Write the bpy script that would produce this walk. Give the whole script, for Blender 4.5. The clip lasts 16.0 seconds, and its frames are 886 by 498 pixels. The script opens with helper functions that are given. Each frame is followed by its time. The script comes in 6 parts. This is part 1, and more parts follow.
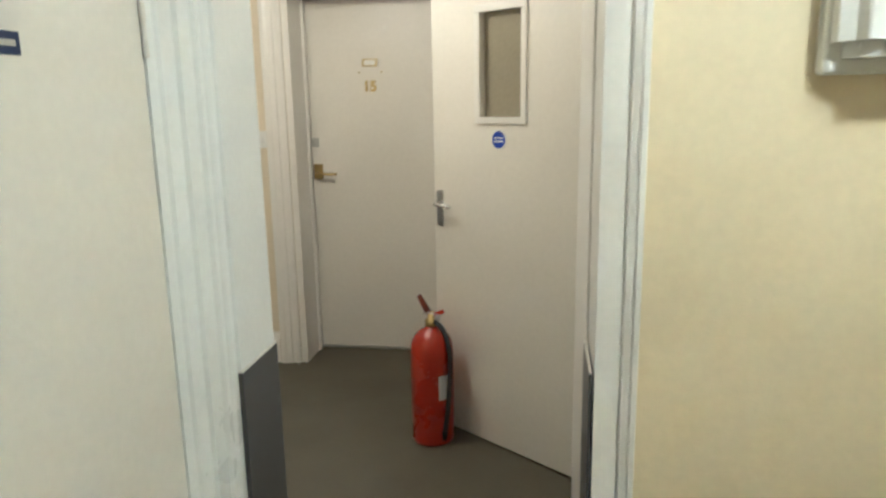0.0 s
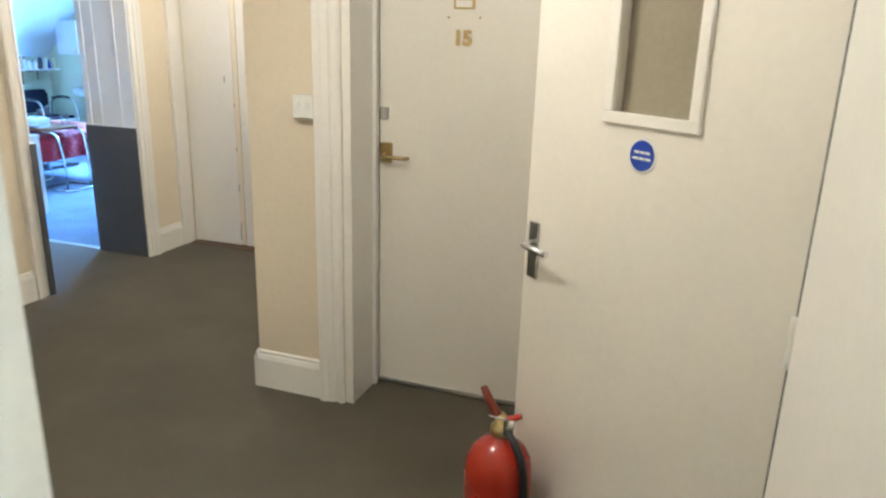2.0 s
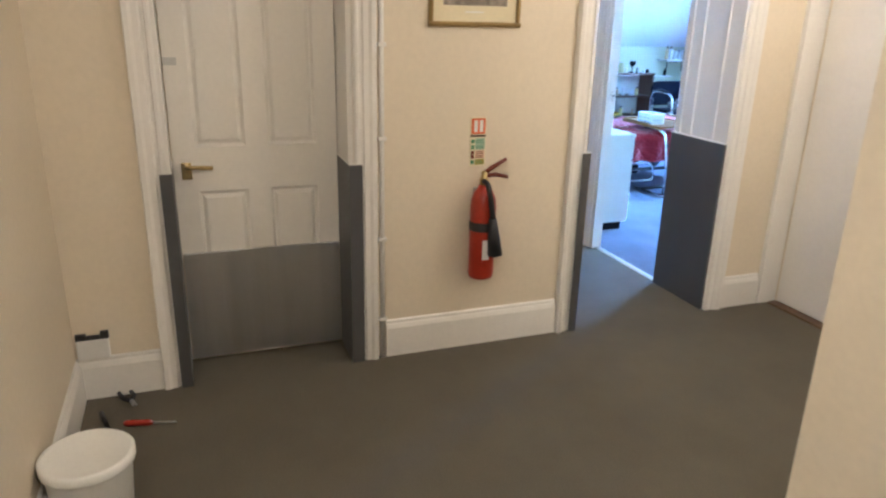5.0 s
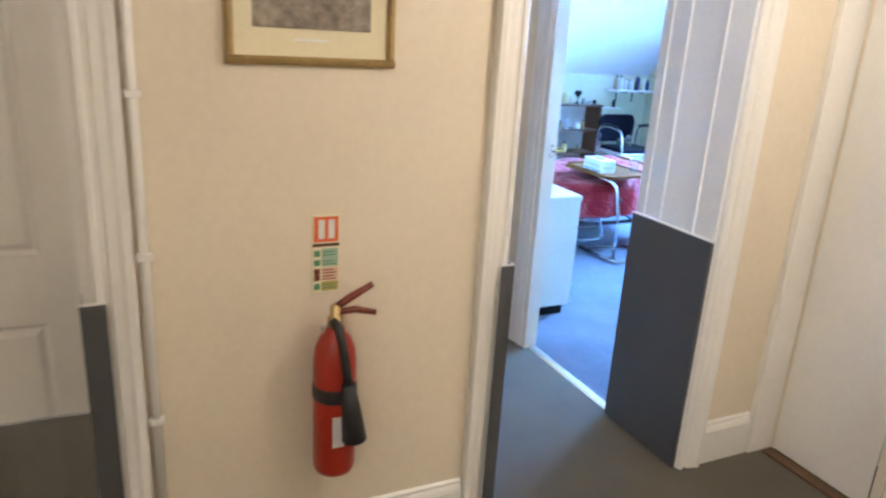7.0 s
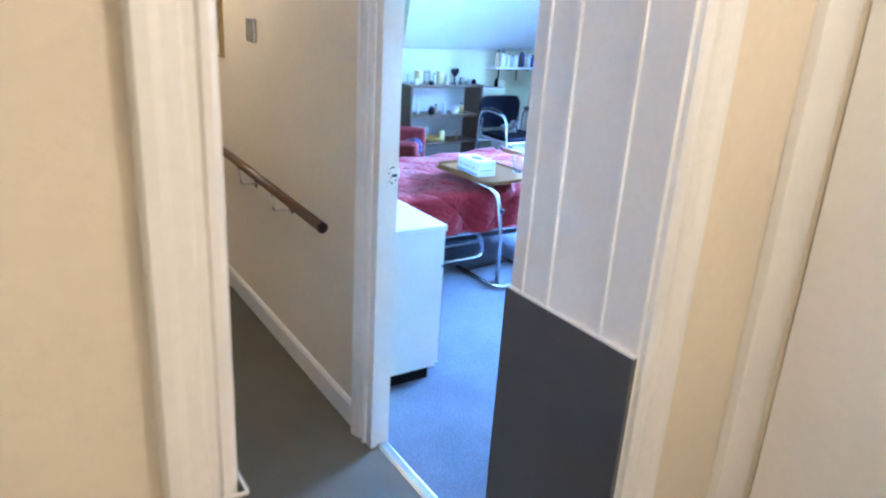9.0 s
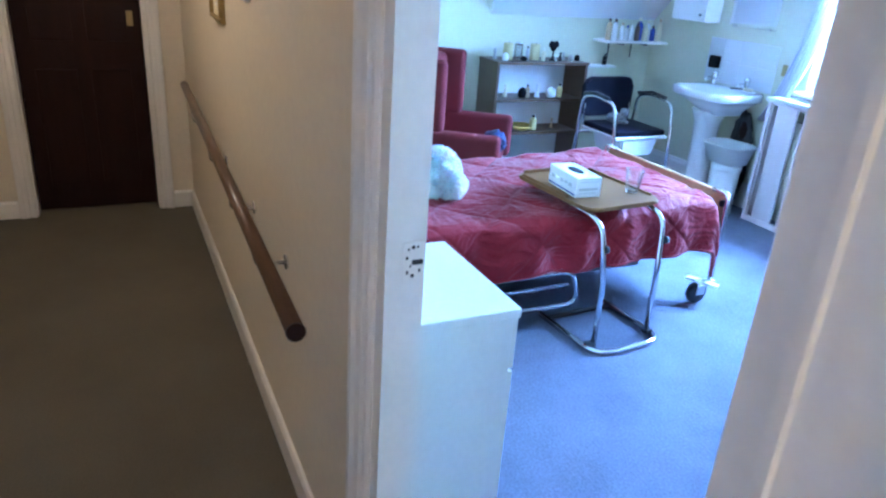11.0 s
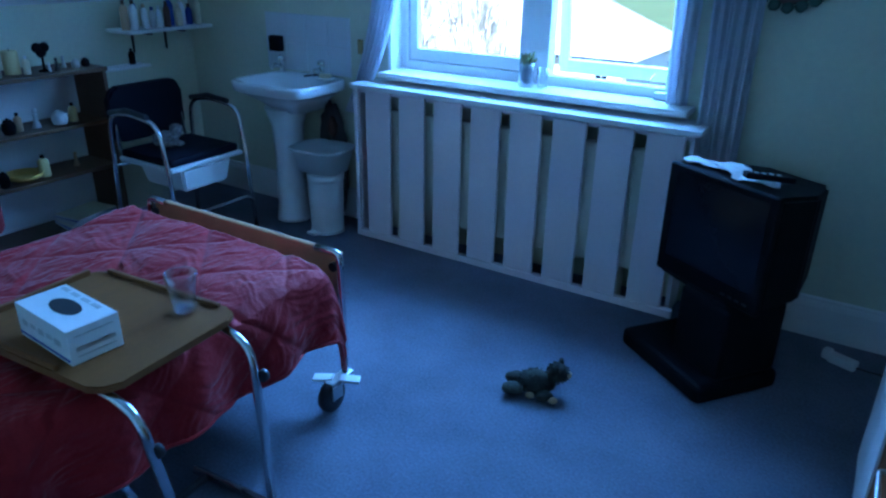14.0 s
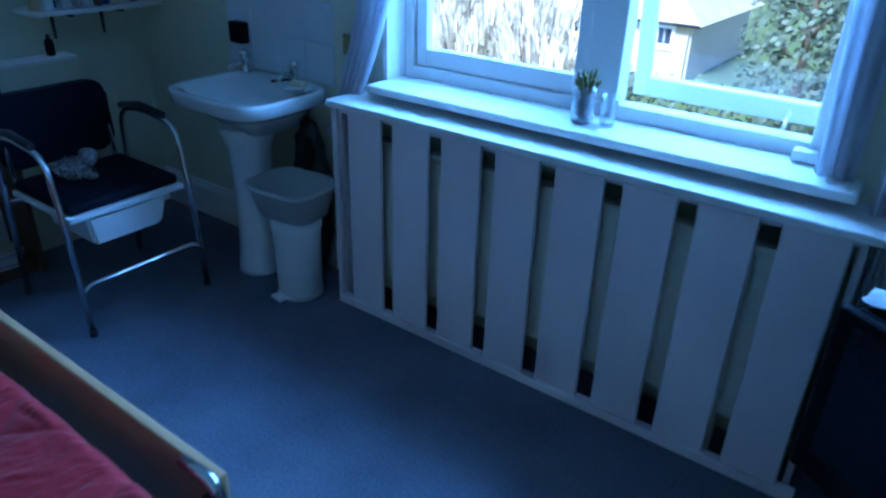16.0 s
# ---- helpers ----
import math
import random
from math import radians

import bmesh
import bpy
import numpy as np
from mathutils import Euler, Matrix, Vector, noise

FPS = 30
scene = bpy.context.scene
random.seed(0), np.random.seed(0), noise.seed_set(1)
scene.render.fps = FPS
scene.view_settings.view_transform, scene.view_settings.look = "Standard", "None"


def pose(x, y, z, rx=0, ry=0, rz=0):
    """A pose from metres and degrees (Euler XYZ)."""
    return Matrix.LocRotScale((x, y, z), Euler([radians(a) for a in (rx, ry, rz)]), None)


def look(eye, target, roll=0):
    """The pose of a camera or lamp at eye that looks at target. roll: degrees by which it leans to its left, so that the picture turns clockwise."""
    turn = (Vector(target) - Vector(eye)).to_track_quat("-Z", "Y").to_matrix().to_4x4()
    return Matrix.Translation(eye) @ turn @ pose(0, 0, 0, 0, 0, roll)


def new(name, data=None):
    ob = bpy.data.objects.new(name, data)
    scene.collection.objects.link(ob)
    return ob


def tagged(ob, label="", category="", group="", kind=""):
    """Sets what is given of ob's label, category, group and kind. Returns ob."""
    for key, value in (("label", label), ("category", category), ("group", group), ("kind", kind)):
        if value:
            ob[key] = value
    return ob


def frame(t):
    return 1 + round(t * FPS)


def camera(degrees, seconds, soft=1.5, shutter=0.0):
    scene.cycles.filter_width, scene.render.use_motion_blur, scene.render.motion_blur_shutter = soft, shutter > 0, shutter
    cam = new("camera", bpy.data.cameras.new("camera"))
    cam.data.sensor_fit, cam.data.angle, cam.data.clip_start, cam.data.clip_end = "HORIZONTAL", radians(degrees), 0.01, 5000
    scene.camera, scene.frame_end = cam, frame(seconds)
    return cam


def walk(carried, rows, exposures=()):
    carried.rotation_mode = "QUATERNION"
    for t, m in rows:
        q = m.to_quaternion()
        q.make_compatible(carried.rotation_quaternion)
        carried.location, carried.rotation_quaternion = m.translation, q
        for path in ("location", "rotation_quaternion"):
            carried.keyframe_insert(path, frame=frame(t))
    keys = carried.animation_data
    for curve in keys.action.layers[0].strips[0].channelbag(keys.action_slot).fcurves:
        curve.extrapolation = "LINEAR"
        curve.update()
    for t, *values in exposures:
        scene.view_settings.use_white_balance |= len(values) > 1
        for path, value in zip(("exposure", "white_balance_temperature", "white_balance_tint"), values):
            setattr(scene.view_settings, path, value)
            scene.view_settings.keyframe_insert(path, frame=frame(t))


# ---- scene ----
cam = camera(65.0, 16.0, soft=2.3, shutter=0.35)
PATH = [
    (0, (-0.221, 0.175, 1.421), (-0.501, 2.111, 1.007), -1.0),
    (0.5, (-0.219, 0.416, 1.435), (-0.619, 2.304, 0.912), 0.2),
    (1, (-0.272, 0.741, 1.446), (-0.68, 2.63, 0.932), -0.9),
    (1.5, (-0.297, 1.019, 1.461), (-0.784, 2.885, 0.931), -1.5),
    (2, (-0.301, 1.33, 1.495), (-0.925, 3.142, 0.924), 1.7),
    (2.5, (-0.424, 1.579, 1.502), (-1.134, 3.357, 0.923), 0.7),
    (3, (-0.559, 1.799, 1.528), (-1.517, 3.434, 0.89), 0.3),
    (3.5, (-0.659, 2.037, 1.546), (-1.942, 3.408, 0.857), 2.8),
    (4, (-0.823, 2.247, 1.516), (-2.417, 3.27, 0.873), 2.2),
    (4.2, (-0.786, 2.3, 1.465), (-2.473, 3.189, 0.859), 0.9),
    (6.3, (-1.691, 2.954, 1.528), (-3.494, 3.51, 0.865), 2.0),
    (6.5, (-1.787, 3.045, 1.536), (-3.581, 3.659, 0.901), 3.8),
    (7, (-2.067, 3.228, 1.528), (-3.795, 4.035, 0.926), 3.4),
    (7.5, (-2.301, 3.329, 1.542), (-3.912, 4.322, 0.894), 1.2),
    (8, (-2.516, 3.532, 1.537), (-4.063, 4.651, 0.943), 2.3),
    (8.2, (-2.588, 3.614, 1.543), (-4.117, 4.746, 0.927), 3.3),
    (10.3, (-3.544, 4.471, 1.492), (-5.162, 5.387, 0.755), 2.3),
    (10.5, (-3.636, 4.499, 1.484), (-5.245, 5.415, 0.727), 2.6),
    (11, (-3.848, 4.627, 1.474), (-5.508, 5.442, 0.713), 4.1),
    (11.5, (-4.038, 4.702, 1.488), (-5.67, 5.607, 0.769), 3.3),
    (12, (-4.261, 4.72, 1.484), (-5.536, 6.061, 0.725), -2.9),
    (12.5, (-4.385, 4.89, 1.451), (-5.363, 6.465, 0.701), -1.7),
    (13, (-4.495, 5.116, 1.465), (-5.409, 6.705, 0.664), -0.6),
    (13.5, (-4.633, 5.403, 1.452), (-5.568, 7.002, 0.699), 1.3),
    (14, (-4.752, 5.67, 1.452), (-5.723, 7.226, 0.656), 1.0),
    (14.5, (-4.874, 5.933, 1.457), (-5.887, 7.427, 0.595), 2.0),
    (15, (-5.067, 6.181, 1.444), (-6.005, 7.698, 0.539), -0.3),
    (15.5, (-5.183, 6.432, 1.435), (-6.142, 7.929, 0.518), 0.3),
    (16, (-5.284, 6.723, 1.467), (-6.33, 8.165, 0.558), 1.7),
]
EXPOSURES = [(0.0, 4.4, 4750, 11), (0.5, 4.35, 4750, 11), (1.1, 4.7, 4750, 11), (2.0, 4.75, 4800, 13), (2.5, 4.8, 4850, 16), (3.2, 4.75, 5000, 20), (8.2, 4.75, 5000, 20), (10.3, 4.4, 5000, 20), (11.0, 4.2, 5150, 24), (11.5, 3.95, 5050, 22), (12.0, 2.98, 4800, 18), (12.6, 2.32, 4750, 18), (13.2, 1.88, 4600, 14), (14.0, 1.69, 4450, 12), (16.0, 1.25, 4450, 11)]
walk(cam, [(t, look(eye, target, roll)) for t, eye, target, roll in PATH], EXPOSURES)

# ---- world and lights ----
world = bpy.data.worlds.new("sky")
scene.world = world
world.use_nodes = True
wn = world.node_tree.nodes
sky = wn.new("ShaderNodeTexSky")
sky.sky_type = "NISHITA"
sky.sun_disc = False
sky.sun_elevation = radians(38)
sky.sun_rotation = radians(200)
sky.air_density, sky.dust_density = 1.0, 3.0
wn["Background"].inputs["Strength"].default_value = 0.15
world.node_tree.links.new(sky.outputs["Color"], wn["Background"].inputs["Color"])


def lamp(name, kind, m, energy, color, size=0.3, size_y=None, angle=None):
    data = bpy.data.lights.new(name, kind)
    data.energy, data.color = energy, color
    if kind == "AREA":
        data.shape = "RECTANGLE" if size_y else "DISK"
        data.size = size
        if size_y:
            data.size_y = size_y
    if kind == "POINT":
        data.shadow_soft_size = size
    if angle:
        data.angle = radians(angle)
    ob = new(name, data)
    ob.matrix_world = m
    return ob


WARM = (1.0, 0.79, 0.475)
lamp("sun", "SUN", look((0, -20, 16), (0, 0, 0)), 5.0, (1.0, 0.98, 0.95), angle=12)
lamp("window_daylight", "AREA", look((-6.21, 9.22, 1.80), (-6.20, 7.6, 1.12)), 47, (0.30, 0.58, 1.0), 1.9, 0.9)
lamp("alcove_ceiling_lamp", "POINT", pose(-2.75, 4.70, 2.12), 1.22, WARM, 0.11)
lamp("hall_ceiling_lamp", "POINT", pose(-1.25, 2.55, 2.12), 1.36, WARM, 0.11)
lamp("lobby_ceiling_lamp", "POINT", pose(0.62, 0.72, 2.27), 2.25, (1.0, 0.90, 0.62), 0.06)
lamp("passage_ceiling_lamp", "POINT", pose(-6.6, 4.35, 2.12), 0.90, WARM, 0.11)

# ---- materials ----


def material(name, color, rough=0.6, metal=0.0, vary=0.12, scale=6.0, grain=90.0, bump=0.05, bump_scale=None, spec=0.5, second=None, coat=0.0, stretch=None, trans=0.0):
    """A principled material with colour variation at two scales and fine relief."""
    m = bpy.data.materials.new(name)
    m.use_nodes = True
    nt = m.node_tree
    n, l = nt.nodes, nt.links
    b = n["Principled BSDF"]
    b.inputs["Roughness"].default_value = rough
    b.inputs["Metallic"].default_value = metal
    b.inputs["Specular IOR Level"].default_value = spec
    b.inputs["Coat Weight"].default_value = coat
    b.inputs["Transmission Weight"].default_value = trans
    co = n.new("ShaderNodeTexCoord")
    mp = n.new("ShaderNodeMapping")
    mp.inputs["Scale"].default_value = stretch or (1, 1, 1)
    l.new(co.outputs["Object"], mp.inputs["Vector"])
    big = n.new("ShaderNodeTexNoise")
    big.inputs["Scale"].default_value = scale
    big.inputs["Detail"].default_value = 5
    big.inputs["Roughness"].default_value = 0.6
    fine = n.new("ShaderNodeTexNoise")
    fine.inputs["Scale"].default_value = grain
    fine.inputs["Detail"].default_value = 3
    l.new(mp.outputs["Vector"], big.inputs["Vector"])
    l.new(mp.outputs["Vector"], fine.inputs["Vector"])
    mixn = n.new("ShaderNodeMath")
    mixn.operation = "ADD"
    half = n.new("ShaderNodeMath")
    half.operation = "MULTIPLY"
    half.inputs[1].default_value = 0.5
    l.new(big.outputs["Fac"], mixn.inputs[0])
    l.new(fine.outputs["Fac"], mixn.inputs[1])
    l.new(mixn.outputs[0], half.inputs[0])
    ramp = n.new("ShaderNodeValToRGB")
    lo = second or tuple(max(0.0, c * (1 - vary)) for c in color)
    hi = color if second else tuple(min(1.0, c * (1 + vary)) for c in color)
    ramp.color_ramp.elements[0].position, ramp.color_ramp.elements[1].position = 0.33, 0.67
    ramp.color_ramp.elements[0].color = (*lo, 1)
    ramp.color_ramp.elements[1].color = (*hi, 1)
    l.new(half.outputs[0], ramp.inputs["Fac"])
    l.new(ramp.outputs["Color"], b.inputs["Base Color"])
    if bump:
        bp = n.new("ShaderNodeBump")
        bp.inputs["Strength"].default_value = bump
        bp.inputs["Distance"].default_value = 0.01
        if bump_scale:
            bt = n.new("ShaderNodeTexNoise")
            bt.inputs["Scale"].default_value = bump_scale
            bt.inputs["Detail"].default_value = 4
            l.new(mp.outputs["Vector"], bt.inputs["Vector"])
            l.new(bt.outputs["Fac"], bp.inputs["Height"])
        else:
            l.new(fine.outputs["Fac"], bp.inputs["Height"])
        l.new(bp.outputs["Normal"], b.inputs["Normal"])
    rr = n.new("ShaderNodeMapRange")
    rr.inputs["To Min"].default_value = max(0.02, rough - 0.08)
    rr.inputs["To Max"].default_value = min(1.0, rough + 0.08)
    l.new(big.outputs["Fac"], rr.inputs["Value"])
    l.new(rr.outputs["Result"], b.inputs["Roughness"])
    return m


LOBBYCREAM = material("yellow_cream_wall_paint", (0.75, 0.65, 0.44), 0.62, vary=0.04, scale=1.3, grain=45, bump=0.07, bump_scale=130)
CREAM = material("cream_wall_paint", (0.735, 0.655, 0.515), 0.62, vary=0.04, scale=1.3, grain=45, bump=0.07, bump_scale=130)
YELLOW = material("pale_yellow_wall_paint", (0.66, 0.66, 0.48), 0.7, vary=0.04, scale=1.2, grain=40, bump=0.15, bump_scale=120)
WHITE = material("white_gloss_paint", (0.80, 0.78, 0.74), 0.32, vary=0.035, scale=3, grain=60, bump=0.05, bump_scale=40)
# white gloss again, with the cooler light on the lobby post in its colour
COOLLITWHITE = material("cool_lit_white_gloss_paint", (0.85, 0.87, 0.87), 0.30, vary=0.03, scale=3, grain=60, bump=0.05, bump_scale=40)
DOORW = material("white_door_paint", (0.78, 0.75, 0.69), 0.38, vary=0.03, scale=2.0, grain=50, bump=0.06, bump_scale=60)
CEIL = material("ceiling_paint", (0.80, 0.80, 0.79), 0.8, vary=0.03, scale=1.5, bump=0.08, bump_scale=150)
CARPET = material("taupe_carpet", (0.150, 0.136, 0.104), 0.95, vary=0.16, scale=2.4, grain=170, bump=0.7, bump_scale=300, spec=0.1)
BLUECARPET = material("grey_blue_carpet", (0.186, 0.194, 0.238), 0.95, vary=0.34, scale=2.6, grain=110, bump=0.8, bump_scale=260, spec=0.1)
PLATE = material("dark_grey_protection_plate", (0.080, 0.080, 0.083), 0.40, vary=0.08, scale=5, grain=160, bump=0.03, spec=0.5)
KICK = material("brushed_steel", (0.72, 0.73, 0.75), 0.33, 1.0, vary=0.08, scale=3, grain=200, bump=0.04, bump_scale=30, stretch=(1, 6, 0.25))
CHROME = material("chrome", (0.75, 0.76, 0.78), 0.14, 1.0, vary=0.05, scale=8, bump=0.0)
BRASS = material("dull_brass", (0.46, 0.36, 0.16), 0.30, 1.0, vary=0.14, scale=20, bump=0.02)
DULLMETAL = material("aluminium", (0.55, 0.55, 0.53), 0.38, 0.9, vary=0.08, scale=12, bump=0.03)
RED = material("red_enamel", (0.37, 0.020, 0.004), 0.28, vary=0.05, scale=3, grain=60, bump=0.02, coat=0.3)
LEVER = material("dark_red_lever_enamel", (0.15, 0.028, 0.014), 0.35, vary=0.15, scale=9, bump=0.02)
DARKRED = material("aged_red_enamel", (0.36, 0.024, 0.006), 0.34, vary=0.16, scale=9, grain=60, bump=0.03, coat=0.2)
BLACK = material("black_rubber", (0.022, 0.022, 0.024), 0.5, vary=0.2, scale=10, bump=0.05)
BLACKPLASTIC = material("black_plastic", (0.005, 0.005, 0.007), 0.6, vary=0.2, scale=8, bump=0.03, spec=0.12)
SCREEN = material("dark_screen_glass", (0.006, 0.007, 0.011), 0.22, vary=0.1, scale=3, bump=0.0, spec=0.22)
BLUESIGN = material("blue_sign", (0.02, 0.06, 0.42), 0.35, vary=0.05, scale=12, bump=0.0)
NAVY = material("navy_sign", (0.02, 0.035, 0.10), 0.4, vary=0.05, bump=0.0)
PAPER = material("white_paper", (0.80, 0.80, 0.78), 0.7, vary=0.03, scale=20, bump=0.02)
CREAMCARD = material("cream_mount_card", (0.74, 0.67, 0.46), 0.7, vary=0.04, scale=12, bump=0.03)
GILT = material("gilt_frame", (0.36, 0.26, 0.10), 0.40, 0.55, vary=0.2, scale=25, bump=0.08)
PRINT = material("sepia_print", (0.42, 0.36, 0.28), 0.5, vary=0.5, scale=14, grain=45, bump=0.0, second=(0.10, 0.08, 0.06))
ORANGE = material("orange_sign_print", (0.70, 0.15, 0.04), 0.5, vary=0.06, bump=0.0)
YELLOWCARD = material("yellow_sign_card", (0.78, 0.66, 0.30), 0.5, vary=0.05, bump=0.0)
GREENPRINT = material("green_sign_print", (0.10, 0.28, 0.14), 0.5, vary=0.1, bump=0.0)
SIGNCREAM = material("cream_sign_card", (0.80, 0.74, 0.52), 0.5, vary=0.04, bump=0.0)
PALEGREEN = material("pale_green_print", (0.36, 0.50, 0.38), 0.5, vary=0.08, bump=0.0)
PALEPINK = material("pale_pink_print", (0.72, 0.48, 0.34), 0.5, vary=0.08, bump=0.0)
OLIVEPRINT = material("olive_print", (0.42, 0.36, 0.08), 0.5, vary=0.1, bump=0.0)
DARKPRINT = material("dark_sign_print", (0.10, 0.05, 0.03), 0.5, vary=0.1, bump=0.0)
DARKWOOD = material("dark_stained_wood", (0.020, 0.0075, 0.005), 0.48, vary=0.3, scale=3, grain=60, bump=0.05, stretch=(8, 8, 0.8), spec=0.16)
RAILWOOD = material("varnished_handrail_wood", (0.105, 0.048, 0.018), 0.34, vary=0.3, scale=5, grain=60, bump=0.03, stretch=(0.5, 8, 8), coat=0.3)
WOOD = material("teak_veneer", (0.165, 0.068, 0.022), 0.55, vary=0.34, scale=3, grain=50, bump=0.03, stretch=(9, 0.7, 9), spec=0.08)
WOODDARK = material("dark_veneer", (0.15, 0.066, 0.024), 0.45, vary=0.30, scale=3, grain=50, bump=0.03, stretch=(9, 9, 0.8))
SHELFWOOD = material("brown_shelf_wood", (0.115, 0.062, 0.028), 0.45, vary=0.22, scale=4, grain=60, bump=0.03, stretch=(6, 0.8, 6))
TRAY = material("oak_laminate", (0.19, 0.082, 0.022), 0.5, vary=0.18, scale=4, grain=70, bump=0.02, stretch=(8, 0.8, 8), spec=0.22)
FOOTWOOD = material("footboard_laminate", (0.50, 0.315, 0.155), 0.42, vary=0.14, scale=3, grain=60, bump=0.02, stretch=(0.8, 8, 8))
QUILT = material("rose_satin_quilt", (0.265, 0.014, 0.020), 0.62, vary=0.16, scale=5, grain=260, bump=0.20, bump_scale=95, spec=0.16)
QUILT.node_tree.nodes["Principled BSDF"].inputs["Sheen Weight"].default_value = 0.22
QUILT.node_tree.nodes["Principled BSDF"].inputs["Sheen Roughness"].default_value = 0.4
REDFABRIC = material("red_upholstery", (0.17, 0.012, 0.014), 0.8, vary=0.16, scale=6, grain=240, bump=0.2)
NAVYVINYL = material("navy_vinyl", (0.006, 0.006, 0.015), 0.55, vary=0.15, scale=8, grain=120, bump=0.06, spec=0.14)
CERAMIC = material("white_ceramic", (0.80, 0.80, 0.79), 0.12, vary=0.02, scale=5, bump=0.0, coat=0.4)
PLASTICW = material("white_plastic", (0.78, 0.78, 0.75), 0.35, vary=0.04, scale=8, bump=0.02)
PLASTICG = material("grey_plastic_tub", (0.55, 0.55, 0.52), 0.4, vary=0.06, scale=8, bump=0.02)
CURTAIN = material("pale_curtain_cloth", (0.70, 0.70, 0.74), 0.85, vary=0.07, scale=5, grain=300, bump=0.12)
FLUFF = material("white_plush", (0.86, 0.84, 0.80), 0.95, vary=0.06, scale=18, grain=150, bump=0.2, spec=0.1)
FLUFF.node_tree.nodes["Principled BSDF"].inputs["Subsurface Weight"].default_value = 0.6
FLUFF.node_tree.nodes["Principled BSDF"].inputs["Subsurface Scale"].default_value = 0.03
BROWNPLUSH = material("mottled_green_plush", (0.042, 0.044, 0.032), 0.95, vary=0.5, scale=25, grain=150, bump=0.4)
TANPLUSH = material("tan_plush", (0.55, 0.40, 0.24), 0.95, vary=0.15, scale=25, grain=150, bump=0.4)
TILE = material("glazed_white_tile", (0.74, 0.75, 0.76), 0.15, vary=0.03, scale=3, bump=0.0, coat=0.3)
GROUT = material("grout", (0.68, 0.68, 0.67), 0.85, vary=0.1, bump=0.1)
RADIATOR = material("cream_radiator_enamel", (0.66, 0.61, 0.48), 0.42, vary=0.05, scale=3, bump=0.02)
SLAT = material("white_slat_paint", (0.79, 0.70, 0.70), 0.55, vary=0.04, scale=3, grain=60, bump=0.05, bump_scale=60)
ROOF = material("roof_tiles", (0.16, 0.12, 0.10), 0.8, vary=0.25, scale=1.5, grain=18, bump=0.3, bump_scale=14)
BRICKWALL = material("rendered_house_wall", (0.42, 0.36, 0.30), 0.85, vary=0.12, scale=0.8, grain=12, bump=0.2, bump_scale=10)
GRASS = material("grass", (0.08, 0.12, 0.035), 0.9, vary=0.3, scale=0.5, grain=15, bump=0.5, bump_scale=20)
LEAF = material("foliage", (0.085, 0.12, 0.085), 0.7, vary=0.25, scale=2, grain=12, bump=0.0)
BARK = material("bark", (0.10, 0.075, 0.05), 0.9, vary=0.3, scale=5, bump=0.4, bump_scale=30)
SILLPLANT = material("yellow_green_leaf", (0.12, 0.12, 0.025), 0.6, vary=0.35, scale=20, bump=0.0)
CANDLEWAX = material("pale_yellow_wax", (0.62, 0.54, 0.26), 0.5, vary=0.08, scale=14, bump=0.04)
BLUETOY = material("blue_cloth", (0.05, 0.08, 0.36), 0.8, vary=0.2, scale=12, bump=0.1)
YELLOWTOY = material("yellow_plush", (0.75, 0.52, 0.12), 0.9, vary=0.15, scale=15, bump=0.3)


def glass(name, tint=(1, 1, 1), rough=0.0):
    m = bpy.data.materials.new(name)
    m.use_nodes = True
    b = m.node_tree.nodes["Principled BSDF"]
    b.inputs["Base Color"].default_value = (*tint, 1)
    b.inputs["Roughness"].default_value = rough
    b.inputs["Transmission Weight"].default_value = 1.0
    b.inputs["IOR"].default_value = 1.45
    return m


GLASS = glass("clear_glass")
TUMBLER = bpy.data.materials.new("thin_tumbler_glass")
TUMBLER.use_nodes = True
tn = TUMBLER.node_tree.nodes
tn.clear()
t_out, t_mix, t_clear, t_gloss, t_fres = (tn.new("ShaderNode" + k) for k in ("OutputMaterial", "MixShader", "BsdfTransparent", "BsdfGlossy", "LayerWeight"))
t_clear.inputs["Color"].default_value = (0.97, 0.98, 0.99, 1)
t_gloss.inputs["Roughness"].default_value = 0.04
t_fres.inputs["Blend"].default_value = 0.30
for a_, b_ in ((t_fres.outputs["Facing"], t_mix.inputs[0]), (t_clear.outputs[0], t_mix.inputs[1]), (t_gloss.outputs[0], t_mix.inputs[2]), (t_mix.outputs[0], t_out.inputs[0])):
    TUMBLER.node_tree.links.new(a_, b_)
MIRROR = material("mirror", (0.85, 0.87, 0.88), 0.03, 1.0, vary=0.01, bump=0.0)
OBSCURE = material("wired_obscured_glass", (0.30, 0.27, 0.20), 0.22, vary=0.08, scale=3, grain=60, bump=0.03, spec=0.6)

nt = CURTAIN.node_tree
cn_out = nt.nodes["Material Output"]
cn_mix, cn_tr = nt.nodes.new("ShaderNodeMixShader"), nt.nodes.new("ShaderNodeBsdfTranslucent")
cn_tr.inputs["Color"].default_value = (0.74, 0.74, 0.78, 1)
cn_mix.inputs[0].default_value = 0.55
nt.links.new(nt.nodes["Principled BSDF"].outputs[0], cn_mix.inputs[1])
nt.links.new(cn_tr.outputs[0], cn_mix.inputs[2])
nt.links.new(cn_mix.outputs[0], cn_out.inputs[0])

# ---- mesh helpers ----


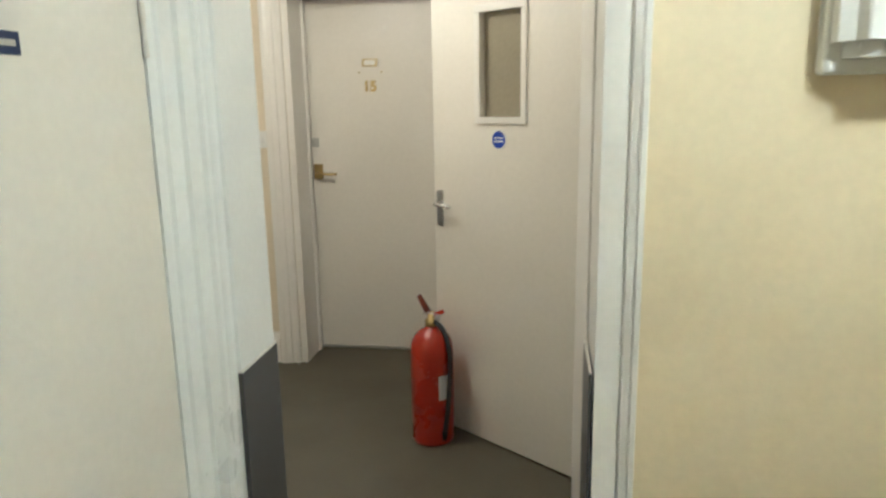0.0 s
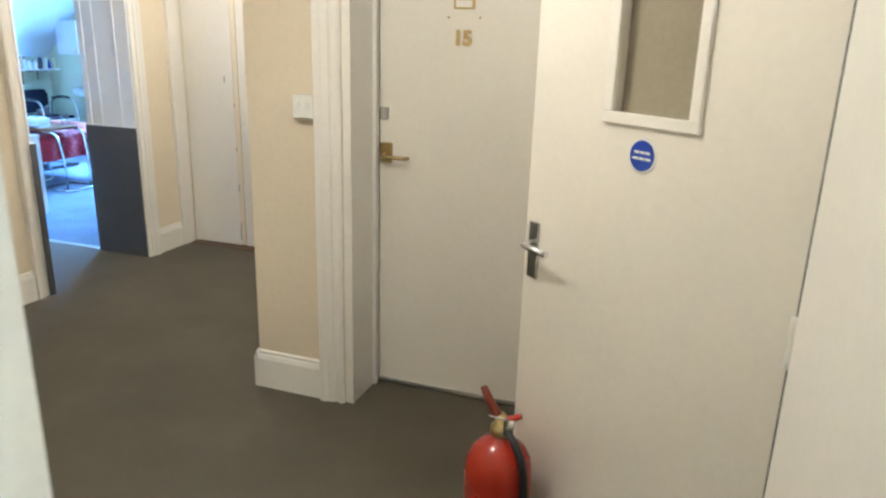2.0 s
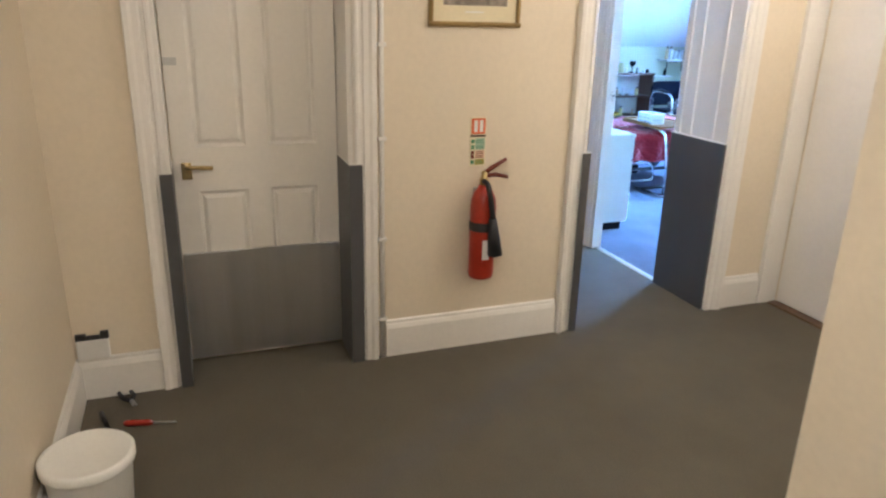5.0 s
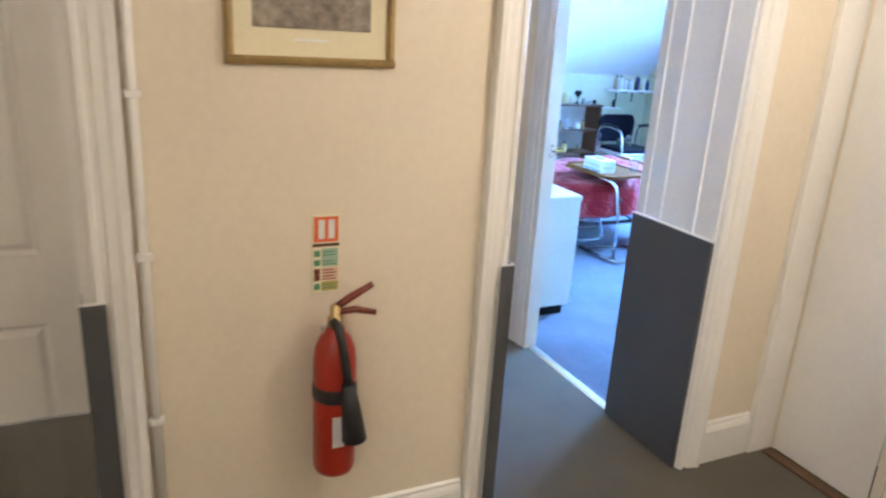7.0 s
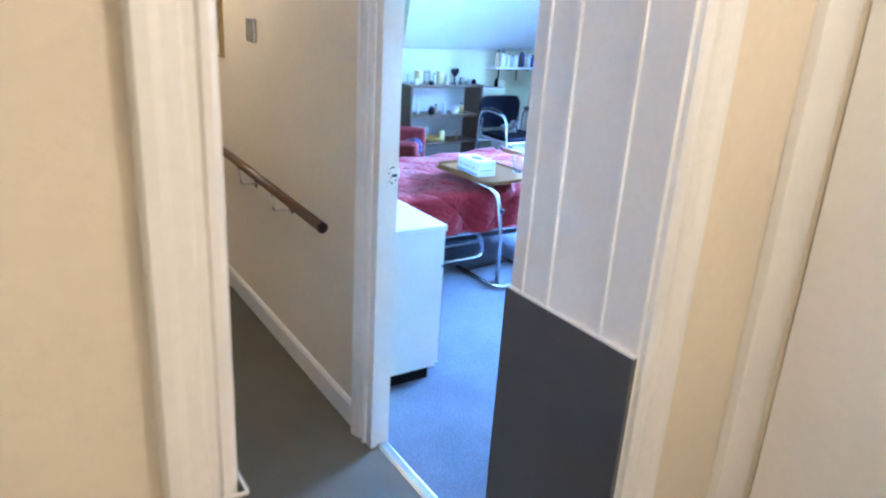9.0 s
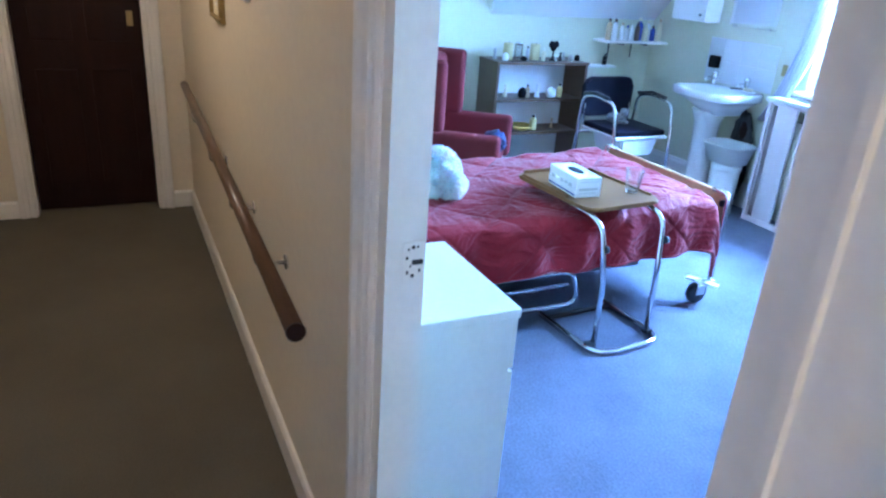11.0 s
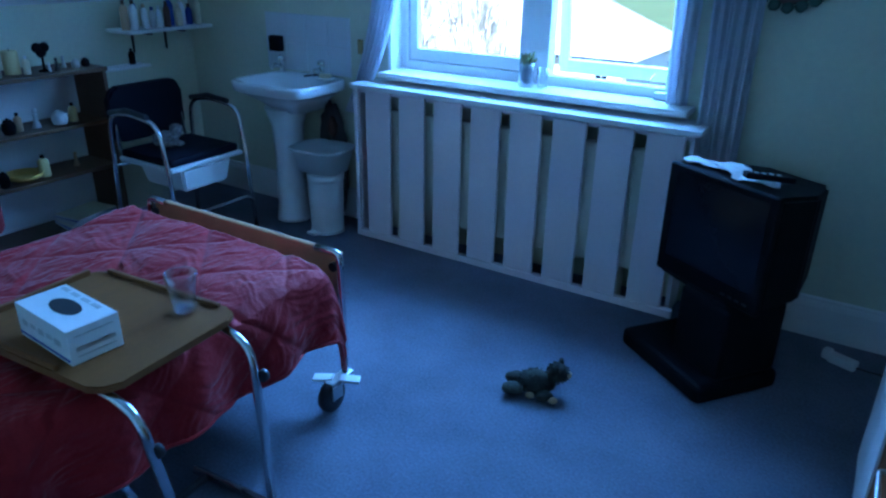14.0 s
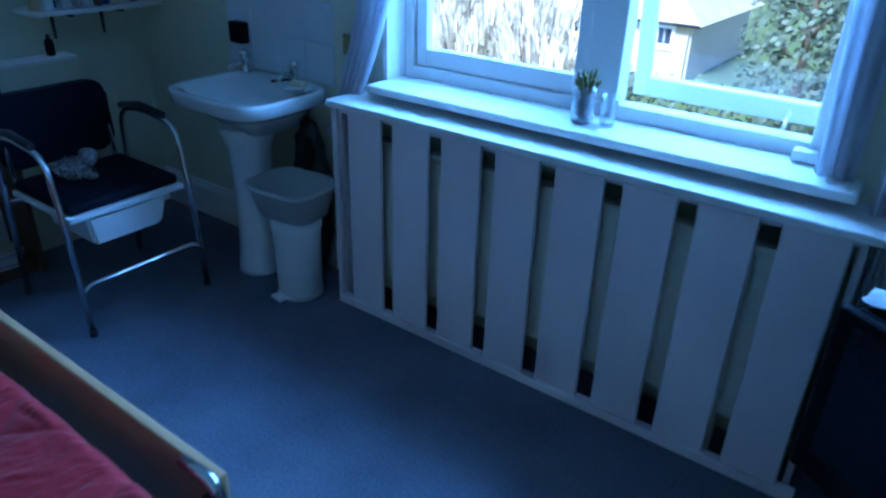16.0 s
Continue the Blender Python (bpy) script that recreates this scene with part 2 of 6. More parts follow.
def box(bm, x0, y0, z0, x1, y1, z1, bev=0.0, seg=2):
    g = bmesh.ops.create_cube(bm, size=1.0)
    vs = g["verts"]
    for v in vs:
        v.co = Vector(((x0 + x1) / 2 + v.co.x * abs(x1 - x0), (y0 + y1) / 2 + v.co.y * abs(y1 - y0), (z0 + z1) / 2 + v.co.z * abs(z1 - z0)))
    if bev > 0:
        es = list({e for v in vs for e in v.link_edges})
        bmesh.ops.bevel(bm, geom=es, offset=bev, segments=seg, profile=0.6, affect="EDGES")
    return bm


def prism(bm, pts, z0, z1):
    """A closed outline in x, y, drawn up from z0 to z1."""
    lo = [bm.verts.new((x, y, z0)) for x, y in pts]
    hi = [bm.verts.new((x, y, z1)) for x, y in pts]
    k = len(pts)
    for i in range(k):
        bm.faces.new((lo[i], lo[(i + 1) % k], hi[(i + 1) % k], hi[i]))
    bm.faces.new(lo[::-1])
    bm.faces.new(hi)
    return bm


def extrude_profile(bm, profile, a, b, out, up=(0, 0, 1)):
    """A profile of (out, up) pairs drawn from point a to point b."""
    a, b, o, u = Vector(a), Vector(b), Vector(out), Vector(up)
    one = [bm.verts.new(a + o * p + u * q) for p, q in profile]
    two = [bm.verts.new(b + o * p + u * q) for p, q in profile]
    k = len(profile)
    for i in range(k):
        bm.faces.new((one[i], one[(i + 1) % k], two[(i + 1) % k], two[i]))
    bm.faces.new(one[::-1])
    bm.faces.new(two)
    return bm


def tube(bm, pts, r, seg=10, closed=False, bend=0.0, steps=5):
    """A round tube along points; bend rounds the corners."""
    P = [Vector(p) for p in pts]
    if bend > 0:
        Q = []
        k = len(P)
        for i, p in enumerate(P):
            if not closed and i in (0, k - 1):
                Q.append(p)
                continue
            a, c = P[i - 1], P[(i + 1) % k]
            da, dc = (a - p), (c - p)
            ra = min(bend, da.length * 0.49)
            rc = min(bend, dc.length * 0.49)
            s, e = p + da.normalized() * ra, p + dc.normalized() * rc
            for j in range(steps + 1):
                f = j / steps
                Q.append(s * (1 - f) ** 2 + p * 2 * f * (1 - f) + e * f * f)
        P = Q
    rings = []
    k = len(P)
    last = None
    for i, p in enumerate(P):
        if closed:
            d = P[(i + 1) % k] - P[i - 1]
        else:
            d = P[min(i + 1, k - 1)] - P[max(i - 1, 0)]
        d.normalize()
        if last is None:
            ref = Vector((0, 0, 1)) if abs(d.z) < 0.9 else Vector((1, 0, 0))
            n = d.cross(ref).normalized()
        else:
            n = (last - d * last.dot(d)).normalized()
        last = n
        m = d.cross(n)
        rr = r[i] if isinstance(r, (list, tuple)) else r
        rings.append([bm.verts.new(p + (n * math.cos(2 * math.pi * j / seg) + m * math.sin(2 * math.pi * j / seg)) * rr) for j in range(seg)])
    pairs = k if closed else k - 1
    for i in range(pairs):
        A, B = rings[i], rings[(i + 1) % k]
        for j in range(seg):
            f = bm.faces.new((A[j], A[(j + 1) % seg], B[(j + 1) % seg], B[j]))
            f.smooth = True
    if not closed:
        bm.faces.new(rings[0][::-1])
        bm.faces.new(rings[-1])
    return bm


def lathe(bm, profile, seg=24, at=(0, 0, 0), axis="z"):
    """A profile of (radius, height) pairs turned about an upright axis."""
    rings = []
    for r, h in profile:
        ring = []
        for j in range(seg):
            a = 2 * math.pi * j / seg
            x, y, z = r * math.cos(a), r * math.sin(a), h
            if axis == "x":
                x, y, z = h, r * math.cos(a), r * math.sin(a)
            if axis == "y":
                x, y, z = r * math.cos(a), h, -r * math.sin(a)
            ring.append(bm.verts.new((at[0] + x, at[1] + y, at[2] + z)))
        rings.append(ring)
    for A, B in zip(rings, rings[1:]):
        for j in range(seg):
            f = bm.faces.new((A[j], A[(j + 1) % seg], B[(j + 1) % seg], B[j]))
            f.smooth = True
    bm.faces.new(rings[0][::-1])
    bm.faces.new(rings[-1])
    return bm


def blob(bm, c, r, s=(1, 1, 1), rough=0.0, sub=3, freq=6.0):
    g = bmesh.ops.create_icosphere(bm, subdivisions=sub, radius=1.0)
    for v in g["verts"]:
        d = v.co.normalized()
        k = r * (1 + rough * noise.noise(d * freq + Vector(c) * 7))
        v.co = Vector(c) + Vector((d.x * s[0], d.y * s[1], d.z * s[2])) * k
    for f in {f for v in g["verts"] for f in v.link_faces}:
        f.smooth = True
    return bm


def finish(name, bm, mat, m=None):
    bmesh.ops.recalc_face_normals(bm, faces=bm.faces)
    me = bpy.data.meshes.new(name)
    bm.to_mesh(me)
    bm.free()
    me.materials.append(mat)
    ob = new(name, me)
    if m is not None:
        ob.matrix_world = m
    return ob


def part(name, bm, mat, parent, label="", m=None):
    ob = finish(name, bm, mat)
    ob.parent = parent
    if m is not None:
        ob.matrix_local = m
    if label:
        ob["label"] = label
    return ob


def thing(name, m, label, category, group=""):
    ob = new(name)
    ob.empty_display_size = 0.1
    ob.matrix_world = m
    return tagged(ob, label, category, group)


def single(name, bm, mat, m, label, category, group=""):
    return tagged(finish(name, bm, mat, m), label, category, group)


def setting(name, bm, mat, label, category):
    return tagged(finish(name, bm, mat), label, category, kind="structure")


def B():
    return bmesh.new()


def bx(x0, y0, z0, x1, y1, z1, bev=0.0, seg=2):
    return box(bmesh.new(), x0, y0, z0, x1, y1, z1, bev, seg)


def written(text, size, depth, mat, parent, m, name="lettering"):
    """Raised characters in the built-in font, as a mesh."""
    cu = bpy.data.curves.new(name, "FONT")
    cu.body, cu.size, cu.extrude, cu.align_x, cu.align_y = text, size, depth, "CENTER", "CENTER"
    cu.offset = 0.0035
    tmp = bpy.data.objects.new(name, cu)
    me = bpy.data.meshes.new_from_object(tmp)
    bpy.data.objects.remove(tmp)
    bpy.data.curves.remove(cu)
    me.materials.append(mat)
    ob = new(name, me)
    ob.parent = parent
    ob.matrix_local = m
    return ob


# ---- structure ----
H = 2.36
WX, WXB = -3.74, -3.98

bm = B()
box(bm, -8.6, -1.9, -0.12, 1.9, 5.04, 0.0)
box(bm, -3.9, 5.04, -0.12, 1.9, 5.75, 0.0)
setting("floor", bm, CARPET, "worn taupe carpet in the hall and passage", "carpet")
bm = B()
box(bm, -8.7, 5.04, -0.12, -3.9, 8.75, 0.0)
setting("bedroom_floor", bm, BLUECARPET, "grey-blue carpet in the bedroom", "carpet")
bm = B()
box(bm, -8.7, -2.0, H, 2.0, 8.9, H + 0.1)
setting("ceiling", bm, CEIL, "plain white ceiling", "ceiling")


def wall(name, boxes, mat=CREAM, label="cream painted plaster wall"):
    b = B()
    for v in boxes:
        box(b, *v)
    return setting(name, b, mat, label, "wall")


DOORH = 2.0
# lobby where the walk begins
wall("wall_lobby_south", [(-1.25, -1.9, 0, 1.7, -1.75, H)], LOBBYCREAM)
wall("wall_lobby_east", [(1.55, -1.75, 0, 1.7, 1.72, H)], LOBBYCREAM)
wall("wall_lobby_west", [(-1.25, -1.75, 0, -1.10, 1.42, H)], label="white painted wall behind the folded-back door")
wall("wall_lobby_north", [(-0.07, 1.72, 0, 1.7, 1.84, H), (-0.95, 1.66, DOORH, -0.07, 1.84, H)], LOBBYCREAM)
wall("wall_hall_south", [(-3.98, 1.74, 0, -1.60, 2.02, H), (-1.60, 1.45, 0, -1.02, 1.795, H)])
# east side of the hall with the store door
wall("wall_hall_east", [(-0.06, 1.84, 0, 0.10, 2.578, H), (-0.06, 2.578, DOORH + 0.02, 0.10, 3.478, H), (-0.06, 3.478, 0, 0.10, 4.2, H)])
# unseen blocks, added so no sky light leaks round the closed doors
wall("light_block_behind_doors", [(-4.12, 2.30, 0, -4.0, 3.25, H), (-1.60, 4.10, 0, -0.70, 4.18, H), (-8.40, 4.10, 0, -8.28, 4.90, H), (-3.74, 5.63, 0, -1.86, 5.70, H)], label="unseen blocks added behind the doors to keep sky light out")
wall("wall_store", [(0.10, 2.42, 0, 0.9, 2.48, H), (0.10, 3.58, 0, 0.9, 3.64, H), (0.9, 2.42, 0, 0.96, 3.64, H)], label="plain unlit store cupboard wall")
# wall of door fifteen and the pier
wall("wall_pier", [(-1.97, 3.73, 0, -1.54, 3.99, H), (-1.97, 3.99, 0, -1.54, 4.10, H), (-1.54, 3.73, DOORH, -0.74, 4.10, H), (-0.74, 3.73, 0, -0.06, 4.10, H)])
wall("wall_alcove_east", [(-1.97, 4.10, 0, -1.86, 5.62, H)])
wall("wall_alcove_north", [(-3.74, 5.50, 0, -3.70, 5.62, H), (-3.70, 5.50, DOORH + 0.02, -1.97, 5.62, H), (-2.90, 5.50, 0, -1.97, 5.62, H)])
# west wall of the hall, with two openings
wall("wall_hall_west", [
    (WXB, 1.74, 0, WX, 2.42, H), (WXB, 2.42, DOORH, WX, 3.12, H), (WXB, 3.12, 0, WX, 4.20, H),
    (WXB, 4.20, DOORH, WX, 5.04, H), (-3.90, 5.04, 0, WX, 5.62, H)])
# passage
wall("wall_passage_south", [(-8.6, 3.62, 0, WXB, 3.77, H)])
wall("wall_passage_end", [(-8.27, 3.77, 0, -8.12, 4.17, H), (-8.27, 4.17, DOORH, -8.12, 4.82, H), (-8.27, 4.82, 0, -8.12, 5.012, H)])
wall("wall_passage_north", [(-8.6, 5.012, 0, -4.86, 5.045, H), (-4.86, 5.012, DOORH, -4.10, 5.045, H), (-4.10, 5.04, 0, -3.90, 5.045, H)])
wall("wall_bedroom_south", [(-8.6, 5.045, 0, -4.86, 5.085, H), (-4.86, 5.045, DOORH, -4.10, 5.085, H), (-4.10, 5.045, 0, -3.90, 5.085, H)], YELLOW, "pale yellow bedroom wall")
wall("wall_bedroom_east", [(-4.08, 5.085, 0, -3.90, 8.62, H)], YELLOW, "pale yellow bedroom wall")
wall("wall_bedroom_west", [(-8.60, 5.085, 0, -8.45, 8.62, H)], YELLOW, "pale yellow bedroom wall under the roof slope")
WL, WR, WB, WT = -6.93, -5.49, 0.86, 1.98
wall("wall_bedroom_north", [(-8.6, 8.62, 0, WL, 8.82, H), (WL, 8.62, 0, WR, 8.82, WB), (WL, 8.62, WT, WR, 8.82, H), (WR, 8.62, 0, -3.90, 8.82, H)], YELLOW, "pale yellow bedroom window wall")
# roof slope over the west wall
bm = B()
lo = [(-8.455, 7.14, 1.15), (-8.455, 8.63, 1.15), (-7.24, 8.63, H + 0.01), (-7.24, 6.60, H + 0.01)]
va = [bm.verts.new(p) for p in lo]
vb = [bm.verts.new((p[0] - 0.0, p[1], p[2] + 0.06)) for p in lo]
bm.faces.new(va)
bm.faces.new(vb[::-1])
for i in range(4):
    bm.faces.new((va[i], va[(i + 1) % 4], vb[(i + 1) % 4], vb[i]))
setting("ceiling_slope", bm, CEIL, "sloping white attic ceiling", "ceiling")

bm = B()
ck = [(-8.455, 7.14, 1.15), (-7.24, 6.60, H + 0.01), (-8.455, 6.60, H + 0.01)]
va = [bm.verts.new((p[0], p[1] - 0.002, p[2])) for p in ck]
vb = [bm.verts.new((p[0], p[1] + 0.05, p[2] + 0.02)) for p in ck]
bm.faces.new(va)
bm.faces.new(vb[::-1])
for i in range(3):
    bm.faces.new((va[i], va[(i + 1) % 3], vb[(i + 1) % 3], vb[i]))
setting("wall_slope_cheek", bm, YELLOW, "pale yellow cheek beside the roof slope", "wall")

SKIRT = [(0, 0), (0.018, 0), (0.018, 0.135), (0.013, 0.150), (0.008, 0.158), (0.008, 0.168), (0.0, 0.175)]
SKIRTLOW = [(0, 0), (0.015, 0), (0.015, 0.085), (0.008, 0.097), (0, 0.10)]


def skirting(a, b, out, prof=SKIRT):
    return setting("baseboard", extrude_profile(B(), prof, (*a, 0), (*b, 0), (*out, 0)), WHITE, "white gloss painted skirting board", "skirting board")


skirting((WX, 3.262), (WX, 4.115), (1, 0))
skirting((WX, 2.02), (WX, 2.34), (1, 0))
skirting((WX, 5.125), (WX, 5.37), (1, 0))
skirting((-1.98, 3.73), (-1.665, 3.73), (0, -1))
skirting((-1.97, 3.712), (-1.97, 5.50), (-1, 0))
skirting((WX + 0.018, 2.02), (-1.60, 2.02), (0, 1))
skirting((-8.12, 5.012), (-4.955, 5.012), (0, -1), SKIRTLOW)
skirting((-8.12, 3.77), (-8.12, 4.09), (1, 0), SKIRTLOW)
skirting((-8.12, 4.90), (-8.12, 5.012), (1, 0), SKIRTLOW)
skirting((-8.45, 8.62), (-7.04, 8.62), (0, -1))
skirting((-5.30, 8.62), (-4.08, 8.62), (0, -1))
skirting((-8.45, 5.085), (-8.45, 8.62), (1, 0))
skirting((-8.45, 5.085), (-5.62, 5.085), (0, 1))

# moulded architraves: profile across the face (along) and out of it
ARCH = [(0, 0), (0, 0.016), (0.008, 0.022), (0.018, 0.022), (0.022, 0.015), (0.034, 0.015), (0.040, 0.023), (0.060, 0.026), (0.072, 0.032), (0.088, 0.032), (0.092, 0.026), (0.092, 0)]


RIBBED = [(0, 0), (0, 0.030), (0.004, 0.036), (0.014, 0.036), (0.016, 0.028), (0.019, 0.028), (0.021, 0.033), (0.056, 0.030), (0.058, 0.021), (0.062, 0.021), (0.065, 0.031), (0.079, 0.034), (0.081, 0.024), (0.085, 0.024), (0.088, 0.031), (0.100, 0.030), (0.106, 0)]


def architrave(x, y, along, out, top=2.09, width=1.0, depth=1.0, profile=ARCH):
    """One upright moulding: it begins at x, y and runs along; out is the way it stands proud."""
    b = B()
    a, o = Vector((*along, 0)), Vector((*out, 0))
    pts = [Vector((x, y, 0)) + a * (p * width) + o * (q * depth) for p, q in profile]
    prism(b, [(p.x, p.y) for p in pts], 0, top)
    return setting("trim", b, WHITE, "white gloss moulded door architrave", "architrave")


def head(a, b_, z, out):
    b = B()
    extrude_profile(b, [(q, p) for p, q in ARCH], (*a, z), (*b_, z), (*out, 0))
    return setting("trim", b, WHITE, "white gloss moulded door head", "architrave")


# door fifteen
architrave(-1.548, 3.73, (-1, 0), (0, -1), width=1.2)
architrave(-0.742, 3.73, (1, 0), (0, -1))
head((-1.65, 3.73), (-0.65, 3.73), DOORH, (0, -1))
# panelled door
architrave(WX, 2.418, (0, -1), (1, 0))
architrave(WX, 3.132, (0, 1), (1, 0))
head((WX, 2.33), (WX, 3.22), DOORH, (1, 0))
# opening to the passage
architrave(WX, 4.212, (0, -1), (1, 0))
architrave(WX, 5.030, (0, 1), (1, 0))
head((WX, 4.12), (WX, 5.12), DOORH, (1, 0))
# bedroom door and passage end door
architrave(-4.856, 5.012, (-1, 0), (0, -1))
head((-4.95, 5.012), (-4.15, 5.012), DOORH, (0, -1))
architrave(-8.12, 4.172, (0, -1), (1, 0), width=0.85)
architrave(-8.12, 4.818, (0, 1), (1, 0), width=0.85)
# store door
architrave(-0.06, 2.580, (0, -1), (-1, 0), width=0.8, depth=0.4)
# first doorway, east side
architrave(-0.0995, 1.72, (1, 0), (0, -1), width=0.95, depth=1.05, profile=RIBBED)
head((-0.97, 1.66), (-0.03, 1.66), DOORH, (0, -1))

# linings

def lining(boxes, label="white gloss painted door lining"):
    b = B()
    for v in boxes:
        box(b, *v)
    return setting("trim", b, WHITE, label, "door lining")


lining([(-1.545, 3.728, 0, -1.512, 4.02, DOORH), (-0.775, 3.728, 0, -0.735, 4.02, DOORH), (-1.512, 3.728, DOORH - 0.03, -0.775, 4.02, DOORH), (-1.512, 3.925, 0, -1.498, 3.952, DOORH - 0.03)])
lining([(WXB, 2.41, 0, WX + 0.002, 2.432, DOORH), (WXB, 3.108, 0, WX + 0.002, 3.13, DOORH), (WXB, 2.432, DOORH - 0.03, WX + 0.002, 3.108, DOORH)])
lining([(WXB - 0.004, 4.196, 0, WX + 0.002, 4.218, DOORH), (-4.146, 5.020, 0, WX + 0.002, 5.041, DOORH), (WXB, 4.218, DOORH - 0.03, WX + 0.002, 5.020, DOORH),
        (-4.108, 5.013, 0.893, -4.097, 5.021, DOORH - 0.03), (-4.019, 5.012, 0.893, -4.006, 5.021, DOORH - 0.03), (-3.849, 5.013, 0.893, -3.837, 5.021, DOORH - 0.03)])
lining([(-4.862, 5.000, 0, -4.826, 5.075, DOORH), (-4.146, 5.041, 0, -4.095, 5.09, DOORH), (-4.826, 5.000, DOORH - 0.03, -4.108, 5.09, DOORH), (-4.827, 5.000, 0, -4.815, 5.022, DOORH - 0.03)])
lining([(-0.10, 1.668, 0, -0.06, 1.90, DOORH), (-0.068, 2.47, 0, -0.055, 2.592, DOORH), (-0.105, 1.90, 0, -0.058, 2.47, DOORH)], "white painted frame beside the store door")
bm = B()
prism(bm, [(-0.90, 1.80), (-0.90, 1.600), (-0.908, 1.596), (-0.908, 1.575), (-0.915, 1.568), (-0.915, 1.552), (-0.924, 1.546), (-0.928, 1.505), (-0.938, 1.500), (-0.944, 1.462), (-0.952, 1.456), (-0.953, 1.425), (-1.10, 1.425), (-1.10, 1.80)], 0, DOORH + 0.1)
setting("trim", bm, COOLLITWHITE, "white gloss moulded door frame post", "door frame")

# white boxed strip at the alcove corner
bm = B()
box(bm, WX, 5.375, 0, WX + 0.028, 5.50, 2.2, 0.004)
setting("trim", bm, WHITE, "white painted boxed strip in the alcove corner", "trim")

# ---- protection plates on the door linings ----


def plate(outline, top):
    """A bent sheet, drawn up from the floor."""
    b = prism(B(), outline, 0.004, top)
    p = single("protection_plate", b, PLATE, Matrix(), "dark grey protection plate wrapped round a door lining", "kick plate", "plates on the door linings")
    part("paint_edge", prism(B(), outline, top, top + 0.005), WHITE, p, "white paint along the upper edge")
    return p


def angle_sheet(xa, xf, y, yf, t=0.0035):
    """An L in plan: along the lining at y from xa to the front xf, then along the front to yf."""
    d = t if yf < y else -t
    return [(xa, y), (xa, y + d), (xf + t, y + d), (xf + t, yf), (xf, yf), (xf, y)]


plate([(-4.150, 5.0065), (WX + 0.006, 5.0065), (WX + 0.006, 5.0185), (-4.150, 5.0185)], 0.89)
plate(angle_sheet(WXB + 0.01, WX + 0.034, 4.2195, 4.182), 0.89)
plate(angle_sheet(WXB + 0.045, WX + 0.034, 3.1065, 3.158), 0.89)
plate(angle_sheet(WXB + 0.045, WX + 0.034, 2.4335, 2.392), 0.89)
plate([(-0.906, 1.594), (-0.894, 1.594), (-0.894, 1.803), (-0.8995, 1.803), (-0.8995, 1.601), (-0.906, 1.5985)], 0.82)
plate([(-0.112, 1.664), (-0.106, 1.664), (-0.106, 1.88), (-0.112, 1.88)], 0.82)

# metal threshold strip of the bedroom door
bm = extrude_profile(B(), [(0, 0), (0.01, 0.006), (0.035, 0.006), (0.045, 0)], (-4.826, 5.028, 0.0), (-4.145, 5.028, 0.0), (0, 1, 0))
setting("threshold_strip", bm, DULLMETAL, "bright aluminium carpet strip in the bedroom doorway", "threshold")
bm = extrude_profile(B(), [(0, 0), (0.0, 0.010), (0.05, 0.012), (0.06, 0)], (-3.70, 5.44, 0.0), (-2.90, 5.44, 0.0), (0, 1, 0))
setting("threshold_strip", bm, SHELFWOOD, "worn brown wooden sill under the cupboard door", "threshold")

# ---- things of the lobby and hall ----


def lever_handle(parent, m, mat, flip=1, long_plate=True):
    """A lever on a back plate; local x runs along the door, y out of it."""
    h = part("handle", bx(-0.02, 0, -0.075 if long_plate else -0.035, 0.02, 0.006, 0.075 if long_plate else 0.035, 0.004), mat, parent, "lever handle on its back plate", m)
    b = tube(B(), [(0, 0.004, 0.022), (0, 0.045, 0.022), (flip * 0.03, 0.05, 0.022), (flip * 0.10, 0.048, 0.018)], 0.0085, 10, bend=0.015)
    part("lever", b, mat, h)
    return h


def hinge(parent, x, y, z, mat=BRASS, fat=1.0):
    b = lathe(B(), [(0.004, -0.05), (0.006 * fat, -0.048), (0.006 * fat, -0.018), (0.0045 * fat, -0.016), (0.0045 * fat, 0.014), (0.006 * fat, 0.016), (0.006 * fat, 0.048), (0.004, 0.05)], 10, (x, y, z))
    return part("hinge", b, mat, parent, "brass butt hinge" if mat == BRASS else "painted butt hinge")


# folded-back lobby door
m = pose(-0.957, 1.422, 0, 0, 0, -93)
door = tagged(finish("door_1", bx(0.0, -0.040, 0.008, 0.78, 0.0, 1.98, 0.002), DOORW, m), "plain white flush door folded back flat", "door", kind="structure")
hinge(door, 0.0, 0.006, 1.56, WHITE)
hinge(door, 0.0, 0.006, 0.25, WHITE)
sgn = part("door_sign", bx(0.300, 0.0, 1.497, 0.385, 0.004, 1.530, 0.001), NAVY, door, "small navy door sign", Matrix())
part("sign_print", bx(0.310, 0.0, 1.509, 0.375, 0.0055, 1.518), DULLMETAL, sgn)

# hand dryer on the lobby wall
dry = thing("hand_dryer", pose(0.32, 1.72, 1.46), "white rounded wall-mounted hand dryer on cream wall", "hand dryer")
part("backing", bx(0.0, -0.05, 0.0, 0.30, 0.0, 0.26, 0.012, 3), PLASTICW, dry)
b = B()
prism(b, [(0.0, 0.0), (0.0, -0.05), (0.02, -0.11), (0.075, -0.145), (0.225, -0.145), (0.28, -0.11), (0.30, -0.05), (0.30, 0.0)], 0.03, 0.27)
bmesh.ops.bevel(b, geom=b.edges[:], offset=0.030, segments=4, affect="EDGES")
part("cover", b, PLASTICW, dry, "white rounded cover")
part("front_panel", bx(0.085, -0.152, 0.04, 0.215, -0.14, 0.25, 0.006), CERAMIC, dry)
part("slot", bx(0.11, -0.156, 0.135, 0.19, -0.150, 0.142), BLACK, dry)

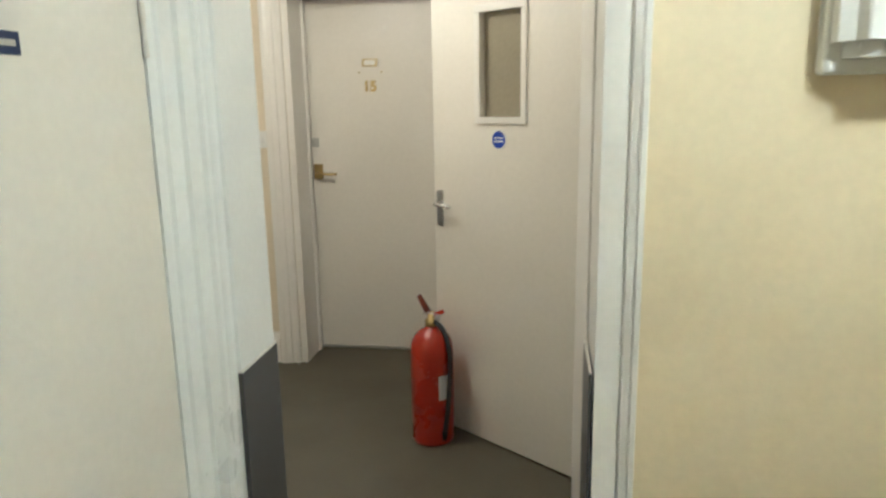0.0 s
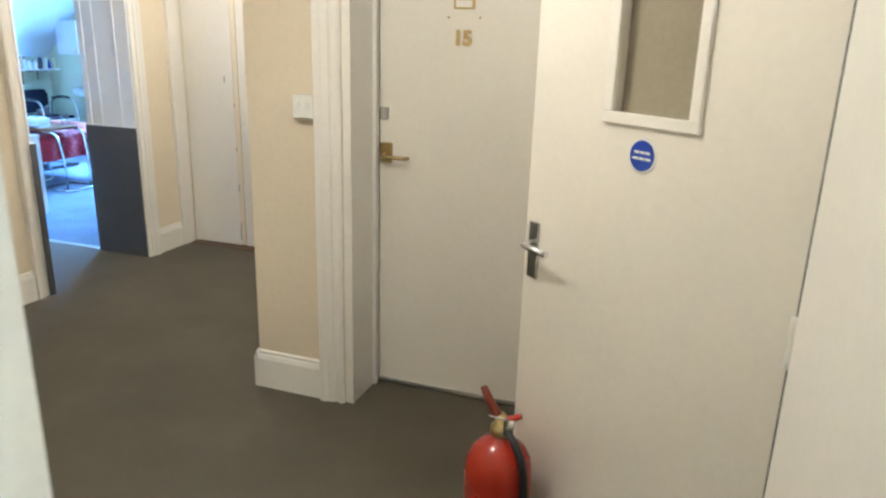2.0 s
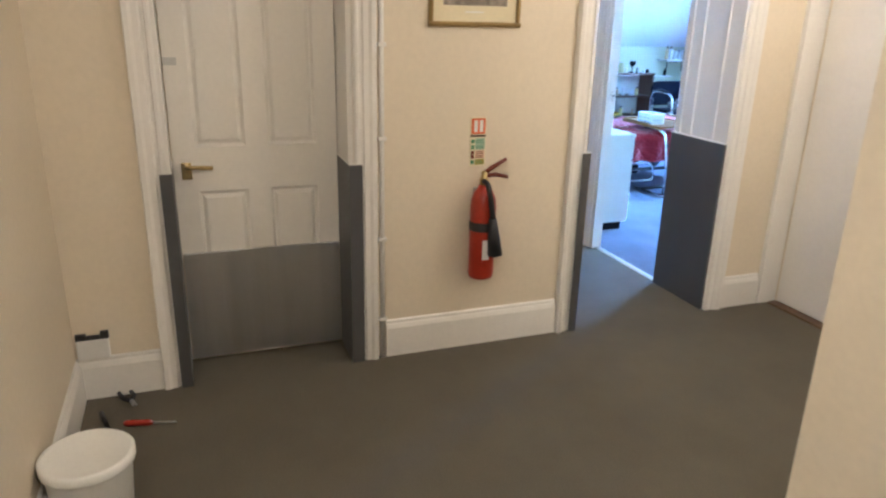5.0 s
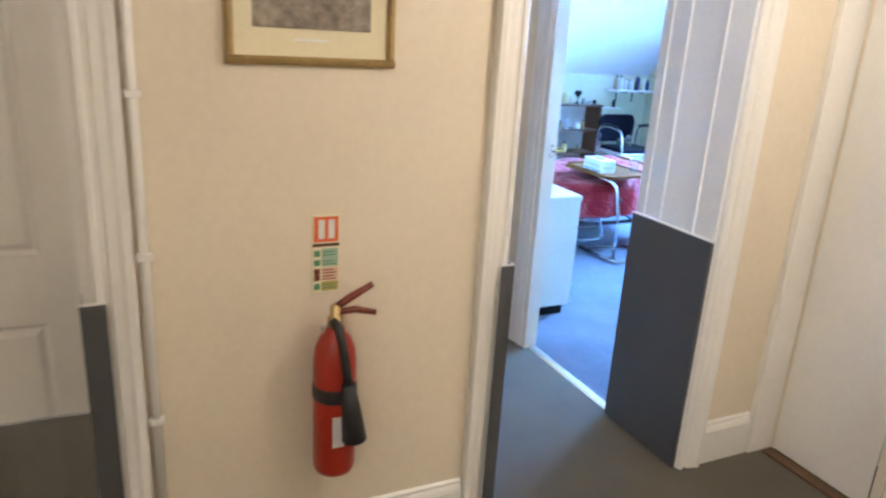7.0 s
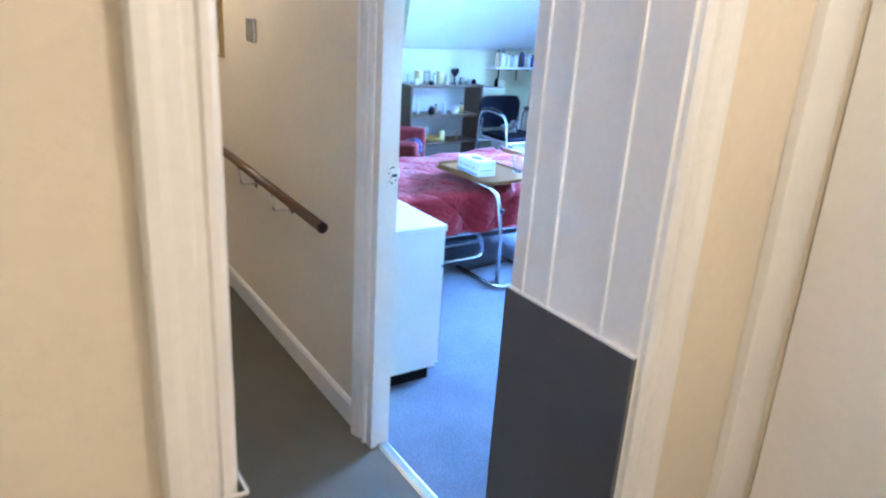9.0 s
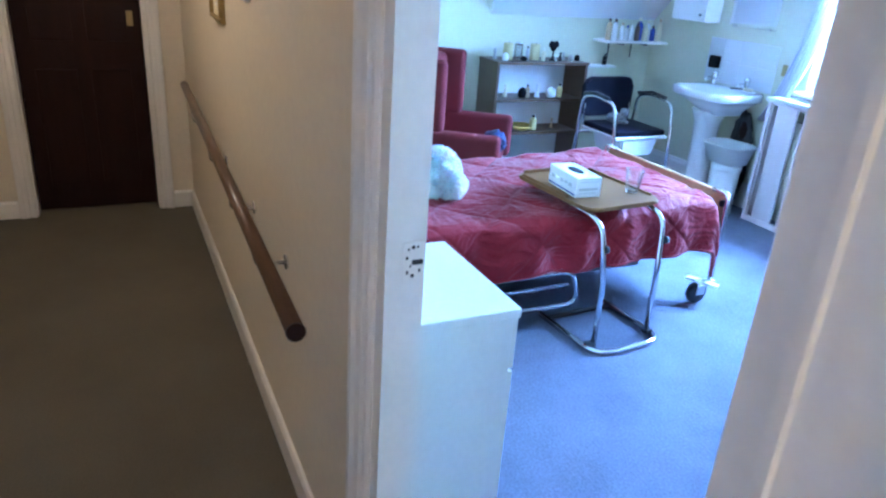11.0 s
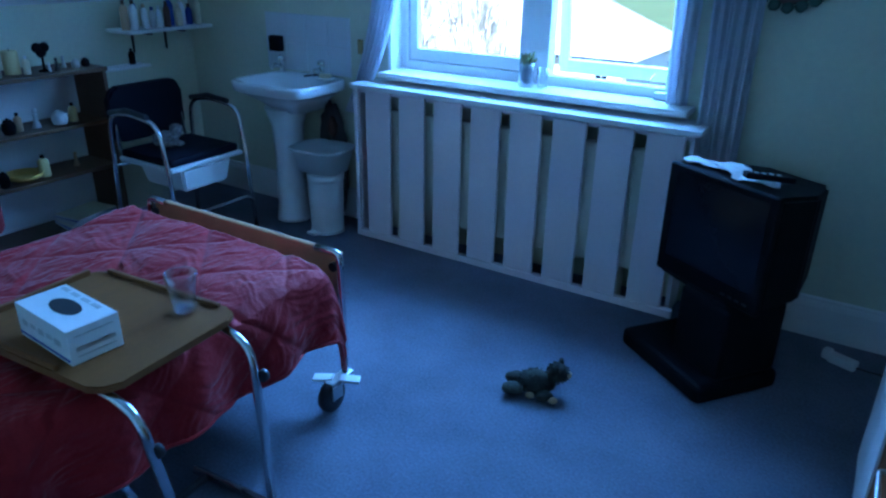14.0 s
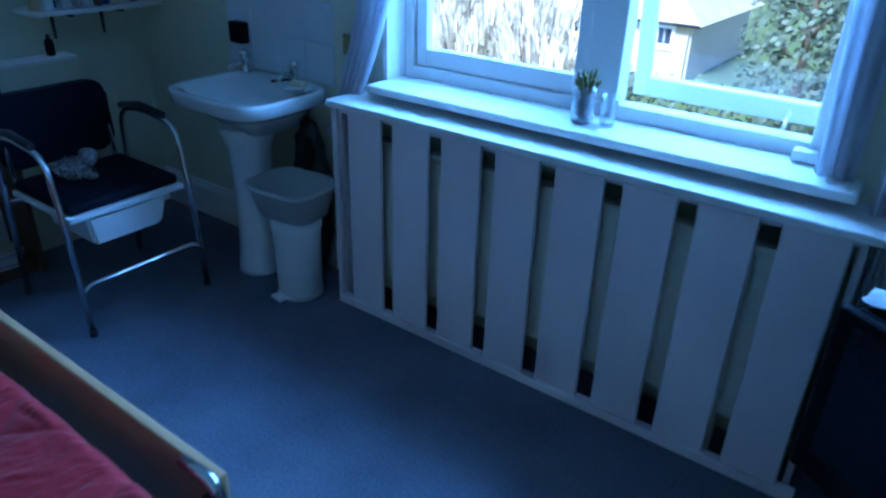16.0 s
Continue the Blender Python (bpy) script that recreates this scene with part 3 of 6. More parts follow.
# store door, ajar, with a vision panel
HX, HY = -0.055, 2.655
m = pose(HX, HY, 0, 0, 0, 142.5)
b = B()
L0, L1 = -0.02, 0.742
VX0, VX1, VZ0, VZ1 = 0.268, 0.478, 1.357, 1.75
for v in ((L0, 0, 0.012, VX0, 0.044, 1.985), (VX1, 0, 0.012, L1, 0.044, 1.985), (VX0, 0, 0.012, VX1, 0.044, VZ0), (VX0, 0, VZ1, VX1, 0.044, 1.985)):
    box(b, *v)
door = tagged(finish("door_2", b, DOORW, m), "white flush fire door standing ajar, propped by an extinguisher", "door", kind="structure")
for i, v in enumerate(((VX0 - 0.021, VZ0 - 0.021, VX1 + 0.024, VZ0 + 0.004), (VX0 - 0.021, VZ1 - 0.004, VX1 + 0.024, VZ1 + 0.024), (VX0 - 0.021, VZ0 + 0.004, VX0 + 0.004, VZ1 - 0.004), (VX1 - 0.004, VZ0 + 0.004, VX1 + 0.024, VZ1 - 0.004))):
    part("glazing_bead", bx(v[0], 0.042, v[1], v[2], 0.054, v[3], 0.003), WHITE, door)
part("pane", bx(VX0, 0.012, VZ0, VX1, 0.018, VZ1), OBSCURE, door, "dull obscured glass pane")
lever_handle(door, pose(0.707, 0.044, 0.983, 0, 0, 0), CHROME, -1)
# black strip stands in for the shade in the hinge gap
part("gap_shade_strip", bx(L0, 0.043, 0.012, L0 + 0.019, 0.0465, 1.985), BLACK, door, "black strip standing in for the shaded gap at the hinge edge")
hinge(door, L0 + 0.012, 0.052, 1.0, WHITE, 1.8)
hinge(door, L0 + 0.012, 0.052, 0.22, WHITE, 1.8)
sg = part("fire_door_sign", lathe(B(), [(0.0385, 0.0), (0.0385, 0.0015), (0.036, 0.002)], 40, (0, 0, 0), "y"), PAPER, door, "round blue fire door sign", pose(0.383, 0.044, 1.276))
part("sign_face", lathe(B(), [(0.0325, 0.0015), (0.0325, 0.003)], 40, (0, 0, 0), "y"), BLUESIGN, sg)
for z, w in ((0.007, 0.022), (-0.006, 0.025)):
    for k in range(3):
        part("sign_print", bx(-w + k * 2 * w / 3 + 0.001, 0.0028, z - 0.0028, -w + (k + 1) * 2 * w / 3 - 0.001, 0.0036, z + 0.0028), PAPER, sg)


def water_extinguisher(m):
    e = thing("fire_extinguisher", m, "large red fire extinguisher standing on the carpet against the door", "fire extinguisher")
    part("cylinder", lathe(B(), [(0.075, 0.0), (0.086, 0.006), (0.088, 0.02), (0.086, 0.035), (0.088, 0.05), (0.088, 0.40), (0.083, 0.435), (0.068, 0.462), (0.045, 0.482), (0.026, 0.492), (0.022, 0.505)], 32), RED, e, "red enamel cylinder")
    part("valve", lathe(B(), [(0.024, 0.50), (0.026, 0.505), (0.026, 0.525), (0.016, 0.53), (0.016, 0.555), (0.010, 0.56)], 16), BRASS, e)
    part("gauge", lathe(B(), [(0.014, 0), (0.014, 0.02), (0.011, 0.022)], 14, (0.016, -0.01, 0.535), "x"), DULLMETAL, e)
    b = B()
    tube(b, [(-0.005, 0, 0.548), (-0.022, 0, 0.575), (-0.048, 0, 0.628)], [0.012, 0.013, 0.010], 8)
    part("squeeze_lever", b, LEVER, e, "dark red squeeze lever")
    b = B()
    tube(b, [(-0.005, 0, 0.545), (0.03, 0.0, 0.548), (0.052, 0.0, 0.56)], [0.010, 0.010, 0.008], 8)
    part("carry_handle", b, RED, e)
    part("pin", tube(B(), [(-0.03, -0.02, 0.56), (0.02, -0.02, 0.555)], 0.003, 6), CHROME, e)
    b = B()
    tube(b, [(0.012, -0.012, 0.52), (0.045, -0.045, 0.505), (0.072, -0.066, 0.44), (0.076, -0.07, 0.33), (0.066, -0.074, 0.18), (0.05, -0.078, 0.06)], 0.0105, 10, bend=0.06)
    part("hose", b, BLACK, e, "black rubber hose")
    part("nozzle", tube(B(), [(0.05, -0.078, 0.07), (0.047, -0.079, 0.03)], [0.013, 0.009], 10), BLACKPLASTIC, e)
    # label wrapped round the front
    b = B()
    rows_ = []
    for k in range(9):
        a = radians(-72 + k * 4.5)
        rows_.append([b.verts.new((0.0888 * math.cos(a), 0.0888 * math.sin(a), z)) for z in (0.205, 0.31)])
    for p, q in zip(rows_, rows_[1:]):
        b.faces.new((p[0], q[0], q[1], p[1]))
    part("label", b, PAPER, e, "white instruction label")
    return e


water_extinguisher(pose(-0.672, 2.912, 0, 0, 0, 8) @ Matrix.Scale(1.02, 4))

# door fifteen
door = tagged(finish("door_3", bx(-1.505, 3.975, 0.010, -0.778, 4.02, 1.968, 0.002), DOORW), "white flush bedroom door with brass numerals and brass lever", "door", kind="structure")
written("15", 0.075, 0.003, BRASS, door, pose(-1.157, 3.972, 1.508, 90, 0, 0), "numeral")
card = part("name_card_holder", bx(-1.195, 3.968, 1.615, -1.112, 3.975, 1.655, 0.002), BRASS, door, "brass name card holder")
part("card", bx(-1.185, 3.965, 1.622, -1.122, 3.969, 1.648), PAPER, card)
for x in (-1.215, -1.09):
    part("screw", lathe(B(), [(0.005, -0.003), (0.004, 0.0)], 8, (x, 3.975, 1.585), "y"), BRASS, door)
part("lock_plate", bx(-1.503, 3.968, 1.185, -1.462, 3.975, 1.235, 0.002), DULLMETAL, door, "dull metal rim lock plate")
hp = part("handle", bx(-1.498, 3.966, 1.005, -1.445, 3.975, 1.09, 0.004), BRASS, door, "brass lever handle")
part("lever", tube(B(), [(-1.47, 3.972, 1.04), (-1.47, 3.925, 1.04), (-1.44, 3.915, 1.038), (-1.372, 3.92, 1.036), (-1.362, 3.94, 1.036)], 0.008, 10, bend=0.015), BRASS, hp)
part("weather_strip", bx(-1.50, 3.962, 0.006, -0.79, 3.975, 0.02), DULLMETAL, door)

# light switch on the pier
sw = thing("light_switch", pose(-1.698, 3.73, 1.243), "white plastic double light switch on a cream wall", "light switch")
part("back_box", bx(-0.043, -0.028, -0.043, 0.043, 0.0, 0.043, 0.003), PLASTICG, sw)
part("faceplate", bx(-0.044, -0.036, -0.044, 0.044, -0.026, 0.044, 0.003), PLASTICW, sw)
for k in (-1, 1):
    part("rocker", bx(k * 0.018 - 0.008, -0.041, -0.014, k * 0.018 + 0.008, -0.034, 0.014, 0.002), CERAMIC, sw)

# six-panel door with a steel kick plate
DX = -3.935
b = B()
Y0, Y1 = 2.438, 3.103
ST = 0.088
mid = (Y0 + Y1) / 2
rails = [(0.01, 0.20), (0.762, 0.945), (1.56, 1.66), (1.88, 1.97)]
for y0, y1 in ((Y0, Y0 + ST), (Y1 - ST, Y1), (mid - 0.045, mid + 0.045)):
    box(b, DX - 0.04, y0, 0.01, DX, y1, 1.97)
for z0, z1 in rails:
    for y0, y1 in ((Y0 + ST, mid - 0.045), (mid + 0.045, Y1 - ST)):
        box(b, DX - 0.04, y0, z0, DX, y1, z1)
door = tagged(finish("door_4", b, DOORW), "closed white six-panel door with a steel kick plate", "door", kind="structure")
for z0, z1 in ((0.20, 0.762), (0.945, 1.56), (1.66, 1.88)):
    for y0, y1 in ((Y0 + ST, mid - 0.045), (mid + 0.045, Y1 - ST)):
        p = B()
        ins = 0.030
        vs = [[p.verts.new((x, a, c)) for a, c in ((y0 + i, z0 + i), (y1 - i, z0 + i), (y1 - i, z1 - i), (y0 + i, z1 - i))] for x, i in ((DX - 0.004, 0.0), (DX - 0.014, 0.010), (DX - 0.014, 0.016), (DX - 0.003, ins))]
        for A, C in zip(vs, vs[1:]):
            for i in range(4):
                p.faces.new((A[i], A[(i + 1) % 4], C[(i + 1) % 4], C[i]))
        p.faces.new(vs[-1])
        part("panel", p, DOORW, door)
b = B()
rows_ = []
for k in range(97):
    f = k / 96
    y = Y0 + 0.006 + (Y1 - Y0 - 0.012) * f
    w_ = 0.0085 + 0.0040 * math.sin(f * 7.5 + 0.6) + 0.0012 * math.sin(f * 19 + 1.0) + 0.0040 * math.exp(-((f - 0.70) / 0.04) ** 2) + 0.0030 * math.exp(-((f - 0.25) / 0.05) ** 2)
    rows_.append([b.verts.new((DX + 0.0006, y, 0.02)), b.verts.new((DX + w_, y, 0.02)), b.verts.new((DX + w_, y, 0.26)), b.verts.new((DX + w_, y, 0.50)), b.verts.new((DX + 0.0006, y, 0.50))])
for p, q in zip(rows_, rows_[1:]):
    for k in range(4):
        b.faces.new((p[k], q[k], q[k + 1], p[k + 1]))
part("kick_plate", b, KICK, door, "wavy brushed steel kick plate")
lever_handle(door, pose(DX, Y0 + 0.05, 0.85, 0, 0, -90), BRASS, -1, False)
part("number_tag", bx(DX, Y0 + 0.0, 1.265, DX + 0.004, Y0 + 0.05, 1.295), DULLMETAL, door, "small pale number tag")

# picture
PY0, PY1, PZ0, PZ1 = 3.441, 3.842, 1.428, 1.76
pic = thing("framed_picture", pose(WX, (PY0 + PY1) / 2, PZ0), "gilt-framed sepia print in a cream mount on the wall", "picture", "framed pictures")
w, h = PY1 - PY0, PZ1 - PZ0


def picture_parts(pic, w, h):
    fr = [(0, 0), (0, 0.010), (0.008, 0.020), (0.014, 0.021), (0.020, 0.012), (0.020, 0)]
    for s, (a, c, o) in enumerate((((-w / 2, 0), (w / 2, 0), 1), ((-w / 2, h), (w / 2, h), -1))):
        part("frame_rail", extrude_profile(B(), [(q, o * p) for p, q in fr], (0, a[0], a[1]), (0, c[0], c[1]), (1, 0, 0)), GILT, pic)
    for s in (-1, 1):
        b = B()
        prism(b, [(q, s * (w / 2 - p)) for p, q in fr], 0.0205, h - 0.0205)
        part("frame_stile", b, GILT, pic)
    part("mount", bx(0.001, -w / 2 + 0.018, 0.018, 0.007, w / 2 - 0.018, h - 0.018), CREAMCARD, pic)
    part("print", bx(0.0065, -w / 2 + 0.062, 0.082, 0.0085, w / 2 - 0.062, h - 0.062), PRINT, pic, "sepia street scene print")
    part("caption", bx(0.0068, -0.045, 0.055, 0.0078, 0.035, 0.060), PAPER, pic)


picture_parts(pic, w, h)
pic2 = thing("framed_picture", pose(-6.62, 5.012, 1.22, 0, 0, -90), "small gilt-framed picture on the passage wall", "picture", "framed pictures")
picture_parts(pic2, 0.26, 0.34)

# extinguisher notice and CO2 extinguisher
no = thing("extinguisher_sign", pose(WX, 3.676, 0.852), "cream and orange extinguisher instruction sign on the wall", "sign")
part("backing", bx(0.0005, -0.036, 0.0, 0.0025, 0.036, 0.213, 0.0006, 1), SIGNCREAM, no)
part("symbol_panel", bx(0.0022, -0.032, 0.139, 0.0035, 0.032, 0.206), ORANGE, no)
for k0, k1 in ((-0.020, -0.004), (0.006, 0.022)):
    part("symbol", bx(0.0033, k0, 0.148, 0.0043, k1, 0.198), PAPER, no)
part("title_bar", bx(0.0022, -0.035, 0.127, 0.0036, 0.035, 0.135), DARKPRINT, no)
for z0, z1, mt in ((0.072, 0.121, PALEGREEN), (0.034, 0.069, PALEPINK), (0.006, 0.031, OLIVEPRINT)):
    part("text_panel", bx(0.0022, -0.012, z0, 0.0030, 0.032, z1), mt, no)
for z, mt in ((0.108, GREENPRINT), (0.083, GREENPRINT), (0.059, LEVER), (0.042, LEVER), (0.018, GREENPRINT)):
    part("pictogram", bx(0.0022, -0.031, z - 0.008, 0.0034, -0.016, z + 0.008), mt, no)
    for q, w_ in ((-0.004, 0.026), (0.004, 0.021)):
        part("print_line", bx(0.0028, -0.008, z + q - 0.0014, 0.0036, w_, z + q + 0.0014), mt, no)

co = thing("fire_extinguisher", pose(WX + 0.072, 3.683, 0.36), "small aged red carbon dioxide extinguisher hung on the wall", "fire extinguisher")
part("cylinder", lathe(B(), [(0.040, 0.0), (0.052, 0.006), (0.056, 0.02), (0.0565, 0.33), (0.052, 0.365), (0.040, 0.395), (0.025, 0.412), (0.022, 0.425)], 28), DARKRED, co, "red enamel cylinder")
part("valve", lathe(B(), [(0.020, 0.42), (0.020, 0.45), (0.014, 0.455), (0.014, 0.48), (0.008, 0.485)], 14), BRASS, co)
part("squeeze_lever", tube(B(), [(0, 0.0, 0.475), (0.005, 0.035, 0.50), (0.01, 0.095, 0.535)], [0.010, 0.011, 0.008], 8), LEVER, co)
part("carry_handle", tube(B(), [(0, 0.0, 0.462), (0.005, 0.05, 0.468), (0.01, 0.105, 0.455)], [0.009, 0.010, 0.008], 8), LEVER, co)
part("hose", tube(B(), [(0.02, -0.01, 0.445), (0.058, -0.005, 0.44), (0.072, 0.005, 0.37), (0.070, 0.018, 0.28)], 0.012, 10, bend=0.04), BLACK, co)
part("clip_band", lathe(B(), [(0.0575, 0.225), (0.0590, 0.228), (0.0590, 0.262), (0.0575, 0.265)], 28), BLACK, co)
part("discharge_horn", tube(B(), [(0.070, 0.016, 0.29), (0.068, 0.026, 0.21), (0.066, 0.036, 0.125)], [0.017, 0.026, 0.033], 16), BLACK, co, "black discharge horn")
part("label", bx(0.054, -0.02, 0.10, 0.0575, 0.012, 0.19, 0.001), PAPER, co)
part("wall_bracket", bx(-0.072, -0.02, 0.20, -0.05, 0.02, 0.40, 0.003), DULLMETAL, co)

# white conduit beside the panelled door
b = tube(B(), [(WX + 0.012, 3.246, 0.0), (WX + 0.012, 3.246, H)], 0.0105, 10)
con = single("conduit_pipe", b, WHITE, Matrix(), "thin white painted conduit pipe clipped to the wall", "pipe")
for z in (0.18, 0.55, 0.98, 1.35, 1.75):
    part("pipe_clip", bx(WX + 0.0, 3.228, z, WX + 0.026, 3.264, z + 0.016, 0.003), WHITE, con)

# cupboard door in the alcove
b = bx(-3.692, 5.488, 0.016, -3.300, 5.525, 2.0, 0.002)
door = tagged(finish("door_5", b, DOORW), "white painted cupboard door with chipped edge", "door", kind="structure")
part("keyhole_plate", bx(-3.374, 5.4835, 1.18, -3.364, 5.489, 1.225, 0.001), DULLMETAL, door)
b = bx(-3.256, 5.49, 0.016, -2.905, 5.525, 2.0, 0.002)
door = tagged(finish("door_6", b, DOORW), "white painted cupboard door with chipped edge", "door", kind="structure")
part("door_edge", bx(-3.297, 5.486, 0.02, -3.259, 5.52, 1.99, 0.003), CREAM, door, "cream painted cover strip with chips")
for z, h_ in ((0.06, 0.13), (0.42, 0.05), (0.71, 0.03), (1.02, 0.02)):
    part("paint_chip", bx(-3.299, 5.4855, z, -3.294, 5.488, z + h_, 0.0005, 1), DARKPRINT, door)

# bin, carton and tools on the hall floor
bn = thing("waste_bin", pose(-2.92, 2.152, 0), "white plastic lidded bucket standing on the carpet", "bin")
part("body", lathe(B(), [(0.095, 0.0), (0.10, 0.005), (0.118, 0.245), (0.120, 0.25), (0.112, 0.25), (0.095, 0.02)], 32), PLASTICW, bn)
part("lid", lathe(B(), [(0.126, 0.235), (0.128, 0.24), (0.128, 0.262), (0.120, 0.268), (0.112, 0.266), (0.105, 0.262), (0.01, 0.262)], 32), PLASTICW, bn)
ct = thing("tissue_pack", pose(WX + 0.013, 2.088, 0.175, 0, 0, 0), "small white paper packet propped on the skirting", "packet")
part("packet", bx(-0.012, -0.058, 0.0, 0.012, 0.058, 0.082, 0.006), PAPER, ct)
for y0_, y1_, z_ in ((-0.058, -0.02, 0.106), (-0.02, 0.03, 0.096), (0.03, 0.06, 0.112)):
    part("flap", bx(-0.006, y0_, 0.080, 0.010, y1_, z_, 0.003), BLACK, ct)
tl = thing("screwdriver", pose(-3.467, 2.245, 0.012, 0, 0, 75), "red-handled screwdriver lying on the carpet", "tool", "tools on the carpet")
part("grip", tube(B(), [(-0.06, 0, 0), (-0.05, 0, 0), (0.03, 0, 0), (0.045, 0, 0)], [0.006, 0.012, 0.012, 0.006], 10), RED, tl)
part("shaft", tube(B(), [(0.045, 0, 0), (0.13, 0, 0)], 0.0035, 8), DULLMETAL, tl)
tl = thing("pliers", pose(-3.645, 2.205, 0.010, 0, 0, 20), "black-handled pliers lying on the carpet", "tool", "tools on the carpet")
for s in (-1, 1):
    part("grip", tube(B(), [(0.0, 0, 0), (-0.04, s * 0.022, 0), (-0.10, s * 0.020, 0)], [0.008, 0.009, 0.008], 8), BLACK, tl)
    part("jaw", tube(B(), [(0.0, 0, 0), (0.04, s * 0.006, 0)], [0.009, 0.004], 8), DULLMETAL, tl)
tl = thing("file", pose(-3.50, 2.125, 0.010, 0, 0, 15), "black file lying on the carpet", "tool", "tools on the carpet")
part("grip", tube(B(), [(-0.09, 0, 0), (0.0, 0, 0)], 0.009, 8), BLACK, tl)
part("blade", bx(0.0, -0.008, -0.003, 0.12, 0.008, 0.003), BLACKPLASTIC, tl)

# ---- passage ----
hr = thing("handrail", pose(-5.03, 5.012, 0.79), "round varnished wooden handrail on metal brackets", "handrail")
b = tube(B(), [(0.0, -0.110, 0.0), (-2.62, -0.050, 0.02)], 0.019, 16)
part("rail", b, RAILWOOD, hr, "round varnished wooden rail")
part("end_cap", lathe(B(), [(0.0200, -0.004), (0.0200, 0.003), (0.016, 0.006)], 16, (0, -0.110, 0), "x"), DARKWOOD, hr)
for x in (-0.56, -1.02, -1.60, -2.30):
    ry = -0.110 - 0.0229 * x
    br = part("bracket", tube(B(), [(x, 0.0, -0.10), (x, ry * 0.85, -0.10), (x, ry, -0.012)], 0.006, 8, bend=0.02), CHROME, hr)
    part("rose", lathe(B(), [(0.022, -0.006), (0.018, 0.0)], 14, (x, 0, -0.10), "y"), CHROME, br)

b = bx(-8.255, 4.182, 0.008, -8.215, 4.808, 1.985, 0.002)
door = tagged(finish("door_7", b, DARKWOOD), "closed dark brown wooden door at the passage end", "door", kind="structure")
for y0, y1, z0, z1 in ((4.26, 4.46, 0.95, 1.85), (4.53, 4.73, 0.95, 1.85), (4.26, 4.46, 0.15, 0.80), (4.53, 4.73, 0.15, 0.80)):
    part("panel", bx(-8.216, y0, z0, -8.208, y1, z1, 0.004), DARKWOOD, door)
part("lock_plate", bx(-8.2145, 4.735, 1.035, -8.206, 4.768, 1.115, 0.002), BRASS, door, "brass lock plate")
part("notice", bx(-8.2145, 4.44, 1.19, -8.210, 4.505, 1.25), PLASTICG, door)
part("notice", bx(-8.2145, 4.565, 1.16, -8.210, 4.645, 1.255), PLASTICG, door)
lining([(-8.272, 4.165, 0, -8.118, 4.180, DOORH), (-8.272, 4.810, 0, -8.118, 4.825, DOORH)])
# notice board by the rail
nb = thing("door_number_sign", pose(-6.05, 5.012, 1.33), "small pale plate on the passage wall", "sign")
part("plate_face", bx(-0.05, -0.015, 0.0, 0.05, -0.001, 0.10, 0.003), DULLMETAL, nb)

# strike plate on the bedroom lining
st = thing("strike_plate", pose(-4.826, 5.052, 1.01), "paint-covered strike plate in the bedroom door lining", "strike plate")
part("plate_face", bx(0.0, -0.018, -0.035, 0.0025, 0.018, 0.035, 0.001), WHITE, st)
part("bolt_hole", bx(0.002, -0.002, -0.006, 0.0032, 0.018, 0.003), BLACK, st)
for y_, z_, w_ in ((-0.010, 0.020, 0.003), (-0.013, 0.004, 0.004), (-0.006, -0.010, 0.003), (-0.012, -0.022, 0.004), (0.006, 0.024, 0.003), (0.010, -0.020, 0.004)):
    part("paint_chip", bx(0.002, y_, z_, 0.0031, y_ + w_, z_ + w_ * 1.5), BLACK, st)
for z in (-0.026, 0.026):
    part("screw", lathe(B(), [(0.004, 0.002), (0.003, 0.0038)], 8, (0, 0, z), "x"), BLACK, st)

# ---- bedroom ----
# window
FY = 8.70
win = tagged(new("window_1"), "white painted casement window with one sash propped open", "window", kind="structure")
MX = -6.145
b = B()
FW = 0.055
for v in ((WL, FY, WB, WL + FW, FY + 0.07, WT), (WR - FW, FY, WB, WR, FY + 0.07, WT), (WL + FW, FY, WB, WR - FW, FY + 0.07, WB + 0.055), (WL + FW, FY, WT - FW, WR - FW, FY + 0.07, WT), (MX - 0.055, FY - 0.002, WB + 0.055, MX + 0.055, FY + 0.072, WT - FW)):
    box(b, *v, 0.003, 1)
part("window_frame", b, WHITE, win)


def sash(x0, x1, z0, z1, m):
    s = B()
    r = 0.045
    for v in ((x0, 0, z0, x0 + r, 0.04, z1), (x1 - r, 0, z0, x1, 0.04, z1), (x0 + r, 0, z0, x1 - r, 0.04, z0 + r + 0.015), (x0 + r, 0, z1 - r, x1 - r, 0.04, z1)):
        box(s, *v, 0.003, 1)
    so = part("sash", s, WHITE, win, "", m)
    g = part("pane", bx(x0 + r - 0.004, 0.016, z0 + r, x1 - r + 0.004, 0.020, z1 - r + 0.004), GLASS, so)
    g.visible_shadow = False
    return so


sash(WL + FW + 0.002, MX - 0.057, WB + 0.057, WT - FW - 0.002, pose(0, FY + 0.015, 0))
op = sash(MX + 0.022, WR - 0.030, WB + 0.035 - WT, -0.030, pose(0, FY + 0.076, WT, 7.0, 0, 0))
part("stay", tube(B(), [(-5.62, FY + 0.01, WB + 0.075), (-5.64, FY + 0.16, WB + 0.085)], 0.005, 8), DULLMETAL, win)
part("stay_pin", bx(-5.575, FY - 0.055, WB + 0.014, -5.505, FY - 0.012, WB + 0.045, 0.006), DULLMETAL, win)
bm = B()
box(bm, WL + 0.004, 8.50, 0.845, WR + 0.10, 8.70, 0.872, 0.008, 3)
part("window_sill", bm, WHITE, win)
part("sill_apron", bx(WL + 0.01, 8.585, 0.822, WR + 0.08, 8.615, 0.845), WHITE, win)
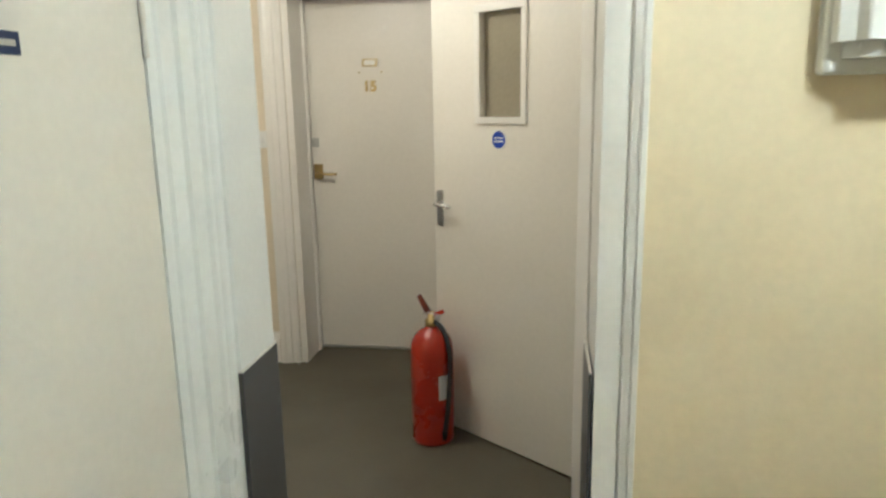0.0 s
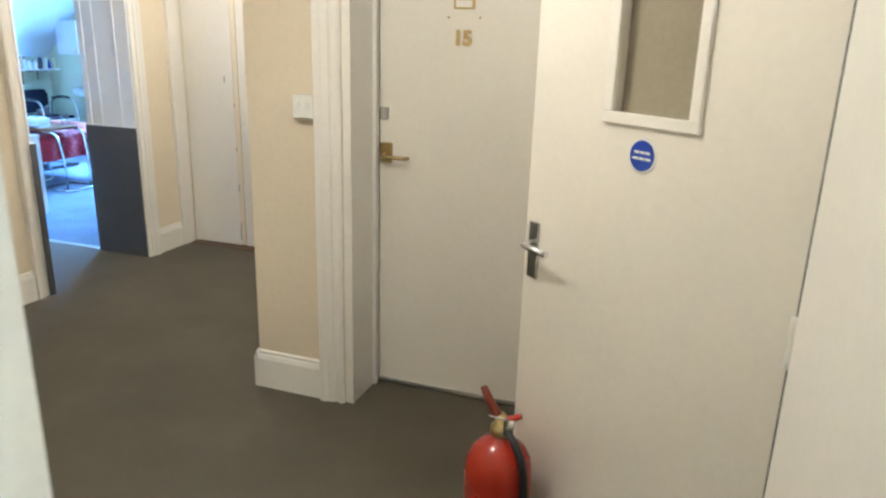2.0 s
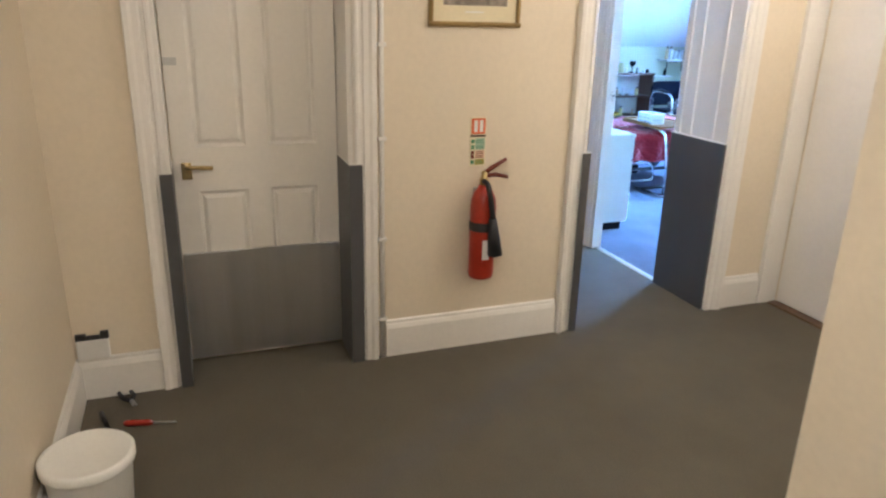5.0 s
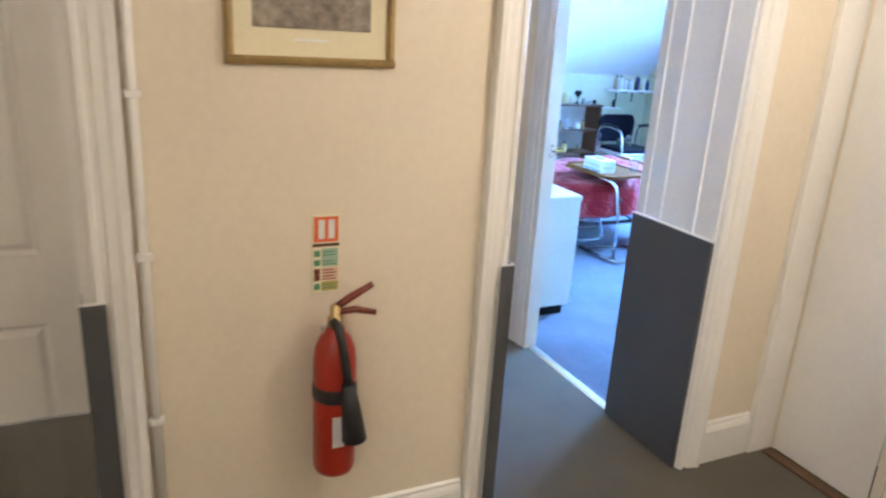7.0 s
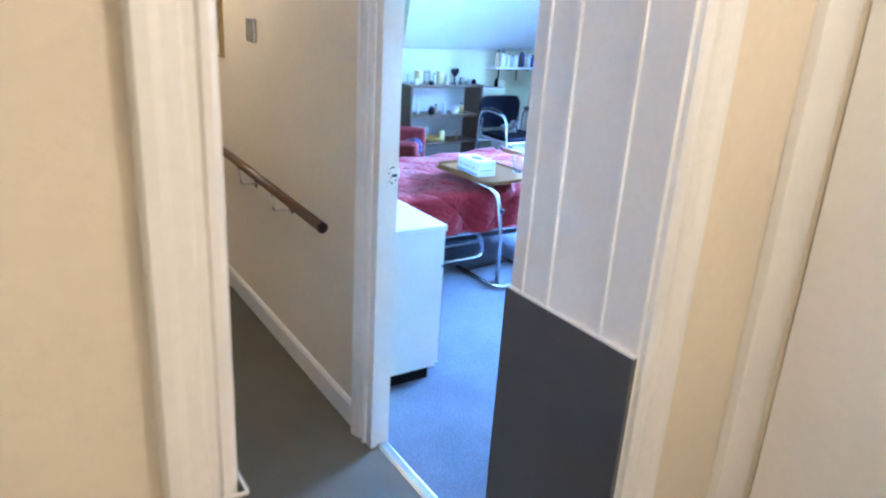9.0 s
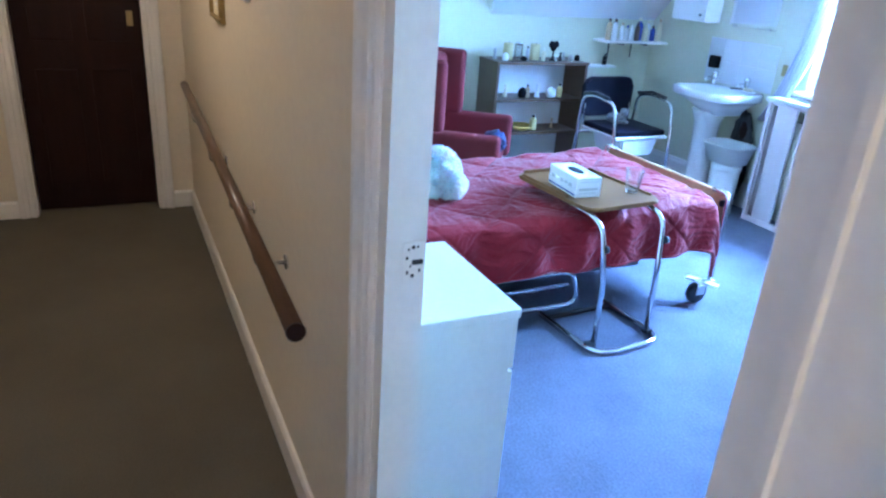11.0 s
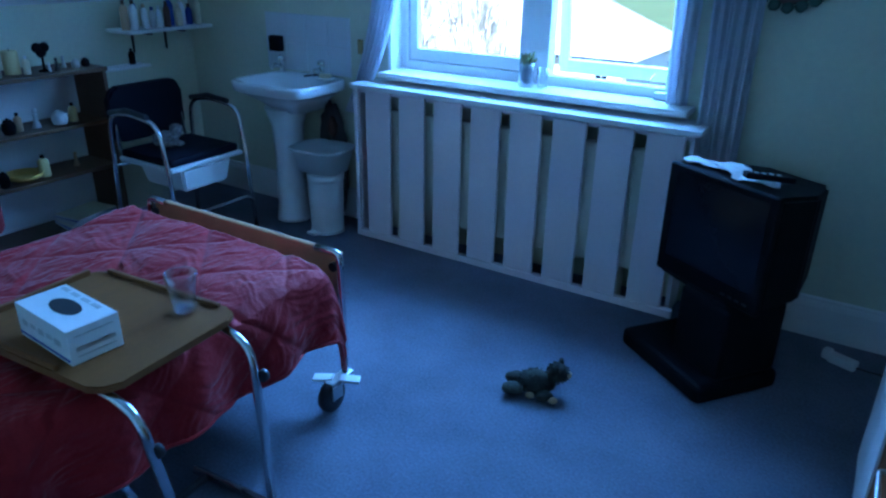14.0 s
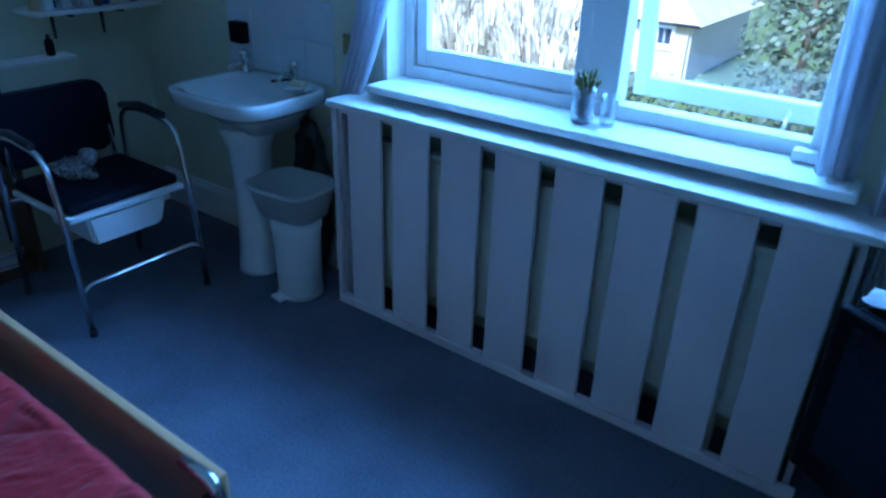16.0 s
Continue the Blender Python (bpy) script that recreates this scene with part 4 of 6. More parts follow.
for x0, x1 in ((WL, WL + 0.018), (WR - 0.018, WR)):
    part("reveal", bx(x0, 8.60, 0.872, x1, 8.70, WT), WHITE, win)

# radiator and slatted cover
RX0, RX1, RY = -7.022, -5.335, 8.425
rad = thing("radiator", pose(0, 8.468, 0), "cream enamelled panel radiator behind a slatted cover", "radiator")
part("panel", bx(RX0 + 0.06, 0.0, 0.155, RX1 - 0.06, 0.05, 0.700, 0.012), RADIATOR, rad)
for k in range(22):
    x = RX0 + 0.10 + k * (RX1 - RX0 - 0.20) / 21
    part("rib", bx(x - 0.012, -0.008, 0.22, x + 0.012, 0.002, 0.67, 0.003, 1), RADIATOR, rad)
for x in (RX0 + 0.25, RX1 - 0.25):
    part("foot", bx(x - 0.02, 0.01, 0.0, x + 0.02, 0.04, 0.155), RADIATOR, rad)
cov = thing("radiator_cover", pose(0, RY, 0), "white painted slatted radiator cover under the window", "radiator cover")
part("top_board", bx(RX0 - 0.01, -0.02, 0.795, RX1 + 0.03, 0.19, 0.820, 0.006, 3), WHITE, cov)
part("bottom_rail", bx(RX0, -0.004, 0.0, RX1 + 0.02, 0.030, 0.034, 0.003), SLAT, cov)
part("top_rail", bx(RX0, 0.016, 0.772, RX1, 0.032, 0.795), SLAT, cov)
part("side_panel", bx(RX0, 0.034, 0.0, RX0 + 0.018, 0.19, 0.795), SLAT, cov)
part("side_panel", bx(RX1 - 0.018, 0.034, 0.0, RX1, 0.19, 0.795), SLAT, cov)
NS = 8
pitch = 0.2044
slat_mesh = None
for k in range(NS):
    x = -6.948 + k * pitch
    if slat_mesh is None:
        o = part("slat", bx(0, 0.0, 0.034, 0.152, 0.0155, 0.790, 0.003, 1), SLAT, cov, "", pose(x, 0, 0))
        slat_mesh = o.data
    else:
        o = new("slat", slat_mesh)
        o.parent = cov
        o.matrix_local = pose(x, 0, 0)
part("end_slat", bx(RX0 - 0.002, 0.0, 0.034, RX0 + 0.022, 0.0155, 0.790, 0.002, 1), SLAT, cov)

# curtains


def curtain(xa, xb, ya, z0, z1, folds, gather, name_label, seed, lean=0.0):
    """A hanging curtain with soft folds; gather pulls its inner edge across towards the bottom."""
    rnd = random.Random(seed)
    b = B()
    nx, nz = folds * 10, 26
    ph = [rnd.uniform(-0.5, 0.5) for _ in range(folds + 1)]
    grid = []
    for i in range(nx + 1):
        u = i / nx
        col = []
        for j in range(nz + 1):
            v = j / nz
            z = z0 + (z1 - z0) * v
            xx = xa + (xb - xa) * u * (gather + (1 - gather) * v ** 0.8) + lean * (1 - (1 - v) ** 3)
            amp = 0.022 * (0.6 + 0.4 * v)
            y = ya + amp * math.sin(2 * math.pi * folds * u + ph[min(int(u * folds), folds)] * 0.6 + 0.4 * math.sin(3 * v)) + 0.008 * noise.noise(Vector((u * 9, v * 4, seed)))
            col.append(b.verts.new((xx, y, z)))
        grid.append(col)
    for i in range(nx):
        for j in range(nz):
            f = b.faces.new((grid[i][j], grid[i + 1][j], grid[i + 1][j + 1], grid[i][j + 1]))
            f.smooth = True
    o = single("curtain", b, CURTAIN, Matrix(), name_label, "curtain", "window curtains")
    s = o.modifiers.new("thickness", "SOLIDIFY")
    s.thickness = 0.004
    return o


curtain(-7.175, -6.955, 8.54, 0.64, 2.10, 5, 0.38, "pale blue-grey curtain drawn back and hanging in folds beside the window", 1, 0.25)
curtain(-5.415, -5.545, 8.575, 0.878, 2.10, 2, 0.6, "narrow pale curtain edge standing on the window sill", 3)
curtain(-5.19, -5.385, 8.535, 0.30, 2.10, 5, 0.80, "pale blue-grey curtain drawn back and hanging in folds behind the television", 2)
b = tube(B(), [(-7.25, 8.55, 2.12), (-5.15, 8.55, 2.12)], 0.012, 10)
single("curtain_pole", b, WHITE, Matrix(), "white curtain pole above the window", "curtain pole")

# sill ornaments
vs = thing("vase", pose(-6.15, 8.60, 0.872), "clear glass jar with dark stones and green leaves", "vase")
part("jar", lathe(B(), [(0.030, 0), (0.034, 0.004), (0.036, 0.06), (0.036, 0.112), (0.033, 0.112), (0.032, 0.012), (0.001, 0.010)], 24), TUMBLER, vs, "clear glass jar")
part("stones", blob(B(), (0, 0, 0.058), 0.0315, (1.0, 1.0, 1.5), 0.06, 3, 9), BLACKPLASTIC, vs, "dark wet stones")
for k in range(16):
    a = k * 2.4
    r = 0.010 + 0.010 * (k % 3)
    part("leaf", tube(B(), [(0.3 * r * math.cos(a), 0.3 * r * math.sin(a), 0.06), (1.1 * r * math.cos(a), 1.1 * r * math.sin(a), 0.115), (1.5 * r * math.cos(a), 1.5 * r * math.sin(a), 0.128 + 0.008 * (k % 4))], [0.003, 0.009, 0.004], 6), SILLPLANT, vs)
vs2 = thing("drinking_glass", pose(-6.075, 8.615, 0.872), "small clear glass beside the plant pot", "glass")
part("glass_body", lathe(B(), [(0.020, 0), (0.023, 0.003), (0.026, 0.09), (0.024, 0.09), (0.021, 0.006), (0.001, 0.006)], 20), TUMBLER, vs2)

# television on its stand
ang = -30
TVM = pose(-5.105, 8.145, 0, 0, 0, ang)
STM = pose(-5.136, 8.12, 0, 0, 0, -37)
stand = thing("television_stand", STM, "low black television stand with a broad base", "television stand")
part("base", bx(-0.23, -0.18, 0.0, 0.23, 0.18, 0.075, 0.03, 4), BLACKPLASTIC, stand)
part("column", bx(-0.03, -0.10, 0.07, 0.215, 0.165, 0.345, 0.02, 3), BLACKPLASTIC, stand)
part("top_plate", bx(-0.17, -0.08, 0.335, 0.18, 0.18, 0.352, 0.005), BLACKPLASTIC, stand)
tv = thing("television", TVM @ pose(0.02, 0.10, 0.352), "bulky black cathode-ray television with papers on top", "television")
b = B()
pr = [(-0.225, -0.19), (0.222, -0.19), (0.222, 0.0), (0.155, 0.12), (0.11, 0.21), (-0.14, 0.21), (-0.18, 0.12), (-0.225, 0.02)]
prism(b, pr, 0.0, 0.405)
for v in b.verts:
    if v.co.z > 0.2:
        v.co.z -= 0.12 * max(0.0, v.co.y + 0.17)
bmesh.ops.bevel(b, geom=b.edges[:], offset=0.014, segments=3, affect="EDGES")
part("case", b, BLACKPLASTIC, tv)
part("bezel", bx(-0.232, -0.212, -0.006, 0.228, -0.185, 0.410, 0.012, 3), BLACKPLASTIC, tv)
b = B()
gx, gz = 12, 9
G = [[b.verts.new((-0.190 + 0.39 * i / gx, -0.214 - 0.014 * (1 - (2 * i / gx - 1) ** 2) * (1 - (2 * j / gz - 1) ** 2), 0.065 + 0.32 * j / gz)) for j in range(gz + 1)] for i in range(gx + 1)]
for i in range(gx):
    for j in range(gz):
        f = b.faces.new((G[i][j], G[i + 1][j], G[i + 1][j + 1], G[i][j + 1]))
        f.smooth = True
part("screen", b, SCREEN, tv, "dark curved glass screen")
for k in range(4):
    part("button", bx(0.08 + k * 0.03, -0.215, 0.018, 0.098 + k * 0.03, -0.210, 0.026), BLACK, tv)


def paper(m, w, h, seed, mat=PAPER, label="crumpled white paper lying on the television"):
    b = B()
    n_ = 7
    G = [[b.verts.new((w * (i / n_ - 0.5), h * (j / n_ - 0.5), 0.012 + 0.012 * noise.noise(Vector((i * 0.6, j * 0.6, seed * 3.7))))) for j in range(n_ + 1)] for i in range(n_ + 1)]
    for i in range(n_):
        for j in range(n_):
            b.faces.new((G[i][j], G[i + 1][j], G[i + 1][j + 1], G[i][j + 1]))
    o = single("paper_sheet", b, mat, m, label, "paper", "papers on the television")
    s = o.modifiers.new("thickness", "SOLIDIFY")
    s.thickness = 0.0015
    return o


TT = TVM @ pose(0.02, 0.10, 0.352 + 0.406) @ pose(0, -0.17, 0, -6.84, 0, 0) @ pose(0, 0.17, 0)
paper(TT @ pose(-0.17, -0.10, 0.0, 0, 0, 20), 0.14, 0.10, 1)
paper(TT @ pose(-0.05, -0.08, 0.004, 0, 4, -15), 0.17, 0.12, 2)
paper(TT @ pose(0.06, -0.12, 0.0, 0, 0, 35), 0.15, 0.10, 3)
rc = thing("remote_control", TT @ pose(0.11, -0.13, 0.024, 0, 0, 60), "black remote control lying on papers", "remote control")
part("case", bx(-0.08, -0.022, 0, 0.08, 0.022, 0.02, 0.006), BLACKPLASTIC, rc)
for k in range(4):
    part("button", bx(-0.05 + k * 0.025, -0.008, 0.019, -0.04 + k * 0.025, 0.008, 0.022), PLASTICG, rc)

# bed
BX0, BX1, BY0, BY1 = -7.05, -6.10, 5.20, 7.21
bed = thing("hospital_bed", pose(0, 0, 0), "wheeled care bed with chrome frame and wooden footboard", "bed")


def board(y, name, z1):
    b = B()
    box(b, BX0 + 0.016, y - 0.012, 0.225, BX1 - 0.016, y + 0.012, z1, 0.008, 3)
    return part(name, b, FOOTWOOD, bed, "brown laminate bed end board")


board(BY1 + 0.022, "footboard", 0.548)
board(BY0 + 0.04, "headboard", 0.80)
for x in (BX0, BX1):
    for y, top in ((BY1, 0.555), (BY0 + 0.04, 0.81)):
        s = 1 if x == BX1 else -1
        part("post", tube(B(), [(x - s * 0.10, y, top - 0.004), (x - s * 0.012, y, top), (x, y, top - 0.03), (x, y, 0.30), (x, y, 0.10)], 0.0125, 12, bend=0.03), CHROME, bed)
        w_ = part("castor", bx(x - 0.020, y - 0.09, 0.085, x + 0.020, y + 0.025, 0.112, 0.006), DULLMETAL, bed)
        part("tyre", lathe(B(), [(0.030, -0.018), (0.052, -0.016), (0.056, -0.006), (0.056, 0.006), (0.052, 0.016), (0.030, 0.018)], 28, (x, y - 0.075, 0.056), "x"), BLACK, w_)
        part("fork", bx(x - 0.026, y - 0.095, 0.05, x - 0.020, y - 0.045, 0.10, 0.002), DULLMETAL, w_)
        part("fork", bx(x + 0.020, y - 0.095, 0.05, x + 0.026, y - 0.045, 0.10, 0.002), DULLMETAL, w_)
        for xa_, xb_, tilt in ((-0.080, -0.010, -3), (0.010, 0.080, 3)):
            part("brake_pedal", bx(xa_, -0.020, 0.0, xb_, 0.020, 0.010, 0.004, 3), CERAMIC, w_, "bright metal brake pedal", pose(x, y - 0.045, 0.106, 0, tilt, 28))
        part("corner_knob", lathe(B(), [(0.016, 0.0), (0.016, 0.014), (0.008, 0.018)], 12, (x - s * 0.028, y - 0.008, top - 0.055), "y"), BLACK, bed)
for x in (BX0 + 0.05, BX1 - 0.05):
    part("frame_rail", bx(x - 0.02, BY0 + 0.05, 0.30, x + 0.02, BY1 - 0.02, 0.345, 0.004), DULLMETAL, bed)
for k in range(7):
    y = BY0 + 0.25 + k * 0.28
    part("cross_slat", bx(BX0 + 0.07, y - 0.03, 0.33, BX1 - 0.07, y + 0.03, 0.345), DULLMETAL, bed)
part("mattress", bx(BX0 + 0.03, BY0 + 0.06, 0.347, BX1 - 0.03, BY1 - 0.115, 0.462, 0.04, 4), PAPER, bed)
part("side_rail", tube(B(), [(BX1 - 0.02, 5.40, 0.30), (BX1 - 0.02, 5.40, 0.26), (BX1 - 0.005, 6.38, 0.26), (BX1 - 0.005, 6.42, 0.10), (BX1 - 0.005, 5.40, 0.10), (BX1 - 0.02, 5.38, 0.30)], 0.011, 10, bend=0.06), CHROME, bed, "chrome side rail folded down")
part("rail_bar", tube(B(), [(BX1 - 0.008, 5.42, 0.19), (BX1 - 0.005, 6.36, 0.20)], 0.009, 8), CHROME, bed)
part("lift_motor", bx(-6.75, 5.9, 0.08, -6.45, 6.5, 0.28, 0.02), BLACKPLASTIC, bed)
part("under_frame", tube(B(), [(-6.9, 5.6, 0.16), (-6.9, 6.9, 0.16), (-6.3, 6.9, 0.16), (-6.3, 5.6, 0.16)], 0.016, 8, closed=True), BLACK, bed)

# quilt with stitched diamonds and wrinkles
b = B()
NX, NY = 290, 400
QY0, QY1 = 5.24, 7.178
DROP_N, DROP_F = 0.235, 0.18
W = BX1 - BX0 + 0.02
total = DROP_F + W + DROP_N
PITCH = 0.25
G = []


def quilt_point(s, y):
    """s runs over the bed from the far hem to the near hem."""
    r = 0.055
    edge = 0.012 * noise.noise(Vector((y * 2.3, 3.1, 0.0)))
    if s < DROP_F:
        x, z, k = BX0 - 0.012, 0.520 - (DROP_F - s), 1.0
    elif s > DROP_F + W:
        x, z, k = BX1 + 0.012, 0.520 - (s - DROP_F - W), 1.0
    else:
        x, z, k = BX0 - 0.01 + (s - DROP_F), 0.525, 0.0
    z += 0.022 * min(1.0, max(0.0, (y - 6.5) / 0.5))
    return x, z, k


for i in range(NX + 1):
    s = total * i / NX
    col = []
    for j in range(NY + 1):
        v = j / NY
        y = QY0 + (QY1 - QY0) * v
        x, z, k = quilt_point(s, y)
        d0, d1 = s - DROP_F, s - DROP_F - W
        for d, sg in ((d0, -1), (d1, 1)):
            if abs(d) < 0.07:
                q = (1 - abs(d) / 0.07) ** 2
                z -= 0.014 * q
                x -= sg * 0.014 * q
        p = Vector((s, y, 0))
        wr = 0.012 * noise.noise(p * 4.0) + 0.014 * noise.noise(Vector((s * 2.2, y * 1.8, 5.0)))
        side = 1 if s > DROP_F + W - 0.02 else 0
        fold = side * (0.018 * math.sin(y * 24 + 2.6 * noise.noise(Vector((y * 2, s * 2, 1)))) + 0.020 * noise.noise(Vector((y * 9, s * 5, 4))))
        a1, a2 = (s * 0.70 + y * 0.71) / PITCH, (s * 0.70 - y * 0.71) / PITCH
        e1, e2 = abs(a1 - round(a1)) * PITCH, abs(a2 - round(a2)) * PITCH
        st = math.exp(-((e1 / 0.005) ** 2)) + math.exp(-((e2 / 0.005) ** 2))
        puff = 0.004 * (abs(math.sin(math.pi * a1)) * abs(math.sin(math.pi * a2)))
        # puckers drawn towards the stitching, differing from diamond to diamond
        cell = math.floor(a1) * 7 + math.floor(a2) * 13
        if (math.floor(a1) + math.floor(a2)) % 2:
            pu = noise.noise(Vector((s * 15 + y * 32 + 2.5 * noise.noise(p * 7), (s - y) * 5, cell)))
        else:
            pu = noise.noise(Vector((s * 36 + 2.5 * noise.noise(p * 7), y * 8, cell)))
        ease = min(1.0, e1 / 0.02) * min(1.0, e2 / 0.02)
        fine = noise.noise(Vector((s * 60 + 4 * noise.noise(p * 9), y * 22, 2.0)))
        h = wr + puff - 0.0022 * min(st, 1.3) + ease * (0.008 * abs(pu) + 0.005 * abs(fine)) + 0.010 * abs(noise.noise(Vector((s * 7 + y * 3, y * 9 - s * 2, 8.0))))
        if v > 0.962:
            z -= 0.15 * ((v - 0.962) / 0.038) ** 2.4
        if k > 0.5:
            sg = -1 if s < DROP_F else 1
            fall = min(1.0, (abs(d0) if sg < 0 else abs(d1)) / 0.2)
            col.append(b.verts.new((x + sg * (0.012 + h + fold * fall + 0.01 * fall), y, z + (0.03 * noise.noise(Vector((y * 3, 0, 9))) * fall))))
        else:
            col.append(b.verts.new((x, y, z + h)))
    G.append(col)
for i in range(NX):
    for j in range(NY):
        f = b.faces.new((G[i][j], G[i + 1][j], G[i + 1][j + 1], G[i][j + 1]))
        f.smooth = True
hems = [[G[i][j].co.copy() for j in range(0, NY + 1, 4)] for i in (0, NX)]
q = single("quilt", b, QUILT, Matrix(), "rumpled rose-red quilted satin bedspread over the bed", "bedspread")
sm = q.modifiers.new("thickness", "SOLIDIFY")
sm.thickness = 0.012
sm.offset = -1
for hem in hems:
    part("hem_binding", tube(B(), hem, 0.0065, 6), QUILT, q, "stitched hem of the quilt")


def fluffy(bm, c, r, s, tufts, seed, length=0.03):
    """A body covered in short tufts."""
    rnd = random.Random(seed)
    blob(bm, c, r, s, 0.12, 3, 5)
    for _ in range(tufts):
        d = Vector((rnd.gauss(0, 1), rnd.gauss(0, 1), rnd.gauss(0, 1))).normalized()
        p = Vector(c) + Vector((d.x * s[0], d.y * s[1], d.z * s[2])) * r
        t = (d + Vector((rnd.uniform(-.5, .5), rnd.uniform(-.5, .5), rnd.uniform(-.8, .1)))).normalized()
        side = t.orthogonal().normalized() * 0.0042
        tip = p + t * length
        o = t.cross(side)
        v = [bm.verts.new(p + side), bm.verts.new(p - side * 0.5 + o), bm.verts.new(p - side * 0.5 - o), bm.verts.new(tip)]
        for f in ((0, 1, 3), (1, 2, 3), (2, 0, 3)):
            bm.faces.new([v[k] for k in f])
    return bm


b = B()
fluffy(b, (-0.03, 0, 0.095), 0.105, (1.25, 0.85, 0.95), 3600, 3, 0.030)
fluffy(b, (0.105, 0.02, 0.06), 0.062, (0.95, 0.9, 0.9), 1500, 4, 0.028)
fluffy(b, (0.03, 0.075, 0.045), 0.05, (1.3, 0.8, 0.7), 800, 5, 0.024)
fluffy(b, (0.07, -0.06, 0.04), 0.042, (1.4, 0.8, 0.8), 600, 6, 0.024)
single("plush_dog", b, FLUFF, pose(-6.52, 5.90, 0.535, 0, 0, -5) @ Matrix.Scale(0.9, 4), "white shaggy plush toy lying on the quilt", "soft toy")

# overbed table
ot = thing("overbed_table", pose(-6.25, 6.505, 0, 0, 0, 4), "overbed table with oak laminate top and chrome frame", "table")
b = B()
corners = []
for cx, cy, a0 in ((0.215, 0.14, 0), (-0.225, 0.145, 90), (-0.225, -0.18, 180), (0.215, -0.165, 270)):
    rr_ = 0.05 if cx > 0 else 0.035
    corners += [(cx + rr_ * math.cos(radians(a0 + k * 15)), cy + rr_ * math.sin(radians(a0 + k * 15))) for k in range(7)]
prism(b, corners, 0.582, 0.600)
bmesh.ops.bevel(b, geom=[e_ for e_ in b.edges if abs(e_.verts[0].co.z - e_.verts[1].co.z) < 1e-5], offset=0.005, segments=2, affect="EDGES")
part("tabletop", b, TRAY, ot)
part("raised_lip", bx(-0.257, -0.175, 0.5985, -0.243, 0.140, 0.615, 0.003), TRAY, ot)
part("raised_lip", bx(-0.215, -0.212, 0.5985, 0.11, -0.200, 0.612, 0.003), TRAY, ot)
part("raised_lip", bx(-0.215, 0.172, 0.5985, 0.20, 0.184, 0.610, 0.003), TRAY, ot)
LX = 0.355
for y, yt in ((-0.165, -0.185), (0.135, 0.145)):
    lg = part("leg", tube(B(), [(0.05, yt, 0.568), (0.25, yt, 0.568), (LX - 0.03, yt, 0.535), (LX, y, 0.30), (LX, y, 0.024)], 0.0125, 12, bend=0.05), CHROME, ot)
    part("clamp_knob", lathe(B(), [(0.016, 0), (0.016, 0.016), (0.008, 0.02)], 12, (LX - 0.012, yt + 0.010, 0.45), "y"), BLACK, lg)
part("base_loop", tube(B(), [(0.03, -0.205, 0.014), (LX + 0.075, -0.205, 0.014), (LX + 0.075, 0.165, 0.014), (0.03, 0.165, 0.014)], 0.0135, 12, bend=0.10), CHROME, ot)
part("base_bar", tube(B(), [(0.08, -0.205, 0.014), (0.08, 0.165, 0.014)], 0.012, 10), BLACK, ot)
part("base_stub", bx(LX - 0.02, -0.205, 0.010, LX + 0.015, -0.16, 0.032, 0.004), BLACK, ot)
part("base_stub", bx(LX - 0.02, 0.13, 0.010, LX + 0.015, 0.165, 0.032, 0.004), BLACK, ot)

tb = thing("tissue_box", pose(-6.22, 6.40, 0.601, 0, 0, -4), "white printed tissue box on the overbed table", "tissue box")
part("carton", bx(-0.115, -0.06, 0, 0.115, 0.06, 0.085, 0.002), PAPER, tb)
b = lathe(B(), [(0.026, 0.0855), (0.026, 0.0865)], 24)
for v in b.verts:
    v.co.x *= 2.1
part("opening", b, BLACK, tb)
part("stripe", bx(-0.112, -0.0612, 0.008, 0.112, -0.0602, 0.014), BLUETOY, tb)
for k in range(5):
    part("print_bar", bx(-0.09 + k * 0.036, -0.0612, 0.036 + 0.004 * (k % 2), -0.065 + k * 0.036, -0.0602, 0.052), PLASTICG if k % 2 else DULLMETAL, tb)
for z0_, z1_ in ((0.016, 0.019), (0.030, 0.040), (0.066, 0.068)):
    part("print_bar", bx(0.1151, -0.045, z0_, 0.1160, 0.045, z1_), DULLMETAL, tb)
for k in range(4):
    part("print_bar", bx(-0.10 + k * 0.045, 0.040, 0.0851, -0.07 + k * 0.045, 0.050, 0.0859), PLASTICG, tb)
tg = thing("drinking_glass", pose(-6.122, 6.64, 0.601), "clear glass tumbler on the overbed table", "glass")
part("glass_body", lathe(B(), [(0.026, 0), (0.029, 0.003), (0.040, 0.100), (0.0395, 0.102), (0.038, 0.100), (0.0275, 0.016), (0.020, 0.013), (0.001, 0.012)], 36), TUMBLER, tg)
part("thick_base", lathe(B(), [(0.024, 0.001), (0.0265, 0.003), (0.0268, 0.010), (0.018, 0.0115), (0.001, 0.011)], 30), GLASS, tg)

# white bedside cabinet
cb = thing("bedside_cabinet", pose(-5.36, 5.335, 0), "white painted bedside cabinet beside the bed", "cabinet")
part("body", bx(-0.215, -0.155, 0.06, 0.215, 0.140, 0.676, 0.003), WHITE, cb)
part("top", bx(-0.230, -0.165, 0.676, 0.230, 0.150, 0.702, 0.004), WHITE, cb)
part("plinth", bx(-0.195, -0.14, 0.0, 0.195, 0.115, 0.06), BLACKPLASTIC, cb)
part("door", bx(-0.21, 0.1405, 0.07, 0.21, 0.156, 0.51, 0.003), WHITE, cb)
part("drawer", bx(-0.21, 0.1405, 0.52, 0.21, 0.156, 0.668, 0.003), WHITE, cb)
